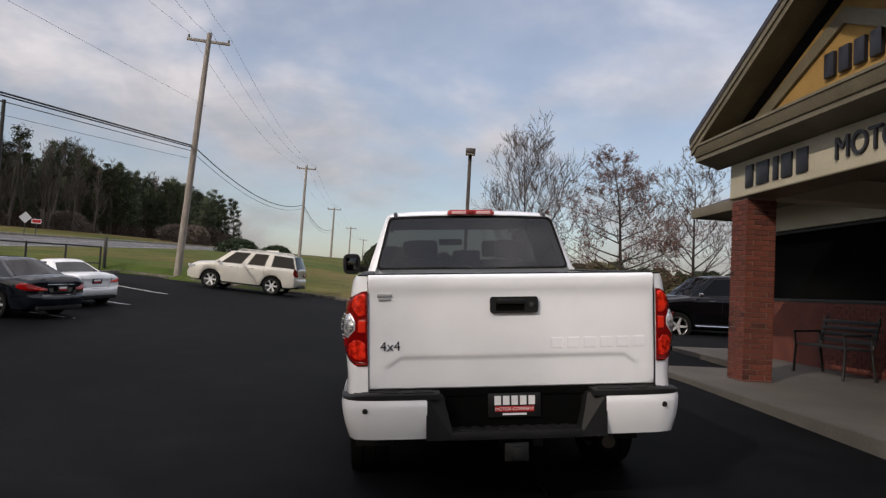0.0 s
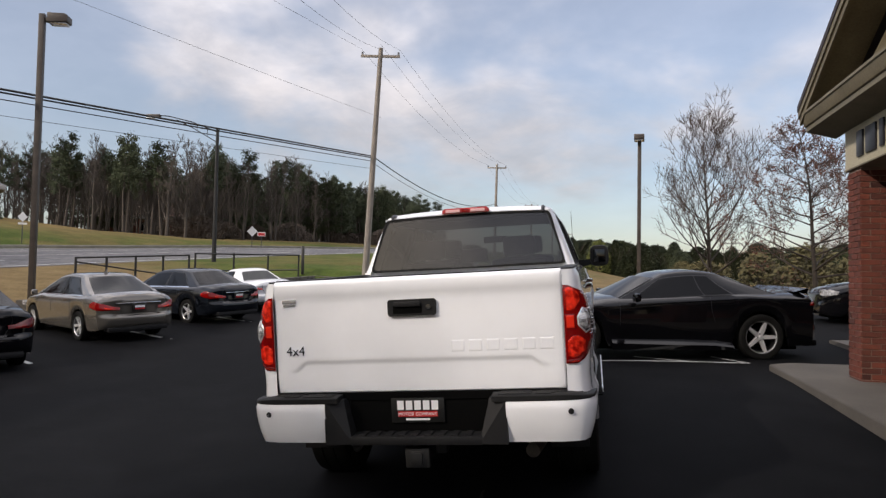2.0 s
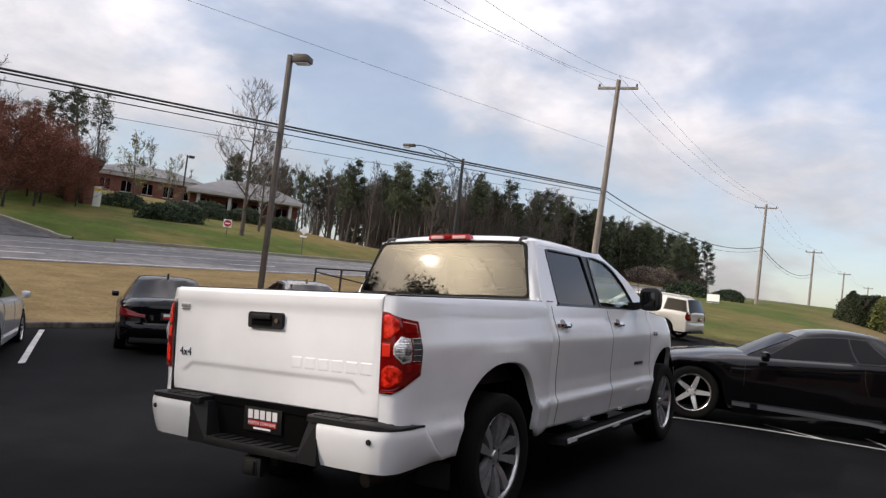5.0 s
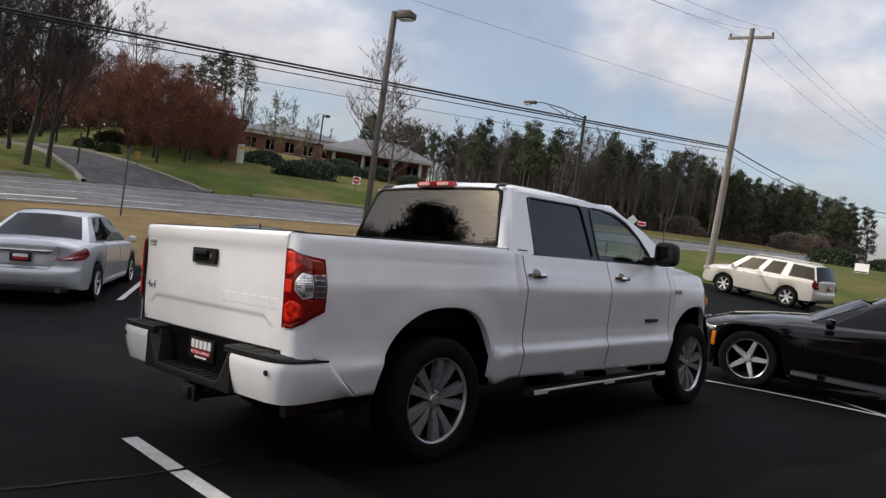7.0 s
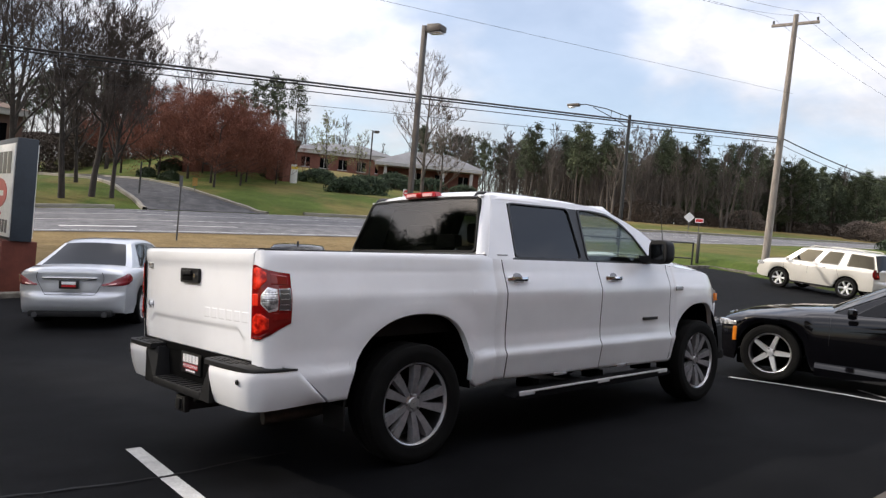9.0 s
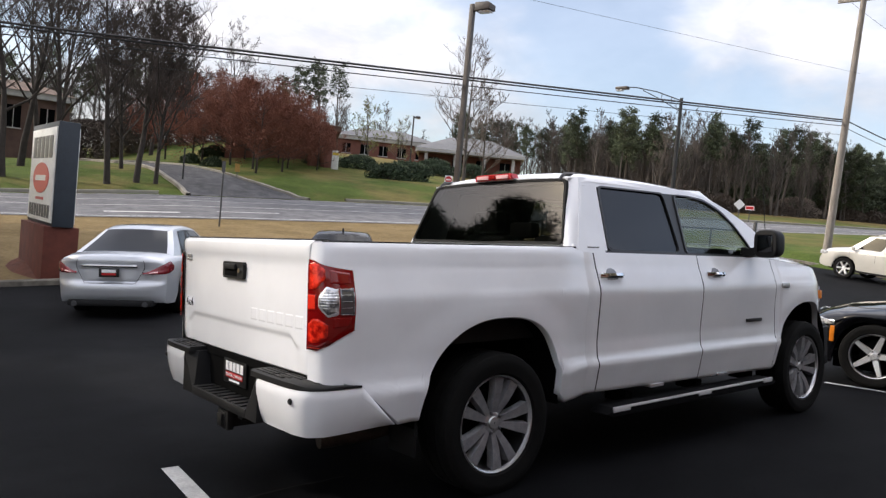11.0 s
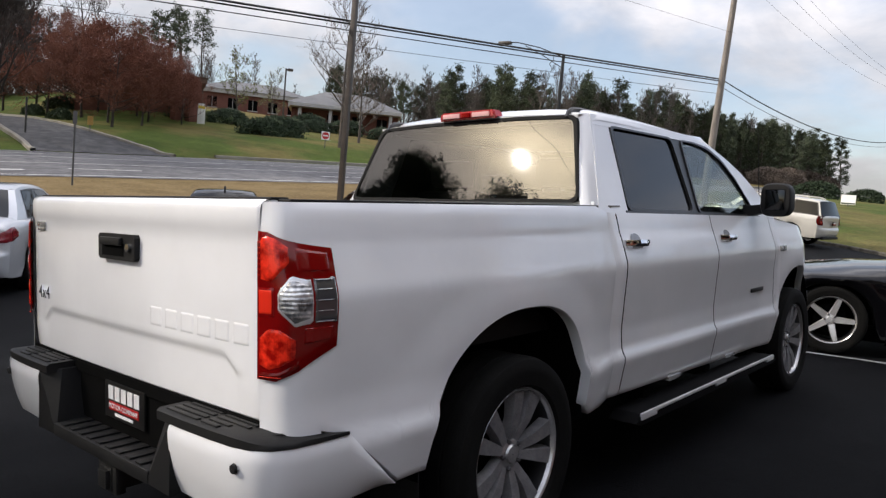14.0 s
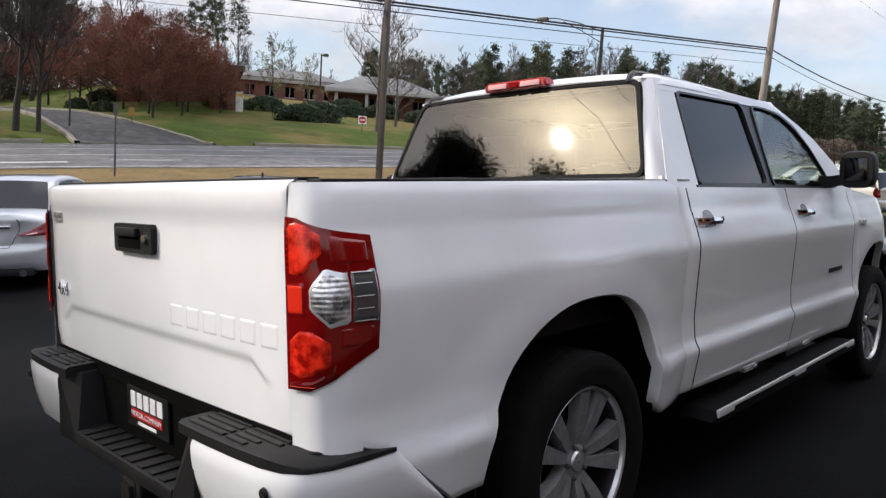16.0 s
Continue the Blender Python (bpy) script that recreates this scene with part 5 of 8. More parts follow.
for sg in (1, -1):
    bm = bmesh.new()
    add_prism(bm, [(sg * 0.56, 5.62), (sg * 0.76, 5.55), (sg * 0.835, 5.40), (sg * 0.78, 5.38), (sg * 0.56, 5.46)], 2, 0.92, 1.10)
    bmesh.ops.bevel(bm, geom=list(bm.edges), offset=0.02, segments=2, affect='EDGES')
    hl = part("headlamp", bm, HEAD_LENS, truck)
    box("side_indicator", *sorted((sg * 0.818, sg * 0.842)), 5.39, 5.44, 0.97, 1.05, AMBER_LENS, hl, 0.008)
    # mirrors
    bm = bmesh.new()
    rows = []
    for yy, sc in ((3.817, 0.80), (3.818, 0.93), (3.828, 0.985), (3.85, 1.0), (3.92, 0.98), (3.965, 0.88), (3.99, 0.70), (4.003, 0.40)):
        rows.append([(sg * (1.083 + 0.097 * sc * math.copysign(abs(math.cos(a)) ** 0.55, math.cos(a))), yy, 1.463 + 0.112 * sc * math.copysign(abs(math.sin(a)) ** 0.55, math.sin(a))) for a in (2 * math.pi * k / 28 for k in range(28))])
    v = add_grid(bm, rows, True)
    bm.faces.new(v[0])
    bm.faces.new(v[-1])
    mir = part("door_mirror", bm, BLACK_PLASTIC, truck, "black door mirror", 45)
    box("mirror_glass", *sorted((sg * 1.02, sg * 1.145)), 3.815, 3.822, 1.392, 1.534, MIRROR_DIM, mir, 0.01)
    bm = bmesh.new()
    add_prism(bm, [(0.86, 1.365), (0.90, 1.352), (1.02, 1.380), (1.02, 1.440), (0.92, 1.425), (0.86, 1.43)], 1, 3.86, 3.97)
    for v in bm.verts:
        v.co.x *= sg
    part("mirror_arm", bm, BLACK_PLASTIC, mir)
    # door handles, each with a patch where its bowl would be
    for yy in (2.10, 3.34):
        hx = side_x(yy, 1.22)
        bm = bmesh.new()
        rows = []
        for k in range(9):
            f = k / 8
            yk = lerp(yy - 0.115, yy + 0.115, f)
            bow = 0.045 * math.sin(math.pi * f) ** 0.4
            rows.append([(sg * (hx - 0.006 + bow + dx), yk, 1.222 + dz) for dx, dz in ((-0.012, -0.014), (0.006, -0.016), (0.012, 0.0), (0.006, 0.016), (-0.012, 0.014))])
        add_grid(bm, rows, True)
        hd = part("door_handle", bm, CHROME, truck, "chrome door handle")
        # flush grey half-round: the bowl's shade put into colour, no hollow is cut
        bm = bmesh.new()
        rows = []
        for k in range(9):
            yk = yy + lerp(-0.055, 0.055, k / 8)
            zt = 1.236 + 0.032 * math.sqrt(max(0.0, 1 - (2 * k / 8 - 1) ** 2))
            rows.append([(sg * (side_x(yk, z) + 0.002), yk, z) for z in (1.195, lerp(1.195, zt, 0.5), zt)])
        add_grid(bm, rows)
        part("handle_bowl", bm, SPOKE_GREY, hd)
    hx = side_x(3.75, 0.70)
    box("side_badge", *sorted((sg * (hx - 0.004), sg * (hx + 0.006))), 3.78, 4.02, 0.835, 0.862, DARK_TRIM, truck, 0.003)
    hx = side_x(4.36, 1.1)
    box("engine_badge", *sorted((sg * (hx - 0.004), sg * (hx + 0.006))), 4.30, 4.42, 1.10, 1.14, ALLOY, truck, 0.003)
    box("trim_badge", *sorted((sg * (cab_x(1.40) - 0.004), sg * (cab_x(1.40) + 0.004))), 1.95, 2.06, 1.398, 1.406, ALLOY, truck, 0.001)

# cabin
for x in (-0.40, 0.40):
    for yy, h in ((3.15, 1.50), (2.30, 1.48)):
        bm = bmesh.new()
        add_box(bm, x - 0.25, x + 0.25, yy, yy + 0.52, 0.78, 0.95, 0.05)
        add_box(bm, x - 0.25, x + 0.25, yy - 0.12, yy + 0.06, 0.90, h, 0.05)
        seat = part("seat", bm, LEATHER, truck, "dark leather seat")
        box("head_rest", x - 0.14, x + 0.14, yy - 0.10, yy + 0.02, h + 0.02, h + 0.19, LEATHER, seat, 0.04)
box("middle_head_rest", -0.12, 0.12, 2.2, 2.3, 1.46, 1.58, LEATHER, truck, 0.03)
box("dashboard", -0.78, 0.78, 3.95, 4.3, 1.0, 1.28, CABIN, truck, 0.05)
bm = bmesh.new()
add_box(bm, -0.13, 0.13, 3.72, 3.75, 1.66, 1.73, 0.015)
part("rear_view_mirror", bm, CABIN, truck)
bm = bmesh.new()
ring = [(-0.4 + 0.19 * math.cos(a), 3.82 + 0.07 * math.sin(a), 1.20 + 0.18 * math.sin(a)) for a in (2 * math.pi * k / 20 for k in range(21))]
add_tube(bm, ring, 0.016, 6, False)
part("steering_wheel", bm, CABIN, truck)
tube("radio_aerial", [(0.80, 4.42, 1.30), (0.80, 4.36, 1.55), (0.80, 4.30, 1.98)], [0.006, 0.004, 0.002], DARK_TRIM, truck, 6)

# the tail reaches back a little further, the nose less far
for ob in list(truck.children_recursive):
    if ob.name.startswith("wheel") and ob.parent == truck and "arch" not in ob.name:
        continue
    if ob.parent.name.startswith("wheel") and "arch" not in ob.parent.name:
        continue
    if ob == bumper or ob in bumper.children_recursive or ob.name.startswith(("tow_hitch", "wiring_socket", "exhaust", "mud_flap")):
        continue
    shift = ob.matrix_basis.translation.y
    if shift != 0.0:
        ob.matrix_basis = Matrix.Translation((0, stretch_y(shift) - shift, 0)) @ ob.matrix_basis
    else:
        for v in ob.data.vertices:
            v.co.y = stretch_y(v.co.y)


# ---------------------------------------------------------------- other vehicles
PROF = ((0.95, 0.0), (0.975, 0.10), (0.985, 0.30), (1.0, 0.45), (1.0, 0.66), (0.99, 0.82), (0.97, 0.93), (0.925, 1.0))
TAIL = ((0.0, 0.06), (0.05, 0.0), (0.16, -0.055), (0.30, -0.075), (0.40, -0.07), (0.445, -0.055), (0.47, -0.02), (0.50, -0.008), (0.78, 0.0), (0.90, -0.012), (0.97, -0.03), (1.0, -0.02))


def car(name, label, category, m, paint_mat, s):
    """A car with its rear at y = 0 and its nose at y = length. s: its sizes."""
    top = empty(name, m, label, category)
    L, W, H = s["length"], s["width"] / 2, s["height"]
    hubs, R = s["hubs"], s["wheel"]
    belt = lambda y: interp(y, s["belt"])
    deck = lambda y: interp(y, s["deck"])
    sill = s.get("sill", 0.24)
    bulge = s.get("bulge", 0.05)
    arch = R + s.get("arch", 0.045)

    def zb(y):
        base = interp(y, ((0, sill + 0.08), (0.25, sill + 0.02), (0.6, sill), (L - 0.6, sill), (L - 0.2, sill + 0.0), (L, sill + 0.04)))
        return arch_z(y, base, hubs, arch, R)

    def half(y):
        t = interp(y, s["plan"])
        return W * t
    RY = 0.14
    ys = {RY, L} | {lerp(RY, L, k / 44) for k in range(45)}
    for h in hubs:
        for k in range(-11, 12):
            ys.add(h + arch * math.sin(k / 11 * math.pi / 2) * 0.9995)
    ys = sorted(ys)
    ys = [y for i, y in enumerate(ys) if i == 0 or y - ys[i - 1] > 0.006]
    bm = bmesh.new()
    grid = []
    for y in ys:
        w, b0, bt, dk = half(y), zb(y), belt(y), deck(y)
        b0 = min(b0, bt - 0.12)
        right = [(w * 0.78, y, b0 + 0.05)] + [(w * a, y, lerp(b0, bt, f)) for a, f in PROF]
        right += [(w * 0.80, y, lerp(bt, dk, 0.55)), (w * 0.5, y, lerp(bt, dk, 0.9)), (0.0, y, dk)]
        ring = [(-x, yy, z) for x, yy, z in right][:-1] + right[::-1]
        grid.append(ring)
    # the nose is rounded by two shrinking caps
    base = grid[-1]
    zc = sum(p[2] for p in base) / len(base)
    for sx, sb, sz in ((0.93, 1.0, 0.10), (0.60, 1.5, 0.25)):
        grid.append([(x * sx, y + bulge * sb * (1 - abs(x) / W * 0.6) + 0.06 * smoothstep(0.30, 0.42, z) * smoothstep(0.74, 0.66, z), lerp(z, zc, sz)) for x, y, z in base])
    vs = add_grid(bm, grid)
    bm.faces.new(vs[-1][::-1])
    # the tail: a bumper that stands out, a set-back boot face, rounded corners
    zl, zt, zd = min(zb(RY), belt(RY) - 0.12), belt(RY), deck(RY)
    section = ((zl + 0.05, 0.78),) + tuple((lerp(zl, zt, f), a) for a, f in PROF)

    def tail(u, z, lift=0.0):
        """A point of the tail; past u = 1 it runs on along the side."""
        f = (z - zl) / (zt - zl)
        w = half(RY) * interp(f, [(ff, a) for a, ff in PROF])
        if abs(u) > 1:
            y = RY + (abs(u) - 1) * 0.5
            return (math.copysign(half(y) * interp(f, [(ff, a) for a, ff in PROF]) + lift, u), y, z)
        y0 = interp(f, s.get("tail", TAIL))
        e = abs(u) ** 5
        return (u * w + math.copysign(lift * e, u), lerp(y0, RY, e) - lift * (1 - e), z)
    us = [-1, -0.98, -0.94, -0.88, -0.8, -0.7, -0.55, -0.3, 0, 0.3, 0.55, 0.7, 0.8, 0.88, 0.94, 0.98, 1]
    rows = [[(u * half(RY) * 0.78, RY, zl + 0.05) for u in us]] + [[tail(u, lerp(zl, zt, k / 26)) for u in us] for k in range(27)]
    y1 = interp(1.0, s.get("tail", TAIL))
    rows.append([(u * half(RY) * 0.80, lerp(y1 + 0.012, RY, abs(u) ** 5), lerp(zt, zd, 0.55)) for u in us])
    rows.append([(u * half(RY) * 0.5, lerp(y1 + 0.05, RY, abs(u) ** 5), lerp(zt, zd, 0.9)) for u in us])
    rows.append([(u * half(RY) * 0.5, RY, lerp(zd, lerp(zt, zd, 0.9), abs(u))) for u in us])
    add_grid(bm, rows)
    body = part("body", bm, paint_mat, top, "", 38)
    # boot lid or hatch, a panel that stands a little proud
    la, lb = s.get("lid", (0.46, 0.60))
    bm = bmesh.new()
    rows = []
    for k in range(11):
        z = lerp(zl + 0.49 * (zt - zl), zl + 0.985 * (zt - zl), k / 10)
        hw = lerp(la, lb, smoothstep(0, 0.8, k / 10))
        rows.append([tail(lerp(-hw, hw, i / 14), z, -0.004 if i in (0, 14) or k in (0, 10) else 0.007) for i in range(15)])
    add_grid(bm, rows)
    part("boot_lid", bm, paint_mat, top, "", 30)
    if s.get("seam"):
        lo, hi = zl + 0.47 * (zt - zl), zl + 0.985 * (zt - zl)
        edge = [tail(-lerp(la, lb, smoothstep(0, 0.8, k / 8)), lerp(lo, hi, k / 8), 0.006) for k in range(8, 0, -1)]
        edge += [tail(lerp(-la + 0.04, la - 0.04, k / 8), lo - 0.012, 0.006) for k in range(9)]
        edge += [tail(lerp(la, lb, smoothstep(0, 0.8, k / 8)), lerp(lo, hi, k / 8), 0.006) for k in range(1, 9)]
        tube("boot_seam", edge, 0.0042, DARK_TRIM, top, 4)
    # greenhouse
    c = s["cabin"]

    def gx(v):
        return lerp(c["wb"], c["wr"], v) * W - 0.0

    def gy(u, v):
        """u 0..1 from the back to the front, v 0..1 up."""
        yr = lerp(c["rear"][0], c["rear"][1], v ** c.get("bow", 1.0))
        yf = lerp(c["front"][0], c["front"][1], v ** 1.05)
        return lerp(yr, yf, u)

    def gz(u, v):
        zbelt = belt(gy(u, 0)) - 0.01
        return lerp(zbelt, H - 0.06 - c.get("drop", 0.05) * (2 * u - 0.9) ** 2, v)
    bm = bmesh.new()
    grid = []
    nU = 18
    for k in range(nU + 1):
        u = k / nU
        row = []
        zt = gz(u, 1)
        y1 = gy(u, 1)
        xw = gx(1)
        for x, dz in ((-1.0, -0.012), (-0.97, 0.018), (-0.88, 0.038), (-0.6, 0.052), (0, 0.06), (0.6, 0.052), (0.88, 0.038), (0.97, 0.018), (1.0, -0.012)):
            e = smoothstep(0, 0.12, u) * smoothstep(1, 0.88, u)
            row.append((x * xw, y1, zt + dz * (0.25 + 0.75 * e)))
        grid.append(row)
    add_grid(bm, grid)
    part("roof", bm, s.get("roof_mat", paint_mat), top, "", 40)

    def side_quad(nm, u0, u1, v0, v1, mat, lift, n=8, cut=None):
        for sg in (1, -1):
            b = bmesh.new()
            rows = []
            for i in range(n + 1):
                rr = []
                for j in range(5):
                    v = lerp(v0, v1, j / 4)
                    ua, ub = (u0, u1) if cut is None else cut(v)
                    u = lerp(ua, ub, i / n)
                    rr.append((sg * (gx(v) + lift), gy(u, v), gz(u, v)))
                rows.append(rr)
            add_grid(b, rows)
            part(nm, b, mat, top)
    side_quad("side_frame", 0, 1, 0, 1.0, paint_mat, 0.0, 16)
    for a, b in c["windows"]:
        side_quad("window_seal", a - 0.012, b + 0.012, 0.055, 0.935, DARK_TRIM, 0.004, 8)
        side_quad("side_window", a, b, 0.10, 0.90, s.get("glass", GLASS_CAR), 0.008, 8)
    if c.get("trim"):
        side_quad("window_trim", c["windows"][0][0] - 0.01, c["windows"][-1][1] + 0.01, 0.04, 0.10, CHROME, 0.009, 8)
    for nm, u, d in (("rear_window", 0.0, -1), ("windscreen", 1.0, 1)):
        wide = s.get("glass_w", 0.955) if d < 0 else 0.955
        for f0, f1, mat, lift, nmx in ((0.0, 1.0, paint_mat if wide < 0.9 else DARK_TRIM, 0.0, "window_surround"), (0.05, 0.965, s.get("glass", GLASS_CAR), 0.008, nm)):
            b = bmesh.new()
            rows = []
            for i in range(9):
                x = lerp(-1, 1, i / 8) * (1.0 if lift == 0 else wide)
                rr = []
                for j in range(7):
                    v = lerp(f0, f1, j / 6)
                    rr.append((x * gx(v), gy(u, v) + d * (c.get("curve", 0.10) * (1 - x * x) + lift), gz(u, v) + lift * 0.8 + 0.035 * (1 - x * x) * v))
                rows.append(rr)
            add_grid(b, rows)
            part(nmx, b, mat, top)
    # door seams down the flanks
    for yd in s.get("seams", (1.45, 2.55, 3.50)):
        if yd > L - 1.0:
            continue
        for sg in (1, -1):
            bm = bmesh.new()
            w, b0, bt = half(yd), max(zb(yd), sill + 0.08), belt(yd)
            line = [(sg * (w * interp((z - b0) / (bt - b0), [(ff, a) for a, ff in PROF]) + 0.0005), yd - 0.10 * smoothstep(0.75, 0.2, (z - b0) / (bt - b0)) * (yd < 2), z) for z in (lerp(b0 + 0.03, bt, k / 9) for k in range(10))]
            add_tube(bm, line, 0.0045, 4, False)
            part("door_seam", bm, DARK_TRIM, top)
    # wheels
    for h in hubs:
        for sg in (1, -1):
            wheel(top, sg * (W - 0.115), h, R, R, 0.215, s["rim"], s["style"], sg, s.get("rim_mat", ALLOY_BRIGHT))
            bm = bmesh.new()
            rows = []
            for k in range(13):
                a = math.pi * k / 12
                rows.append([(sg * xx, h + rr * math.cos(a), R + rr * math.sin(a)) for xx, rr in ((W * 0.97, arch + 0.004), (W * 0.62, arch), (W * 0.6, arch * 0.2))])
            add_grid(bm, rows)
            part("wheel_arch_liner", bm, WELL, top)
    # lamps, plate, handles, mirrors
    for sg in (1, -1):
        for nm, boxes, mat in s["lamps"]:
            x0, x1, y0, y1, z0, z1 = boxes
            rear = y0 < 1
            if rear:
                bm = bmesh.new()
                rows = []
                end = 1.0 + s.get("wrap", 0.30) * 2
                for k in range(19):
                    f = k / 18
                    u = lerp(x0 / W, end, f)
                    tip = smoothstep(0.0, 0.55, f)
                    zh = lerp(lerp(z0, z1, s.get("tip", 0.35)), z1, tip) - (z1 - z0) * 0.30 * smoothstep(0.75, 1.0, f)
                    zo = z0 + (z1 - z0) * 0.25 * smoothstep(0.6, 1.0, f)
                    rows.append([tail(sg * u, lerp(zo, zh, j / 6), -0.006 if j in (0, 6) or k in (0, 18) else 0.014) for j in range(7)])
                add_grid(bm, rows)
                lamp = part(nm, bm, mat, top, "", 50)
                bm = bmesh.new()
                rows = []
                for k in range(9):
                    u = lerp(x0 / W + 0.10, min(0.86, x0 / W + 0.45), k / 8)
                    zh = lerp(lerp(z0, z1, s.get("tip", 0.35)), z1, smoothstep(0.0, 0.55, (u - x0 / W) / (end - x0 / W)))
                    rows.append([tail(sg * u, lerp(lerp(z0, zh, 0.18), lerp(z0, zh, 0.5), j / 3), 0.009 if j in (0, 3) or k in (0, 8) else 0.018) for j in range(4)])
                add_grid(bm, rows)
                part("lamp_cell", bm, s.get("cell", RED_BRIGHT), lamp, "", 50)
                continue
            bm = bmesh.new()
            path = []
            for k in range(6):
                x = lerp(x0, W * 0.84, k / 5)
                path.append((x, L + bulge * (1 - x / W * 0.6) + 0.015))
            for k in range(1, 7):
                yy = L - lerp(0.0, 0.30, k / 6)
                path.append((half(yy) * 0.985 + 0.012, yy))
            rows = []
            for k, (x, yy) in enumerate(path):
                f = k / (len(path) - 1)
                lift = s.get("lamp_sweep", 0.02) * f
                taper = lerp(0.85, 1.0, min(1, f * 3)) * (1 - 0.45 * smoothstep(0.6, 1.0, f))
                zc, hz = (z0 + z1) / 2 + lift, (z1 - z0) / 2 * taper
                rows.append([(sg * (x - 0.03), yy + (0.03 if rear else -0.03), zc - hz), (sg * x, yy, zc - hz * 0.92), (sg * (x + 0.004), yy, zc), (sg * x, yy, zc + hz * 0.92), (sg * (x - 0.03), yy + (0.03 if rear else -0.03), zc + hz)])
            add_grid(bm, rows)
            part(nm, bm, mat, top, "", 60)
        ym = lerp(c["front"][0], c["front"][1], 0.25) - 0.12
        bm = bmesh.new()
        add_box(bm, *sorted((sg * W * 0.97, sg * (W + 0.13))), ym - 0.05, ym + 0.06, belt(ym) - 0.01, belt(ym) + 0.12, 0.048)
        part("door_mirror", bm, s.get("mirror_mat", paint_mat), top)
        for yd in s.get("handles", ()):
            box("door_handle", *sorted((sg * (half(yd) * 0.955), sg * (half(yd) * 0.955 + 0.035))), yd - 0.09, yd + 0.09, belt(yd) - 0.13, belt(yd) - 0.10, s.get("handle_mat", paint_mat), top, 0.01)
    pz, py = s["plate"]
    py = tail(0, pz)[1] - 0.012
    pl = box("licence_plate", -0.155, 0.155, py - 0.012, py + 0.02, pz - 0.07, pz + 0.07, PLATE_BLACK, top, 0.004)
    box("plate_bar", -0.11, 0.11, py - 0.015, py - 0.011, pz + 0.002, pz + 0.05, PLATE_WHITE, pl, 0.0)
    box("plate_ribbon", -0.11, 0.11, py - 0.015, py - 0.011, pz - 0.04, pz - 0.008, PLATE_RED, pl, 0.0)
    # lower rear valance
    bm = bmesh.new()
    add_box(bm, -W * 0.72, W * 0.72, -0.04, 0.25, sill - 0.01, sill + 0.09, 0.03)
    part("rear_valance", bm, BLACK_PLASTIC, top)
    for x in s.get("exhaust", ()):
        tube("exhaust_tip", [(x, -0.05, sill + 0.03), (x, 0.2, sill + 0.03)], 0.045, ALLOY_DARK, top, 12)
    box("underbody", -W * 0.74, W * 0.74, 0.3, L - 0.3, sill - 0.06, sill + 0.12, WELL, top, 0.02)
    for sg in (1, -1):
        bm = bmesh.new()
        add_box(bm, *sorted((sg * 0.1, sg * 0.6)), c["front"][1] - 0.55, c["front"][1] - 0.40, 0.5, H - 0.35, 0.05)
        add_box(bm, *sorted((sg * 0.22, sg * 0.48)), c["front"][1] - 0.55, c["front"][1] - 0.45, H - 0.37, H - 0.2, 0.04)
        part("seat", bm, CABIN, top)
    for x0, x1, z0, z1 in s.get("chrome", ()):
        box("chrome_strip", x0, x1, tail(0, z0)[1] - 0.035, tail(0, z0)[1] + 0.02, z0, z1, CHROME, top, 0.005)
    if s.get("fin"):
        prism("roof_fin_aerial", [(c["rear"][1] + 0.15, H - 0.02), (c["rear"][1] + 0.36, H - 0.02), (c["rear"][1] + 0.18, H + 0.06)], 0, -0.02, 0.02, s.get("roof_mat", paint_mat), top, 0.004)
    return top


RED_SILVER = material("wine_red_lamp_lens", (0.17, 0.012, 0.018), 0.12, 0.0, 0.6, 0.4)
GLASS_SILVER = tinted_glass("grey_sedan_glass", (0.10, 0.105, 0.11), 0.0, 0.05)
GLASS_BLACK = tinted_glass("near_black_tinted_glass", (0.02, 0.021, 0.023), 0.0, 0.03)
GLASS_CAR = tinted_glass("car_window_glass", (0.16, 0.17, 0.17))
SEDAN = dict(length=4.86, width=1.83, height=1.47, hubs=(1.02, 3.82), wheel=0.325, rim=0.225, style="many",
             belt=((0, 0.80), (0.10, 0.92), (0.5, 0.98), (1.6, 0.96), (3.4, 0.93), (4.2, 0.84), (4.7, 0.70), (4.86, 0.60)),
             deck=((0, 0.88), (0.08, 1.03), (0.3, 1.08), (0.9, 1.06), (3.4, 1.02), (3.7, 1.0), (4.4, 0.88), (4.75, 0.74), (4.86, 0.64)),
             plan=((0, 0.86), (0.15, 0.93), (0.6, 0.985), (1.2, 1.0), (3.6, 1.0), (4.3, 0.95), (4.65, 0.86), (4.86, 0.70)),
             cabin=dict(wb=0.90, wr=0.63, rear=(0.55, 1.35), front=(3.72, 2.82), windows=((0.16, 0.50), (0.53, 0.90)), bow=0.85, curve=0.14),
             lamps=(("tail_lamp", (0.46, 0.86, -0.04, 0.10, 0.70, 0.885), RED_SMOOTH), ("head_lamp", (0.50, 0.84, 4.62, 4.80, 0.58, 0.70), CLEAR_LENS)),
             plate=(0.74, 0), handles=(2.1, 3.05), chrome=((-0.45, 0.45, 0.84, 0.86),), bulge=0.05, glass_w=0.87, seam=True)


def variant(base, **kw):
    d = dict(base)
    d.update(kw)
    return d


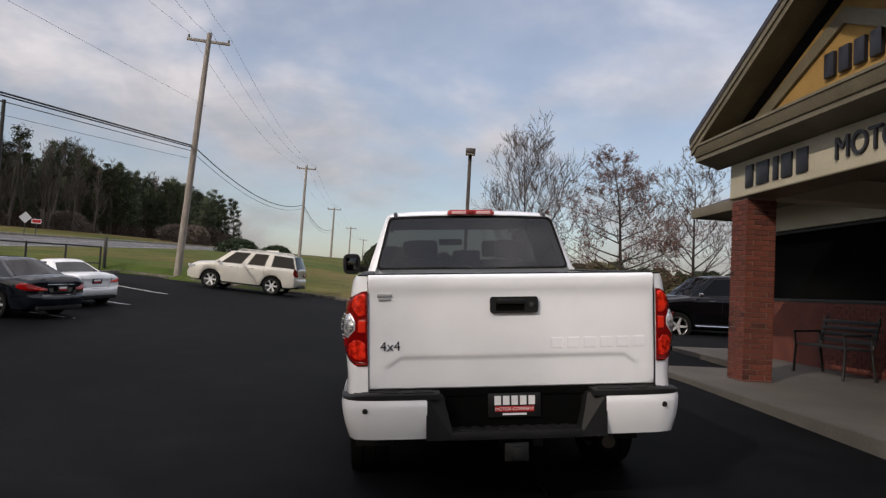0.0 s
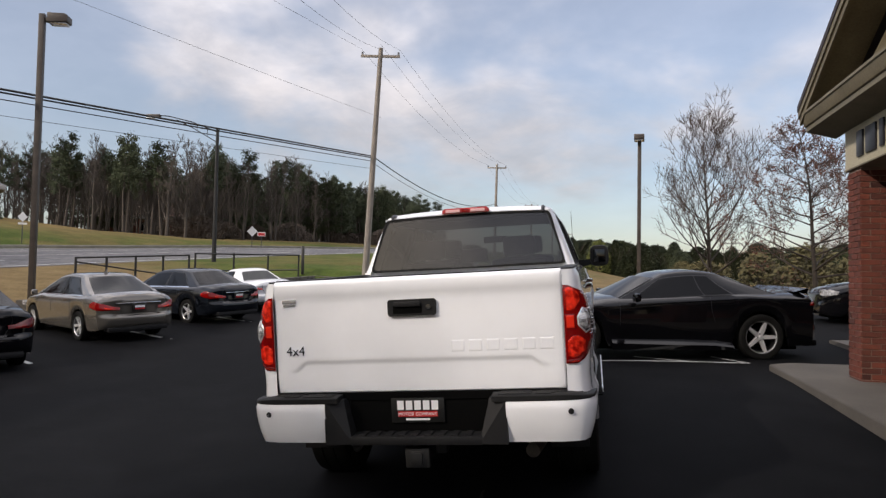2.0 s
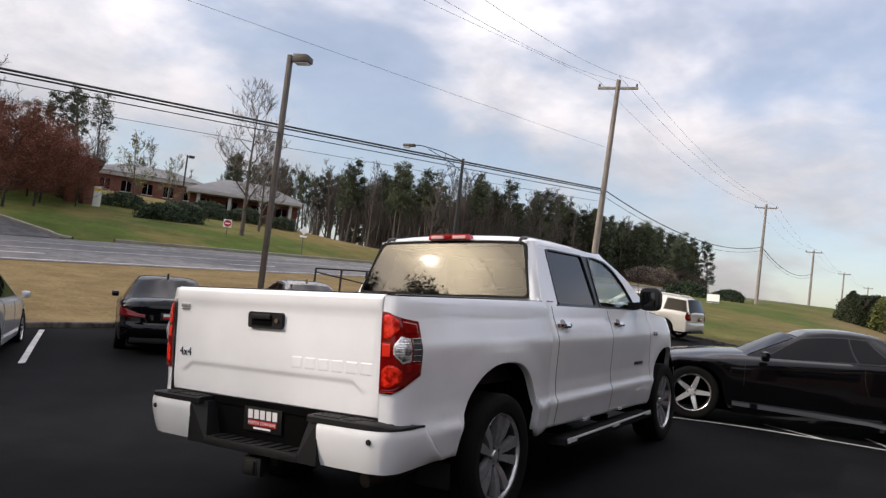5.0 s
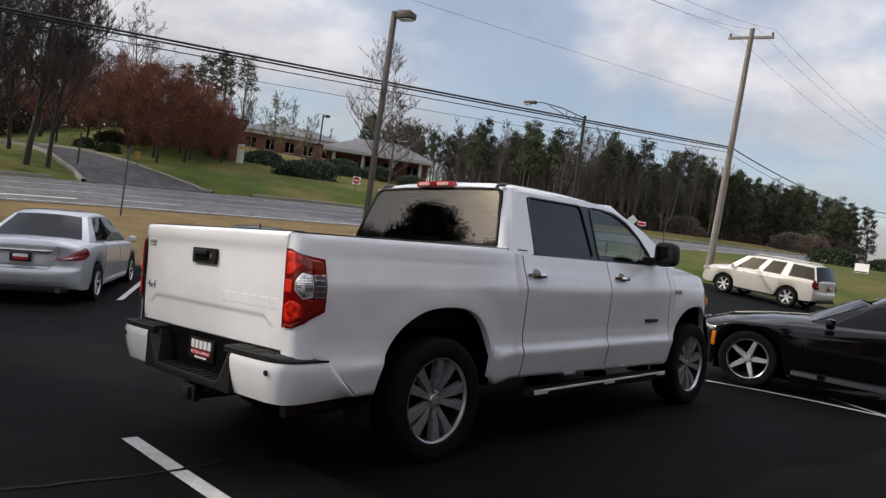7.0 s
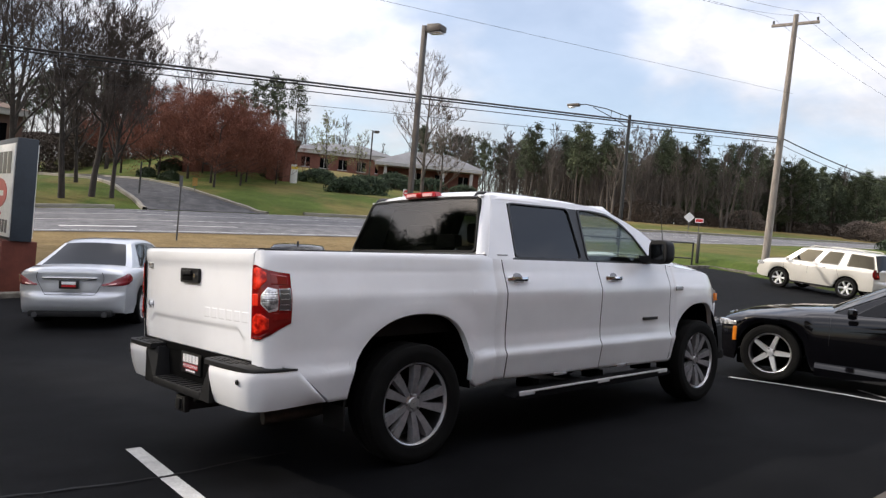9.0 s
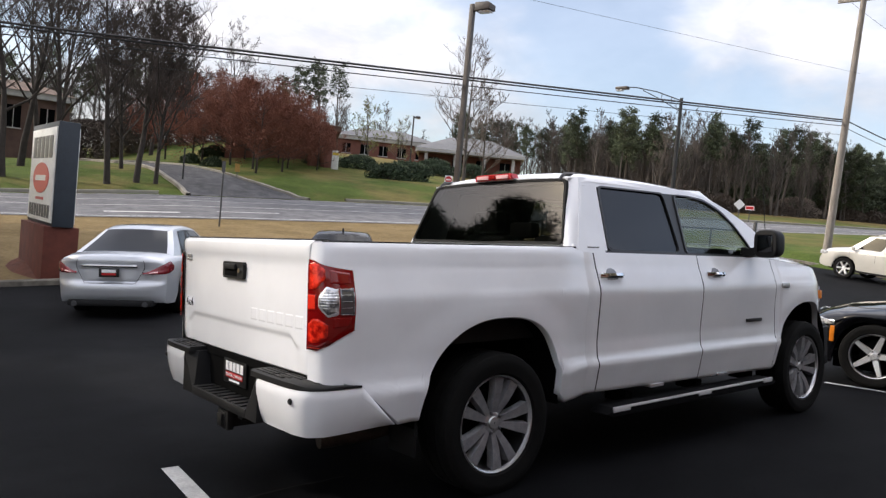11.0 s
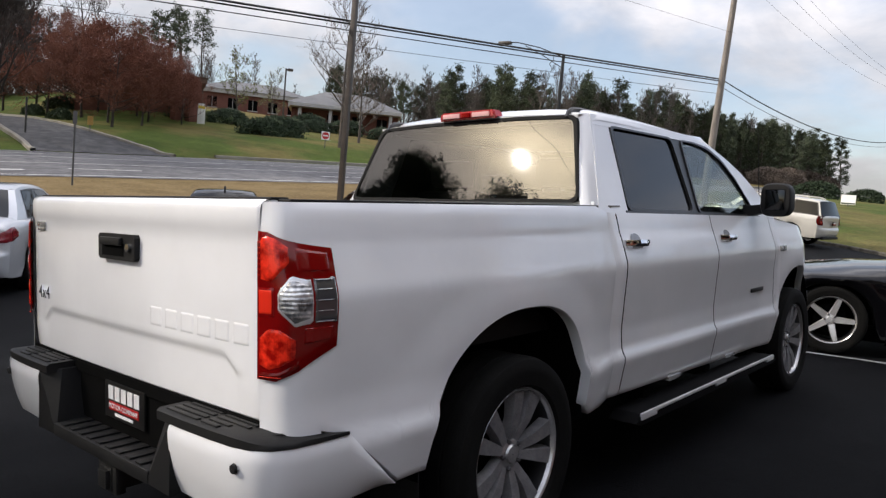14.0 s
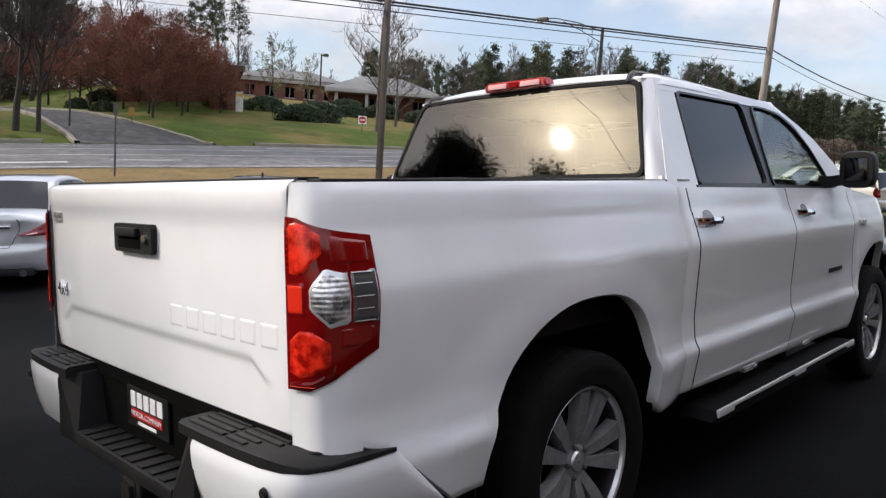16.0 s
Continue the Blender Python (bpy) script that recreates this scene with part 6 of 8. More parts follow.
def stand(x, y, head, base=lot_z, dx=0.0):
    """A pose with the origin on the ground, turned by head degrees and tilted to the slope."""
    e = 0.8
    n = Vector((base(x - e, y) - base(x + e, y), base(x, y - e) - base(x, y + e), 2 * e)).normalized()
    h = radians(head)
    fwd = Vector((-math.sin(h), math.cos(h), 0))
    fwd = (fwd - n * fwd.dot(n)).normalized()
    right = fwd.cross(n)
    m = Matrix((right, fwd, n)).transposed().to_4x4()
    m.translation = (x, y, base(x, y) + 0.002)
    return m


car("silver_sedan", "silver four-door sedan with wide red tail lamps", "car", stand(-8.5, 1.52, 55.5), SILVER_PAINT,
    variant(SEDAN, height=1.52, lid=(0.50, 0.64), glass=GLASS_SILVER,
            belt=((0, 0.86), (0.10, 0.98), (0.5, 1.02), (1.6, 0.99), (3.4, 0.94), (4.2, 0.84), (4.7, 0.70), (4.86, 0.60)),
            deck=((0, 0.94), (0.08, 1.06), (0.3, 1.10), (0.9, 1.08), (3.4, 1.02), (3.7, 1.0), (4.4, 0.88), (4.75, 0.74), (4.86, 0.64)),
            lamps=(("tail_lamp", (0.55, 0.885, -0.045, 0.08, 0.755, 0.955), RED_SILVER), ("head_lamp", (0.50, 0.84, 4.62, 4.80, 0.58, 0.70), CLEAR_LENS)), tip=0.15, wrap=0.26,
            chrome=((-0.43, 0.43, 0.862, 0.892),), plate=(0.775, 0), exhaust=(-0.55, 0.55), cell=PINK_LENS))
car("black_sedan", "black sedan with dark red tail lamps and a black roof fin", "car", stand(-8.55, 5.72, 56.5), BLACK_PAINT,
    variant(SEDAN, fin=True, length=4.9, chrome=(), cell=RED_SMOOTH, lamps=(("tail_lamp", (0.46, 0.86, -0.04, 0.10, 0.70, 0.885), RED_DARK), ("head_lamp", (0.50, 0.84, 4.62, 4.80, 0.58, 0.70), CLEAR_LENS))))
car("tan_sedan", "champagne sedan with a sloping rear window and slim red lamps", "car", stand(-8.87, 10.35, 59.0), TAN_PAINT,
    variant(SEDAN, fin=True, chrome=((-0.5, 0.5, 0.83, 0.85),), cabin=dict(wb=0.90, wr=0.63, rear=(0.38, 1.45), front=(3.85, 2.78), windows=((0.14, 0.46), (0.49, 0.92)), bow=0.8, curve=0.14, trim=True), style="six"))
car("graphite_sedan", "dark graphite sedan with a chrome boot strip", "car", stand(-8.6, 14.4, 66.0), NAVY_PAINT,
    variant(SEDAN, chrome=((-0.40, 0.40, 0.83, 0.85),), style="star", cabin=dict(wb=0.90, wr=0.64, rear=(0.58, 1.30), front=(3.62, 2.78), windows=((0.14, 0.48), (0.51, 0.90)), bow=0.9, curve=0.12, trim=True)))
car("white_coupe", "white two-seat coupe with a dark rear window", "car", stand(-8.94, 17.6, 58.0), COUPE_WHITE,
    variant(SEDAN, length=4.13, width=1.81, height=1.30, hubs=(0.80, 3.23), wheel=0.32, chrome=(),
            belt=((0, 0.72), (0.1, 0.84), (0.5, 0.90), (1.6, 0.88), (2.9, 0.84), (3.6, 0.74), (4.0, 0.62), (4.13, 0.52)),
            deck=((0, 0.80), (0.08, 0.95), (0.3, 0.99), (0.9, 0.97), (2.7, 0.93), (3.3, 0.86), (4.0, 0.66), (4.13, 0.56)),
            plan=((0, 0.84), (0.15, 0.93), (0.6, 0.99), (3.0, 1.0), (3.6, 0.94), (4.0, 0.82), (4.13, 0.68)),
            cabin=dict(wb=0.88, wr=0.60, rear=(0.72, 1.25), front=(2.65, 1.95), windows=((0.30, 0.90),), bow=0.9, curve=0.1),
            lamps=(("tail_lamp", (0.52, 0.84, -0.03, 0.10, 0.70, 0.82), RED_LENS), ("head_lamp", (0.50, 0.80, 3.9, 4.05, 0.50, 0.62), CLEAR_LENS)), plate=(0.74, -0.06), handles=(1.9,)))
coupe = car("black_coupe", "glossy black sports coupe with five-spoke wheels", "car", stand(4.11, 8.85, 105.5), BLACK_PAINT,
    variant(SEDAN, length=4.50, width=1.90, height=1.35, hubs=(0.97, 3.78), wheel=0.345, rim=0.245, style="star", sill=0.20, chrome=(), glass_w=0.955, seam=False,
            belt=((0, 0.78), (0.08, 0.90), (0.5, 0.96), (1.2, 0.98), (2.2, 0.92), (3.4, 0.85), (4.0, 0.80), (4.35, 0.70), (4.50, 0.58)),
            deck=((0, 0.86), (0.04, 1.0), (0.25, 1.04), (0.9, 1.02), (3.2, 0.945), (3.6, 0.91), (4.15, 0.82), (4.40, 0.73), (4.50, 0.62)),
            plan=((0, 0.86), (0.12, 0.93), (0.5, 0.98), (1.0, 1.0), (2.2, 0.97), (3.7, 1.0), (4.1, 0.95), (4.28, 0.87), (4.42, 0.76), (4.50, 0.62)),
            cabin=dict(wb=0.86, wr=0.58, rear=(0.50, 1.38), front=(3.22, 2.50), windows=((0.30, 0.46), (0.47, 0.90)), bow=0.8, curve=0.12, drop=0.07),
            lamps=(("tail_lamp", (0.50, 0.86, -0.05, 0.08, 0.80, 0.90), RED_DARK), ("head_lamp", (0.52, 0.86, 4.36, 4.50, 0.60, 0.68), CLEAR_LENS)),
            plate=(0.62, -0.07), handles=(2.0,), glass=GLASS_BLACK, wrap=0.05, seams=(1.75, 3.15)))
for sg in (1, -1):
    bm = bmesh.new()
    add_grid(bm, [[(sg * 0.90, y, 0.30 + lift), (sg * 0.945, y, 0.265 + lift), (sg * 0.985, y, 0.225 + lift), (sg * 0.97, y, 0.16), (sg * 0.85, y, 0.15)] for y, lift in ((1.42, -0.03), (1.7, 0.0), (2.6, 0.015), (3.28, 0.03))])
    part("rocker_panel", bm, BLACK_PAINT, coupe)
    box("side_marker", *sorted((sg * 0.80, sg * 0.872)), 4.19, 4.24, 0.44, 0.62, AMBER_LENS, coupe, 0.012)
bm = bmesh.new()
add_grid(bm, [[(x * 0.74, 0.30 + 0.05 * x * x, 1.03), (x * 0.76, 0.06 + 0.10 * x * x, 1.085), (x * 0.76, 0.05 + 0.10 * x * x, 1.07), (x * 0.74, 0.16, 1.0)] for x in (-1, -0.7, -0.3, 0, 0.3, 0.7, 1)])
part("spoiler", bm, BLACK_PAINT, coupe)
SUV = variant(SEDAN, length=4.65, width=1.96, height=1.76, hubs=(1.06, 3.66), wheel=0.385, rim=0.265, style="six", sill=0.36, arch=0.06, chrome=(), glass_w=0.955, seam=False,
              belt=((0, 1.04), (0.0736, 1.14), (0.46, 1.16), (3.31, 1.12), (4.14, 1.05), (4.51, 0.95), (4.65, 0.85)),
              deck=((0, 1.10), (0.0736, 1.20), (0.46, 1.22), (3.31, 1.21), (3.68, 1.19), (4.37, 1.10), (4.58, 1.0), (4.65, 0.9)),
              plan=((0, 0.90), (0.11, 0.96), (0.46, 1.0), (4.05, 1.0), (4.42, 0.93), (4.65, 0.80)),
              cabin=dict(wb=0.91, wr=0.72, rear=(0.06, 0.28), front=(3.63, 2.96), windows=((0.03, 0.30), (0.40, 0.59), (0.68, 0.90)), bow=1.0, curve=0.06, drop=0.04),
              lamps=(("tail_lamp", (0.80, 0.93, -0.03, 0.10, 0.85, 1.18), RED_DARK), ("head_lamp", (0.55, 0.90, 4.5, 4.62, 0.80, 0.95), CLEAR_LENS)), lamp_sweep=0.0, wrap=0.06, tip=1.0, lid=(0.80, 0.80), plate=(0.92, -0.065), handles=(1.95, 2.85), handle_mat=CHROME, glass=GLASS_BLACK)
suv = car("white_suv", "cream-white full-size sport utility with roof rails", "car", stand(-4.20, 27.62, 83.3), CREAM_PAINT, SUV)
for sg in (1, -1):
    box("running_board", *sorted((sg * 0.86, sg * 1.0)), 1.52, 3.20, 0.30, 0.365, BLACK_PLASTIC, suv, 0.015)
for sg in (1, -1):
    tube("roof_rail", [(sg * 0.66, 0.6, 1.735), (sg * 0.66, 0.75, 1.785), (sg * 0.66, 2.5, 1.785), (sg * 0.66, 2.68, 1.72)], 0.022, CREAM_PAINT, suv, 6)
pick = car("black_pickup", "black pickup with chrome mirrors parked beyond the building", "pickup truck", stand(12.25, 16.45, 90.0, lambda x, y: 0.27), BLACK_PAINT,
           variant(SUV, length=5.7, height=1.90, hubs=(1.25, 4.75), style="star",
                   belt=((0, 1.30), (1.9, 1.30), (4.4, 1.22), (5.1, 1.12), (5.5, 1.0), (5.7, 0.9)), deck=((0, 1.30), (1.9, 1.30), (4.4, 1.30), (5.3, 1.16), (5.6, 1.05), (5.7, 0.95)),
                   plan=((0, 0.92), (0.1, 0.97), (0.5, 1.0), (5.0, 1.0), (5.45, 0.93), (5.7, 0.84)),
                   cabin=dict(wb=0.90, wr=0.70, rear=(1.9, 2.05), front=(4.45, 3.75), windows=((0.06, 0.44), (0.50, 0.90)), bow=1.0, curve=0.05, drop=0.04),
                   lamps=(("tail_lamp", (0.80, 0.95, -0.03, 0.06, 0.85, 1.2), RED_LENS), ("head_lamp", (0.6, 0.93, 5.45, 5.62, 0.86, 1.02), CLEAR_LENS)), mirror_mat=CHROME, handles=(2.8, 3.8)))
tube("side_step", [(-1.02, 2.0, 0.42), (-1.02, 4.3, 0.42)], 0.035, CHROME, pick, 8)
tube("side_step", [(1.02, 2.0, 0.42), (1.02, 4.3, 0.42)], 0.035, CHROME, pick, 8)


# ---------------------------------------------------------------- the dealership
office = empty("office_building", pose(0, 0, 0), "brick and stucco office with a gabled porch and dark windows", "building")
WX = 6.45
N_END, S_END = 10.3, -10.0
# walls as solid pieces round the openings
brick_wall = box("wall_base", WX, WX + 0.3, S_END, N_END, 0.15, 1.42, BRICK, office, 0.0, "red brick wall below the windows")
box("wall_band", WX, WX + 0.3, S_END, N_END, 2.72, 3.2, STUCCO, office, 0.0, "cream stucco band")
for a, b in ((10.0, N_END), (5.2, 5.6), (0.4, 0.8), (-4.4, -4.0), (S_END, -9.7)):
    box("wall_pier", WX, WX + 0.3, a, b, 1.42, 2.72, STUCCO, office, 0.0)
for a, b in ((5.6, 10.0), (0.8, 5.2), (-4.0, 0.4), (-9.7, -4.4)):
    win = box("window", WX + 0.12, WX + 0.14, a + 0.06, b - 0.06, 1.48, 2.66, GLASS_BUILDING, office, 0.0)
    for z0, z1 in ((1.42, 1.48), (2.66, 2.72)):
        box("window_rail", WX + 0.06, WX + 0.2, a, b, z0, z1, BLACK_STEEL, win, 0.004)
    for k in range(2):
        y = lerp(a, b - 0.06, k)
        box("window_mullion", WX + 0.06, WX + 0.2, y, y + 0.06, 1.48, 2.66, BLACK_STEEL, win, 0.004)
box("wall_north", WX + 0.3, 16.0, N_END - 0.3, N_END, 0.15, 3.2, BRICK, office, 0.0)
box("wall_south", WX + 0.3, 16.0, S_END, S_END + 0.3, 0.15, 3.2, BRICK, office, 0.0)
box("wall_east", 15.7, 16.0, S_END + 0.3, N_END - 0.3, 0.15, 3.2, BRICK, office, 0.0)
# main roof: eaves with a cream fascia, hipped
bm = bmesh.new()
o = 0.65
base = [(WX - o, S_END - o, 3.2), (16 + o, S_END - o, 3.2), (16 + o, N_END + o, 3.2), (WX - o, N_END + o, 3.2)]
ridge = [(11.2, -4.8, 5.6), (11.2, 5.1, 5.6)]
vb = [bm.verts.new((x, y, z + 0.12)) for x, y, z in base]
vr = [bm.verts.new(p) for p in ridge]
for f in ((vb[0], vb[1], vr[0]), (vb[1], vb[2], vr[1], vr[0]), (vb[2], vb[3], vr[1]), (vb[3], vb[0], vr[0], vr[1])):
    bm.faces.new(f)
main_roof = part("roof", bm, SHINGLE, office)
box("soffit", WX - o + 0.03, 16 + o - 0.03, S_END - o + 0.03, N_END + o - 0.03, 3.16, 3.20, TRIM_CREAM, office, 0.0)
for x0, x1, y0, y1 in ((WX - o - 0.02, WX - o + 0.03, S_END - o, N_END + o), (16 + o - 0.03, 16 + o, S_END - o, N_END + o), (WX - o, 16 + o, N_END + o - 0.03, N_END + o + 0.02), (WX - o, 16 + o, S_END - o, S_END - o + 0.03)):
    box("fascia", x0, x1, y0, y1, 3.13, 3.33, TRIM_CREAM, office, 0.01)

# porch: two brick columns, a lettered beam, a gable facing the lot
CX0, CX1 = 3.85, 4.25
COLS = ((4.80, 5.20), (1.36, 1.76))
BEAM0, BEAM1 = 0.46, 5.24
GABLE_Y = 2.85
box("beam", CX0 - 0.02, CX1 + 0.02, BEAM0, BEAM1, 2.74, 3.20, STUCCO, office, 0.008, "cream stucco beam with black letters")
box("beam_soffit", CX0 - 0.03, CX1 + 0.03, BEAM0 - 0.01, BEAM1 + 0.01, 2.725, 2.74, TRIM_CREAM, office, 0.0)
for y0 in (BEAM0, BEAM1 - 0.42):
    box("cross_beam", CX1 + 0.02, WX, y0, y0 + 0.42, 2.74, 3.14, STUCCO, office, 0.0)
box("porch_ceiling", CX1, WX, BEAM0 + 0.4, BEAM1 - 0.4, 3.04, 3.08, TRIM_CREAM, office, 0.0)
EAVE_X, EAVE_Y0, EAVE_Y1, EAVE_Z = 3.47, 0.06, 5.64, 3.16
# cornice below the gable
prof = ((0.0, 3.20), (-0.34, 3.29), (-0.34, 3.345), (-0.36, 3.355), (-0.38, 3.40), (-0.40, 3.47), (-0.415, 3.48), (-0.415, 3.51), (0.0, 3.53))
bm = bmesh.new()
rows = [[(CX0 + a, y, z) for a, z in prof] for y in (EAVE_Y0, EAVE_Y1)]
v = add_grid(bm, rows)
for r in v:
    bm.faces.new(r)
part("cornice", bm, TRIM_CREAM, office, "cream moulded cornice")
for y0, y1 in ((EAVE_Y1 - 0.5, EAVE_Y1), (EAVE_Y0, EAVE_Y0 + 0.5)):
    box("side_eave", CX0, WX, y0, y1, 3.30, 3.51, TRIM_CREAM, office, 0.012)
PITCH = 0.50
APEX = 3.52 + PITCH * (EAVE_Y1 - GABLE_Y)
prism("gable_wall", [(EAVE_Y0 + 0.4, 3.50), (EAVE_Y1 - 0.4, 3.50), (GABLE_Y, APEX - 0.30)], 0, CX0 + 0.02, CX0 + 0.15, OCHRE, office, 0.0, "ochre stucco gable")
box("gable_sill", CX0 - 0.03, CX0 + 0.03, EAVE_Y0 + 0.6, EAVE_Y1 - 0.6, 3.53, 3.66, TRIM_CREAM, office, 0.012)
for sg in (1, -1):
    ye = GABLE_Y + sg * (EAVE_Y1 - GABLE_Y)
    # rake: roof slope with shingles, soffit and fascia
    def slope(name, x0, x1, off0, off1, mat, label=""):
        pts = [(ye + sg * 0.02, 3.52 + off0), (GABLE_Y, APEX + off0), (GABLE_Y, APEX + off1), (ye + sg * 0.02, 3.52 + off1)]
        return prism(name, pts, 0, x0, x1, mat, office, 0.0, label)
    slope("porch_roof", EAVE_X - 0.06, 9.5, 0.02, 0.10, SHINGLE)
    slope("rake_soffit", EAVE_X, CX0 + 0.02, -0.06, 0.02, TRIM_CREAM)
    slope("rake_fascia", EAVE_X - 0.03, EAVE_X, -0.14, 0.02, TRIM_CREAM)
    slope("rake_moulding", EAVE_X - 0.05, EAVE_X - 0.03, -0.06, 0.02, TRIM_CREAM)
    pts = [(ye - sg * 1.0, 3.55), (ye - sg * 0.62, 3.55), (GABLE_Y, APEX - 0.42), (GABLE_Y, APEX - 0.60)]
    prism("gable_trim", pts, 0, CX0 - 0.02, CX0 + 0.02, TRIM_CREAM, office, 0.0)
# brick columns: a mortar core and bricks in running bond
bw, bh, bd = 0.190, 0.057, 0.01


def brick_data(w, d, h):
    me_bm = bmesh.new()
    add_box(me_bm, -w / 2, w / 2, -d / 2, d / 2, -h / 2, h / 2, 0.003)
    bmesh.ops.recalc_face_normals(me_bm, faces=me_bm.faces)
    me = bpy.data.meshes.new("brick")
    me_bm.to_mesh(me)
    me_bm.free()
    return me


def brick_shade():
    m = BRICK.copy()
    m.name = "varied_brick"
    nt = m.node_tree
    info = nt.nodes.new("ShaderNodeObjectInfo")
    b = bsdf(m)
    src = b.inputs["Base Color"].links[0].from_socket
    tone = ramp(m, info.outputs["Random"], ((0.0, (0.35, 0.33, 0.34)), (0.09, (0.8, 0.8, 0.82)), (0.5, (1.0, 1.0, 1.0)), (1.0, (1.25, 1.18, 1.12))))
    colored(m, mixed(m, 1.0, src, tone, 'MULTIPLY'))
    return m


BRICK_VAR = brick_shade()
brick_side = brick_data(bw, 0.09, bh)
brick_side.materials.append(BRICK_VAR)
brick_turn = brick_data(0.09, bw, bh)
brick_turn.materials.append(BRICK_VAR)
columns = []
for y0, y1 in COLS:
    zb = walk_z(CX0, y0) - 0.05
    col = empty("brick_column", pose((CX0 + CX1) / 2, (y0 + y1) / 2, zb), "red brick porch column standing on the walk", "column", "porch columns")
    hh = (CX1 - CX0) / 2
    box("mortar_core", -hh + 0.006, hh - 0.006, -hh + 0.006, hh - 0.006, 0, 2.74 - zb, MORTAR, col, 0.0)
    columns.append((col, hh, 2.74 - zb))
# lettering on the beam: the firm's name as plain blocks, and the word after it
fx = CX0 - 0.045
for k, w in enumerate((0.22, 0.34, 0.13, 0.26, 0.26)):
    y1 = 4.80 - sum((0.22, 0.34, 0.13, 0.26, 0.26)[:k]) - 0.055 * k
    box("letter_block", fx, fx + 0.03, y1 - w * 0.85, y1, 2.83, 3.12, LETTER, office, 0.012)
for k, (c, off) in enumerate(zip("MOTOR", (0.0, 0.275, 0.51, 0.74, 0.985))):
    writing("beam_letter", c, 0.34, LETTER, office, pose(fx + 0.01, 2.79 - off, 2.97, 90, 0, -90), 0.015)
for k in range(4):
    box("number_block", CX0 - 0.03, CX0 + 0.02, 3.16 - 0.25 * k - 0.17, 3.16 - 0.25 * k, 3.80, 4.07, LETTER, office, 0.012)
# gutters, a notice and a bench
sign = box("notice", WX - 0.02, WX - 0.005, 10.05, 10.25, 1.55, 2.15, material("blue_notice", (0.05, 0.13, 0.42), 0.5), office, 0.003, "blue notice beside the window")
for k in range(4):
    box("notice_bar", WX - 0.024, WX - 0.018, 10.08, 10.22, 1.62 + k * 0.12, 1.67 + k * 0.12, PLATE_WHITE, sign, 0.0)
bench = empty("bench", pose(5.75, 5.9, walk_z(5.75, 5.9), 0, 0, 90), "dark iron bench on the walk", "bench")
for k in range(5):
    box("seat_slat", -0.65, 0.65, -0.22 + k * 0.085, -0.155 + k * 0.085, 0.42, 0.445, BLACK_STEEL, bench, 0.004)
for k in range(4):
    box("back_slat", -0.65, 0.65, -0.25 - 0.02 * k, -0.225 - 0.02 * k, 0.50 + k * 0.09, 0.56 + k * 0.09, BLACK_STEEL, bench, 0.004)
for x in (-0.6, 0.6):
    tube("end_frame", [(x, 0.20, 0.0), (x, 0.17, 0.42), (x, 0.2, 0.62), (x, -0.2, 0.64), (x, -0.22, 0.4), (x, -0.28, 0.0)], 0.02, BLACK_STEEL, bench, 6)
    tube("back_post", [(x, -0.22, 0.4), (x, -0.33, 0.88)], 0.02, BLACK_STEEL, bench, 6)


# bricks of the two columns
for col, hh, height in columns:
    n = int(height / 0.067)
    for k in range(n):
        z = 0.034 + k * 0.067
        for face in range(4):
            long_first = (k + face) % 2 == 0
            # each face shows two stretchers, or a stretcher between two halves
            spots = (-0.1, 0.1) if long_first else (-0.0,)
            for t in spots:
                ob = new("brick", brick_side if face < 2 else brick_turn)
                ob.parent = col
                off = (hh - 0.040) * (1 if face % 2 else -1)
                ob.location = (t, off, z) if face < 2 else (off, t, z)
            if not long_first:
                for t in (-0.152, 0.152):
                    ob = new("brick", brick_side if face < 2 else brick_turn)
                    ob.parent = col
                    off = (hh - 0.041) * (1 if face % 2 else -1)
                    ob.location = (t, off, z) if face < 2 else (off, t, z)
                    ob.scale = (0.46, 1, 1) if face < 2 else (1, 0.46, 1)

# bricks of the wall below the windows
row = 0
while 0.42 + row * 0.067 < 1.40:
    for k in range(20):
        y = 3.4 + (k + 0.5 * (row % 2)) * 0.2
        ob = new("brick", brick_turn)
        ob.parent = brick_wall
        ob.location = (WX + 0.036, y, 0.42 + row * 0.067)
    row += 1


# ---------------------------------------------------------------- poles, wires, signs
def utility_pole(x, y, top, lean, label, arm=0.9, r=0.17, yaw=0.0):
    z = land_z(x, y)
    ob = empty("utility_pole", pose(x, y, z - 0.3), label, "utility pole", "poles along the road")
    h = top - z + 0.3
    pts = [(lean[0] * k / 8, lean[1] * k / 8, h * k / 8) for k in range(9)]
    tube("pole_shaft", pts, [lerp(r, r * 0.62, k / 8) for k in range(9)], WOOD_POLE, ob, 12)
    c, s = math.cos(radians(yaw)), math.sin(radians(yaw))
    p = Vector((lean[0] * 0.975, lean[1] * 0.975, h * 0.965))
    bm = bmesh.new()
    add_box(bm, -arm, arm, -0.05, 0.05, -0.06, 0.06, 0.01, Matrix.Translation(p) @ pose(0, 0, 0, 0, 0, yaw))
    part("cross_arm", bm, WOOD_POLE, ob)
    for a in (-arm * 0.92, arm * 0.92):
        tube("insulator", [p + Vector((a * c, a * s, 0.06)), p + Vector((a * c, a * s, 0.20))], 0.05, ALLOY_DARK, ob, 8)
    return ob, z - 0.3


POLES = ((-10.35, 31.15, 12.55, (1.07, -1.58), 0.175), (-8.75, 67.9, 12.9, (0.15, 0), 0.165), (-7.8, 99.0, 12.2, (0.1, 0), 0.165), (-6.9, 136.0, 12.6, (0.1, 0), 0.165), (-5.6, 190.0, 14.0, (0, 0), 0.17))
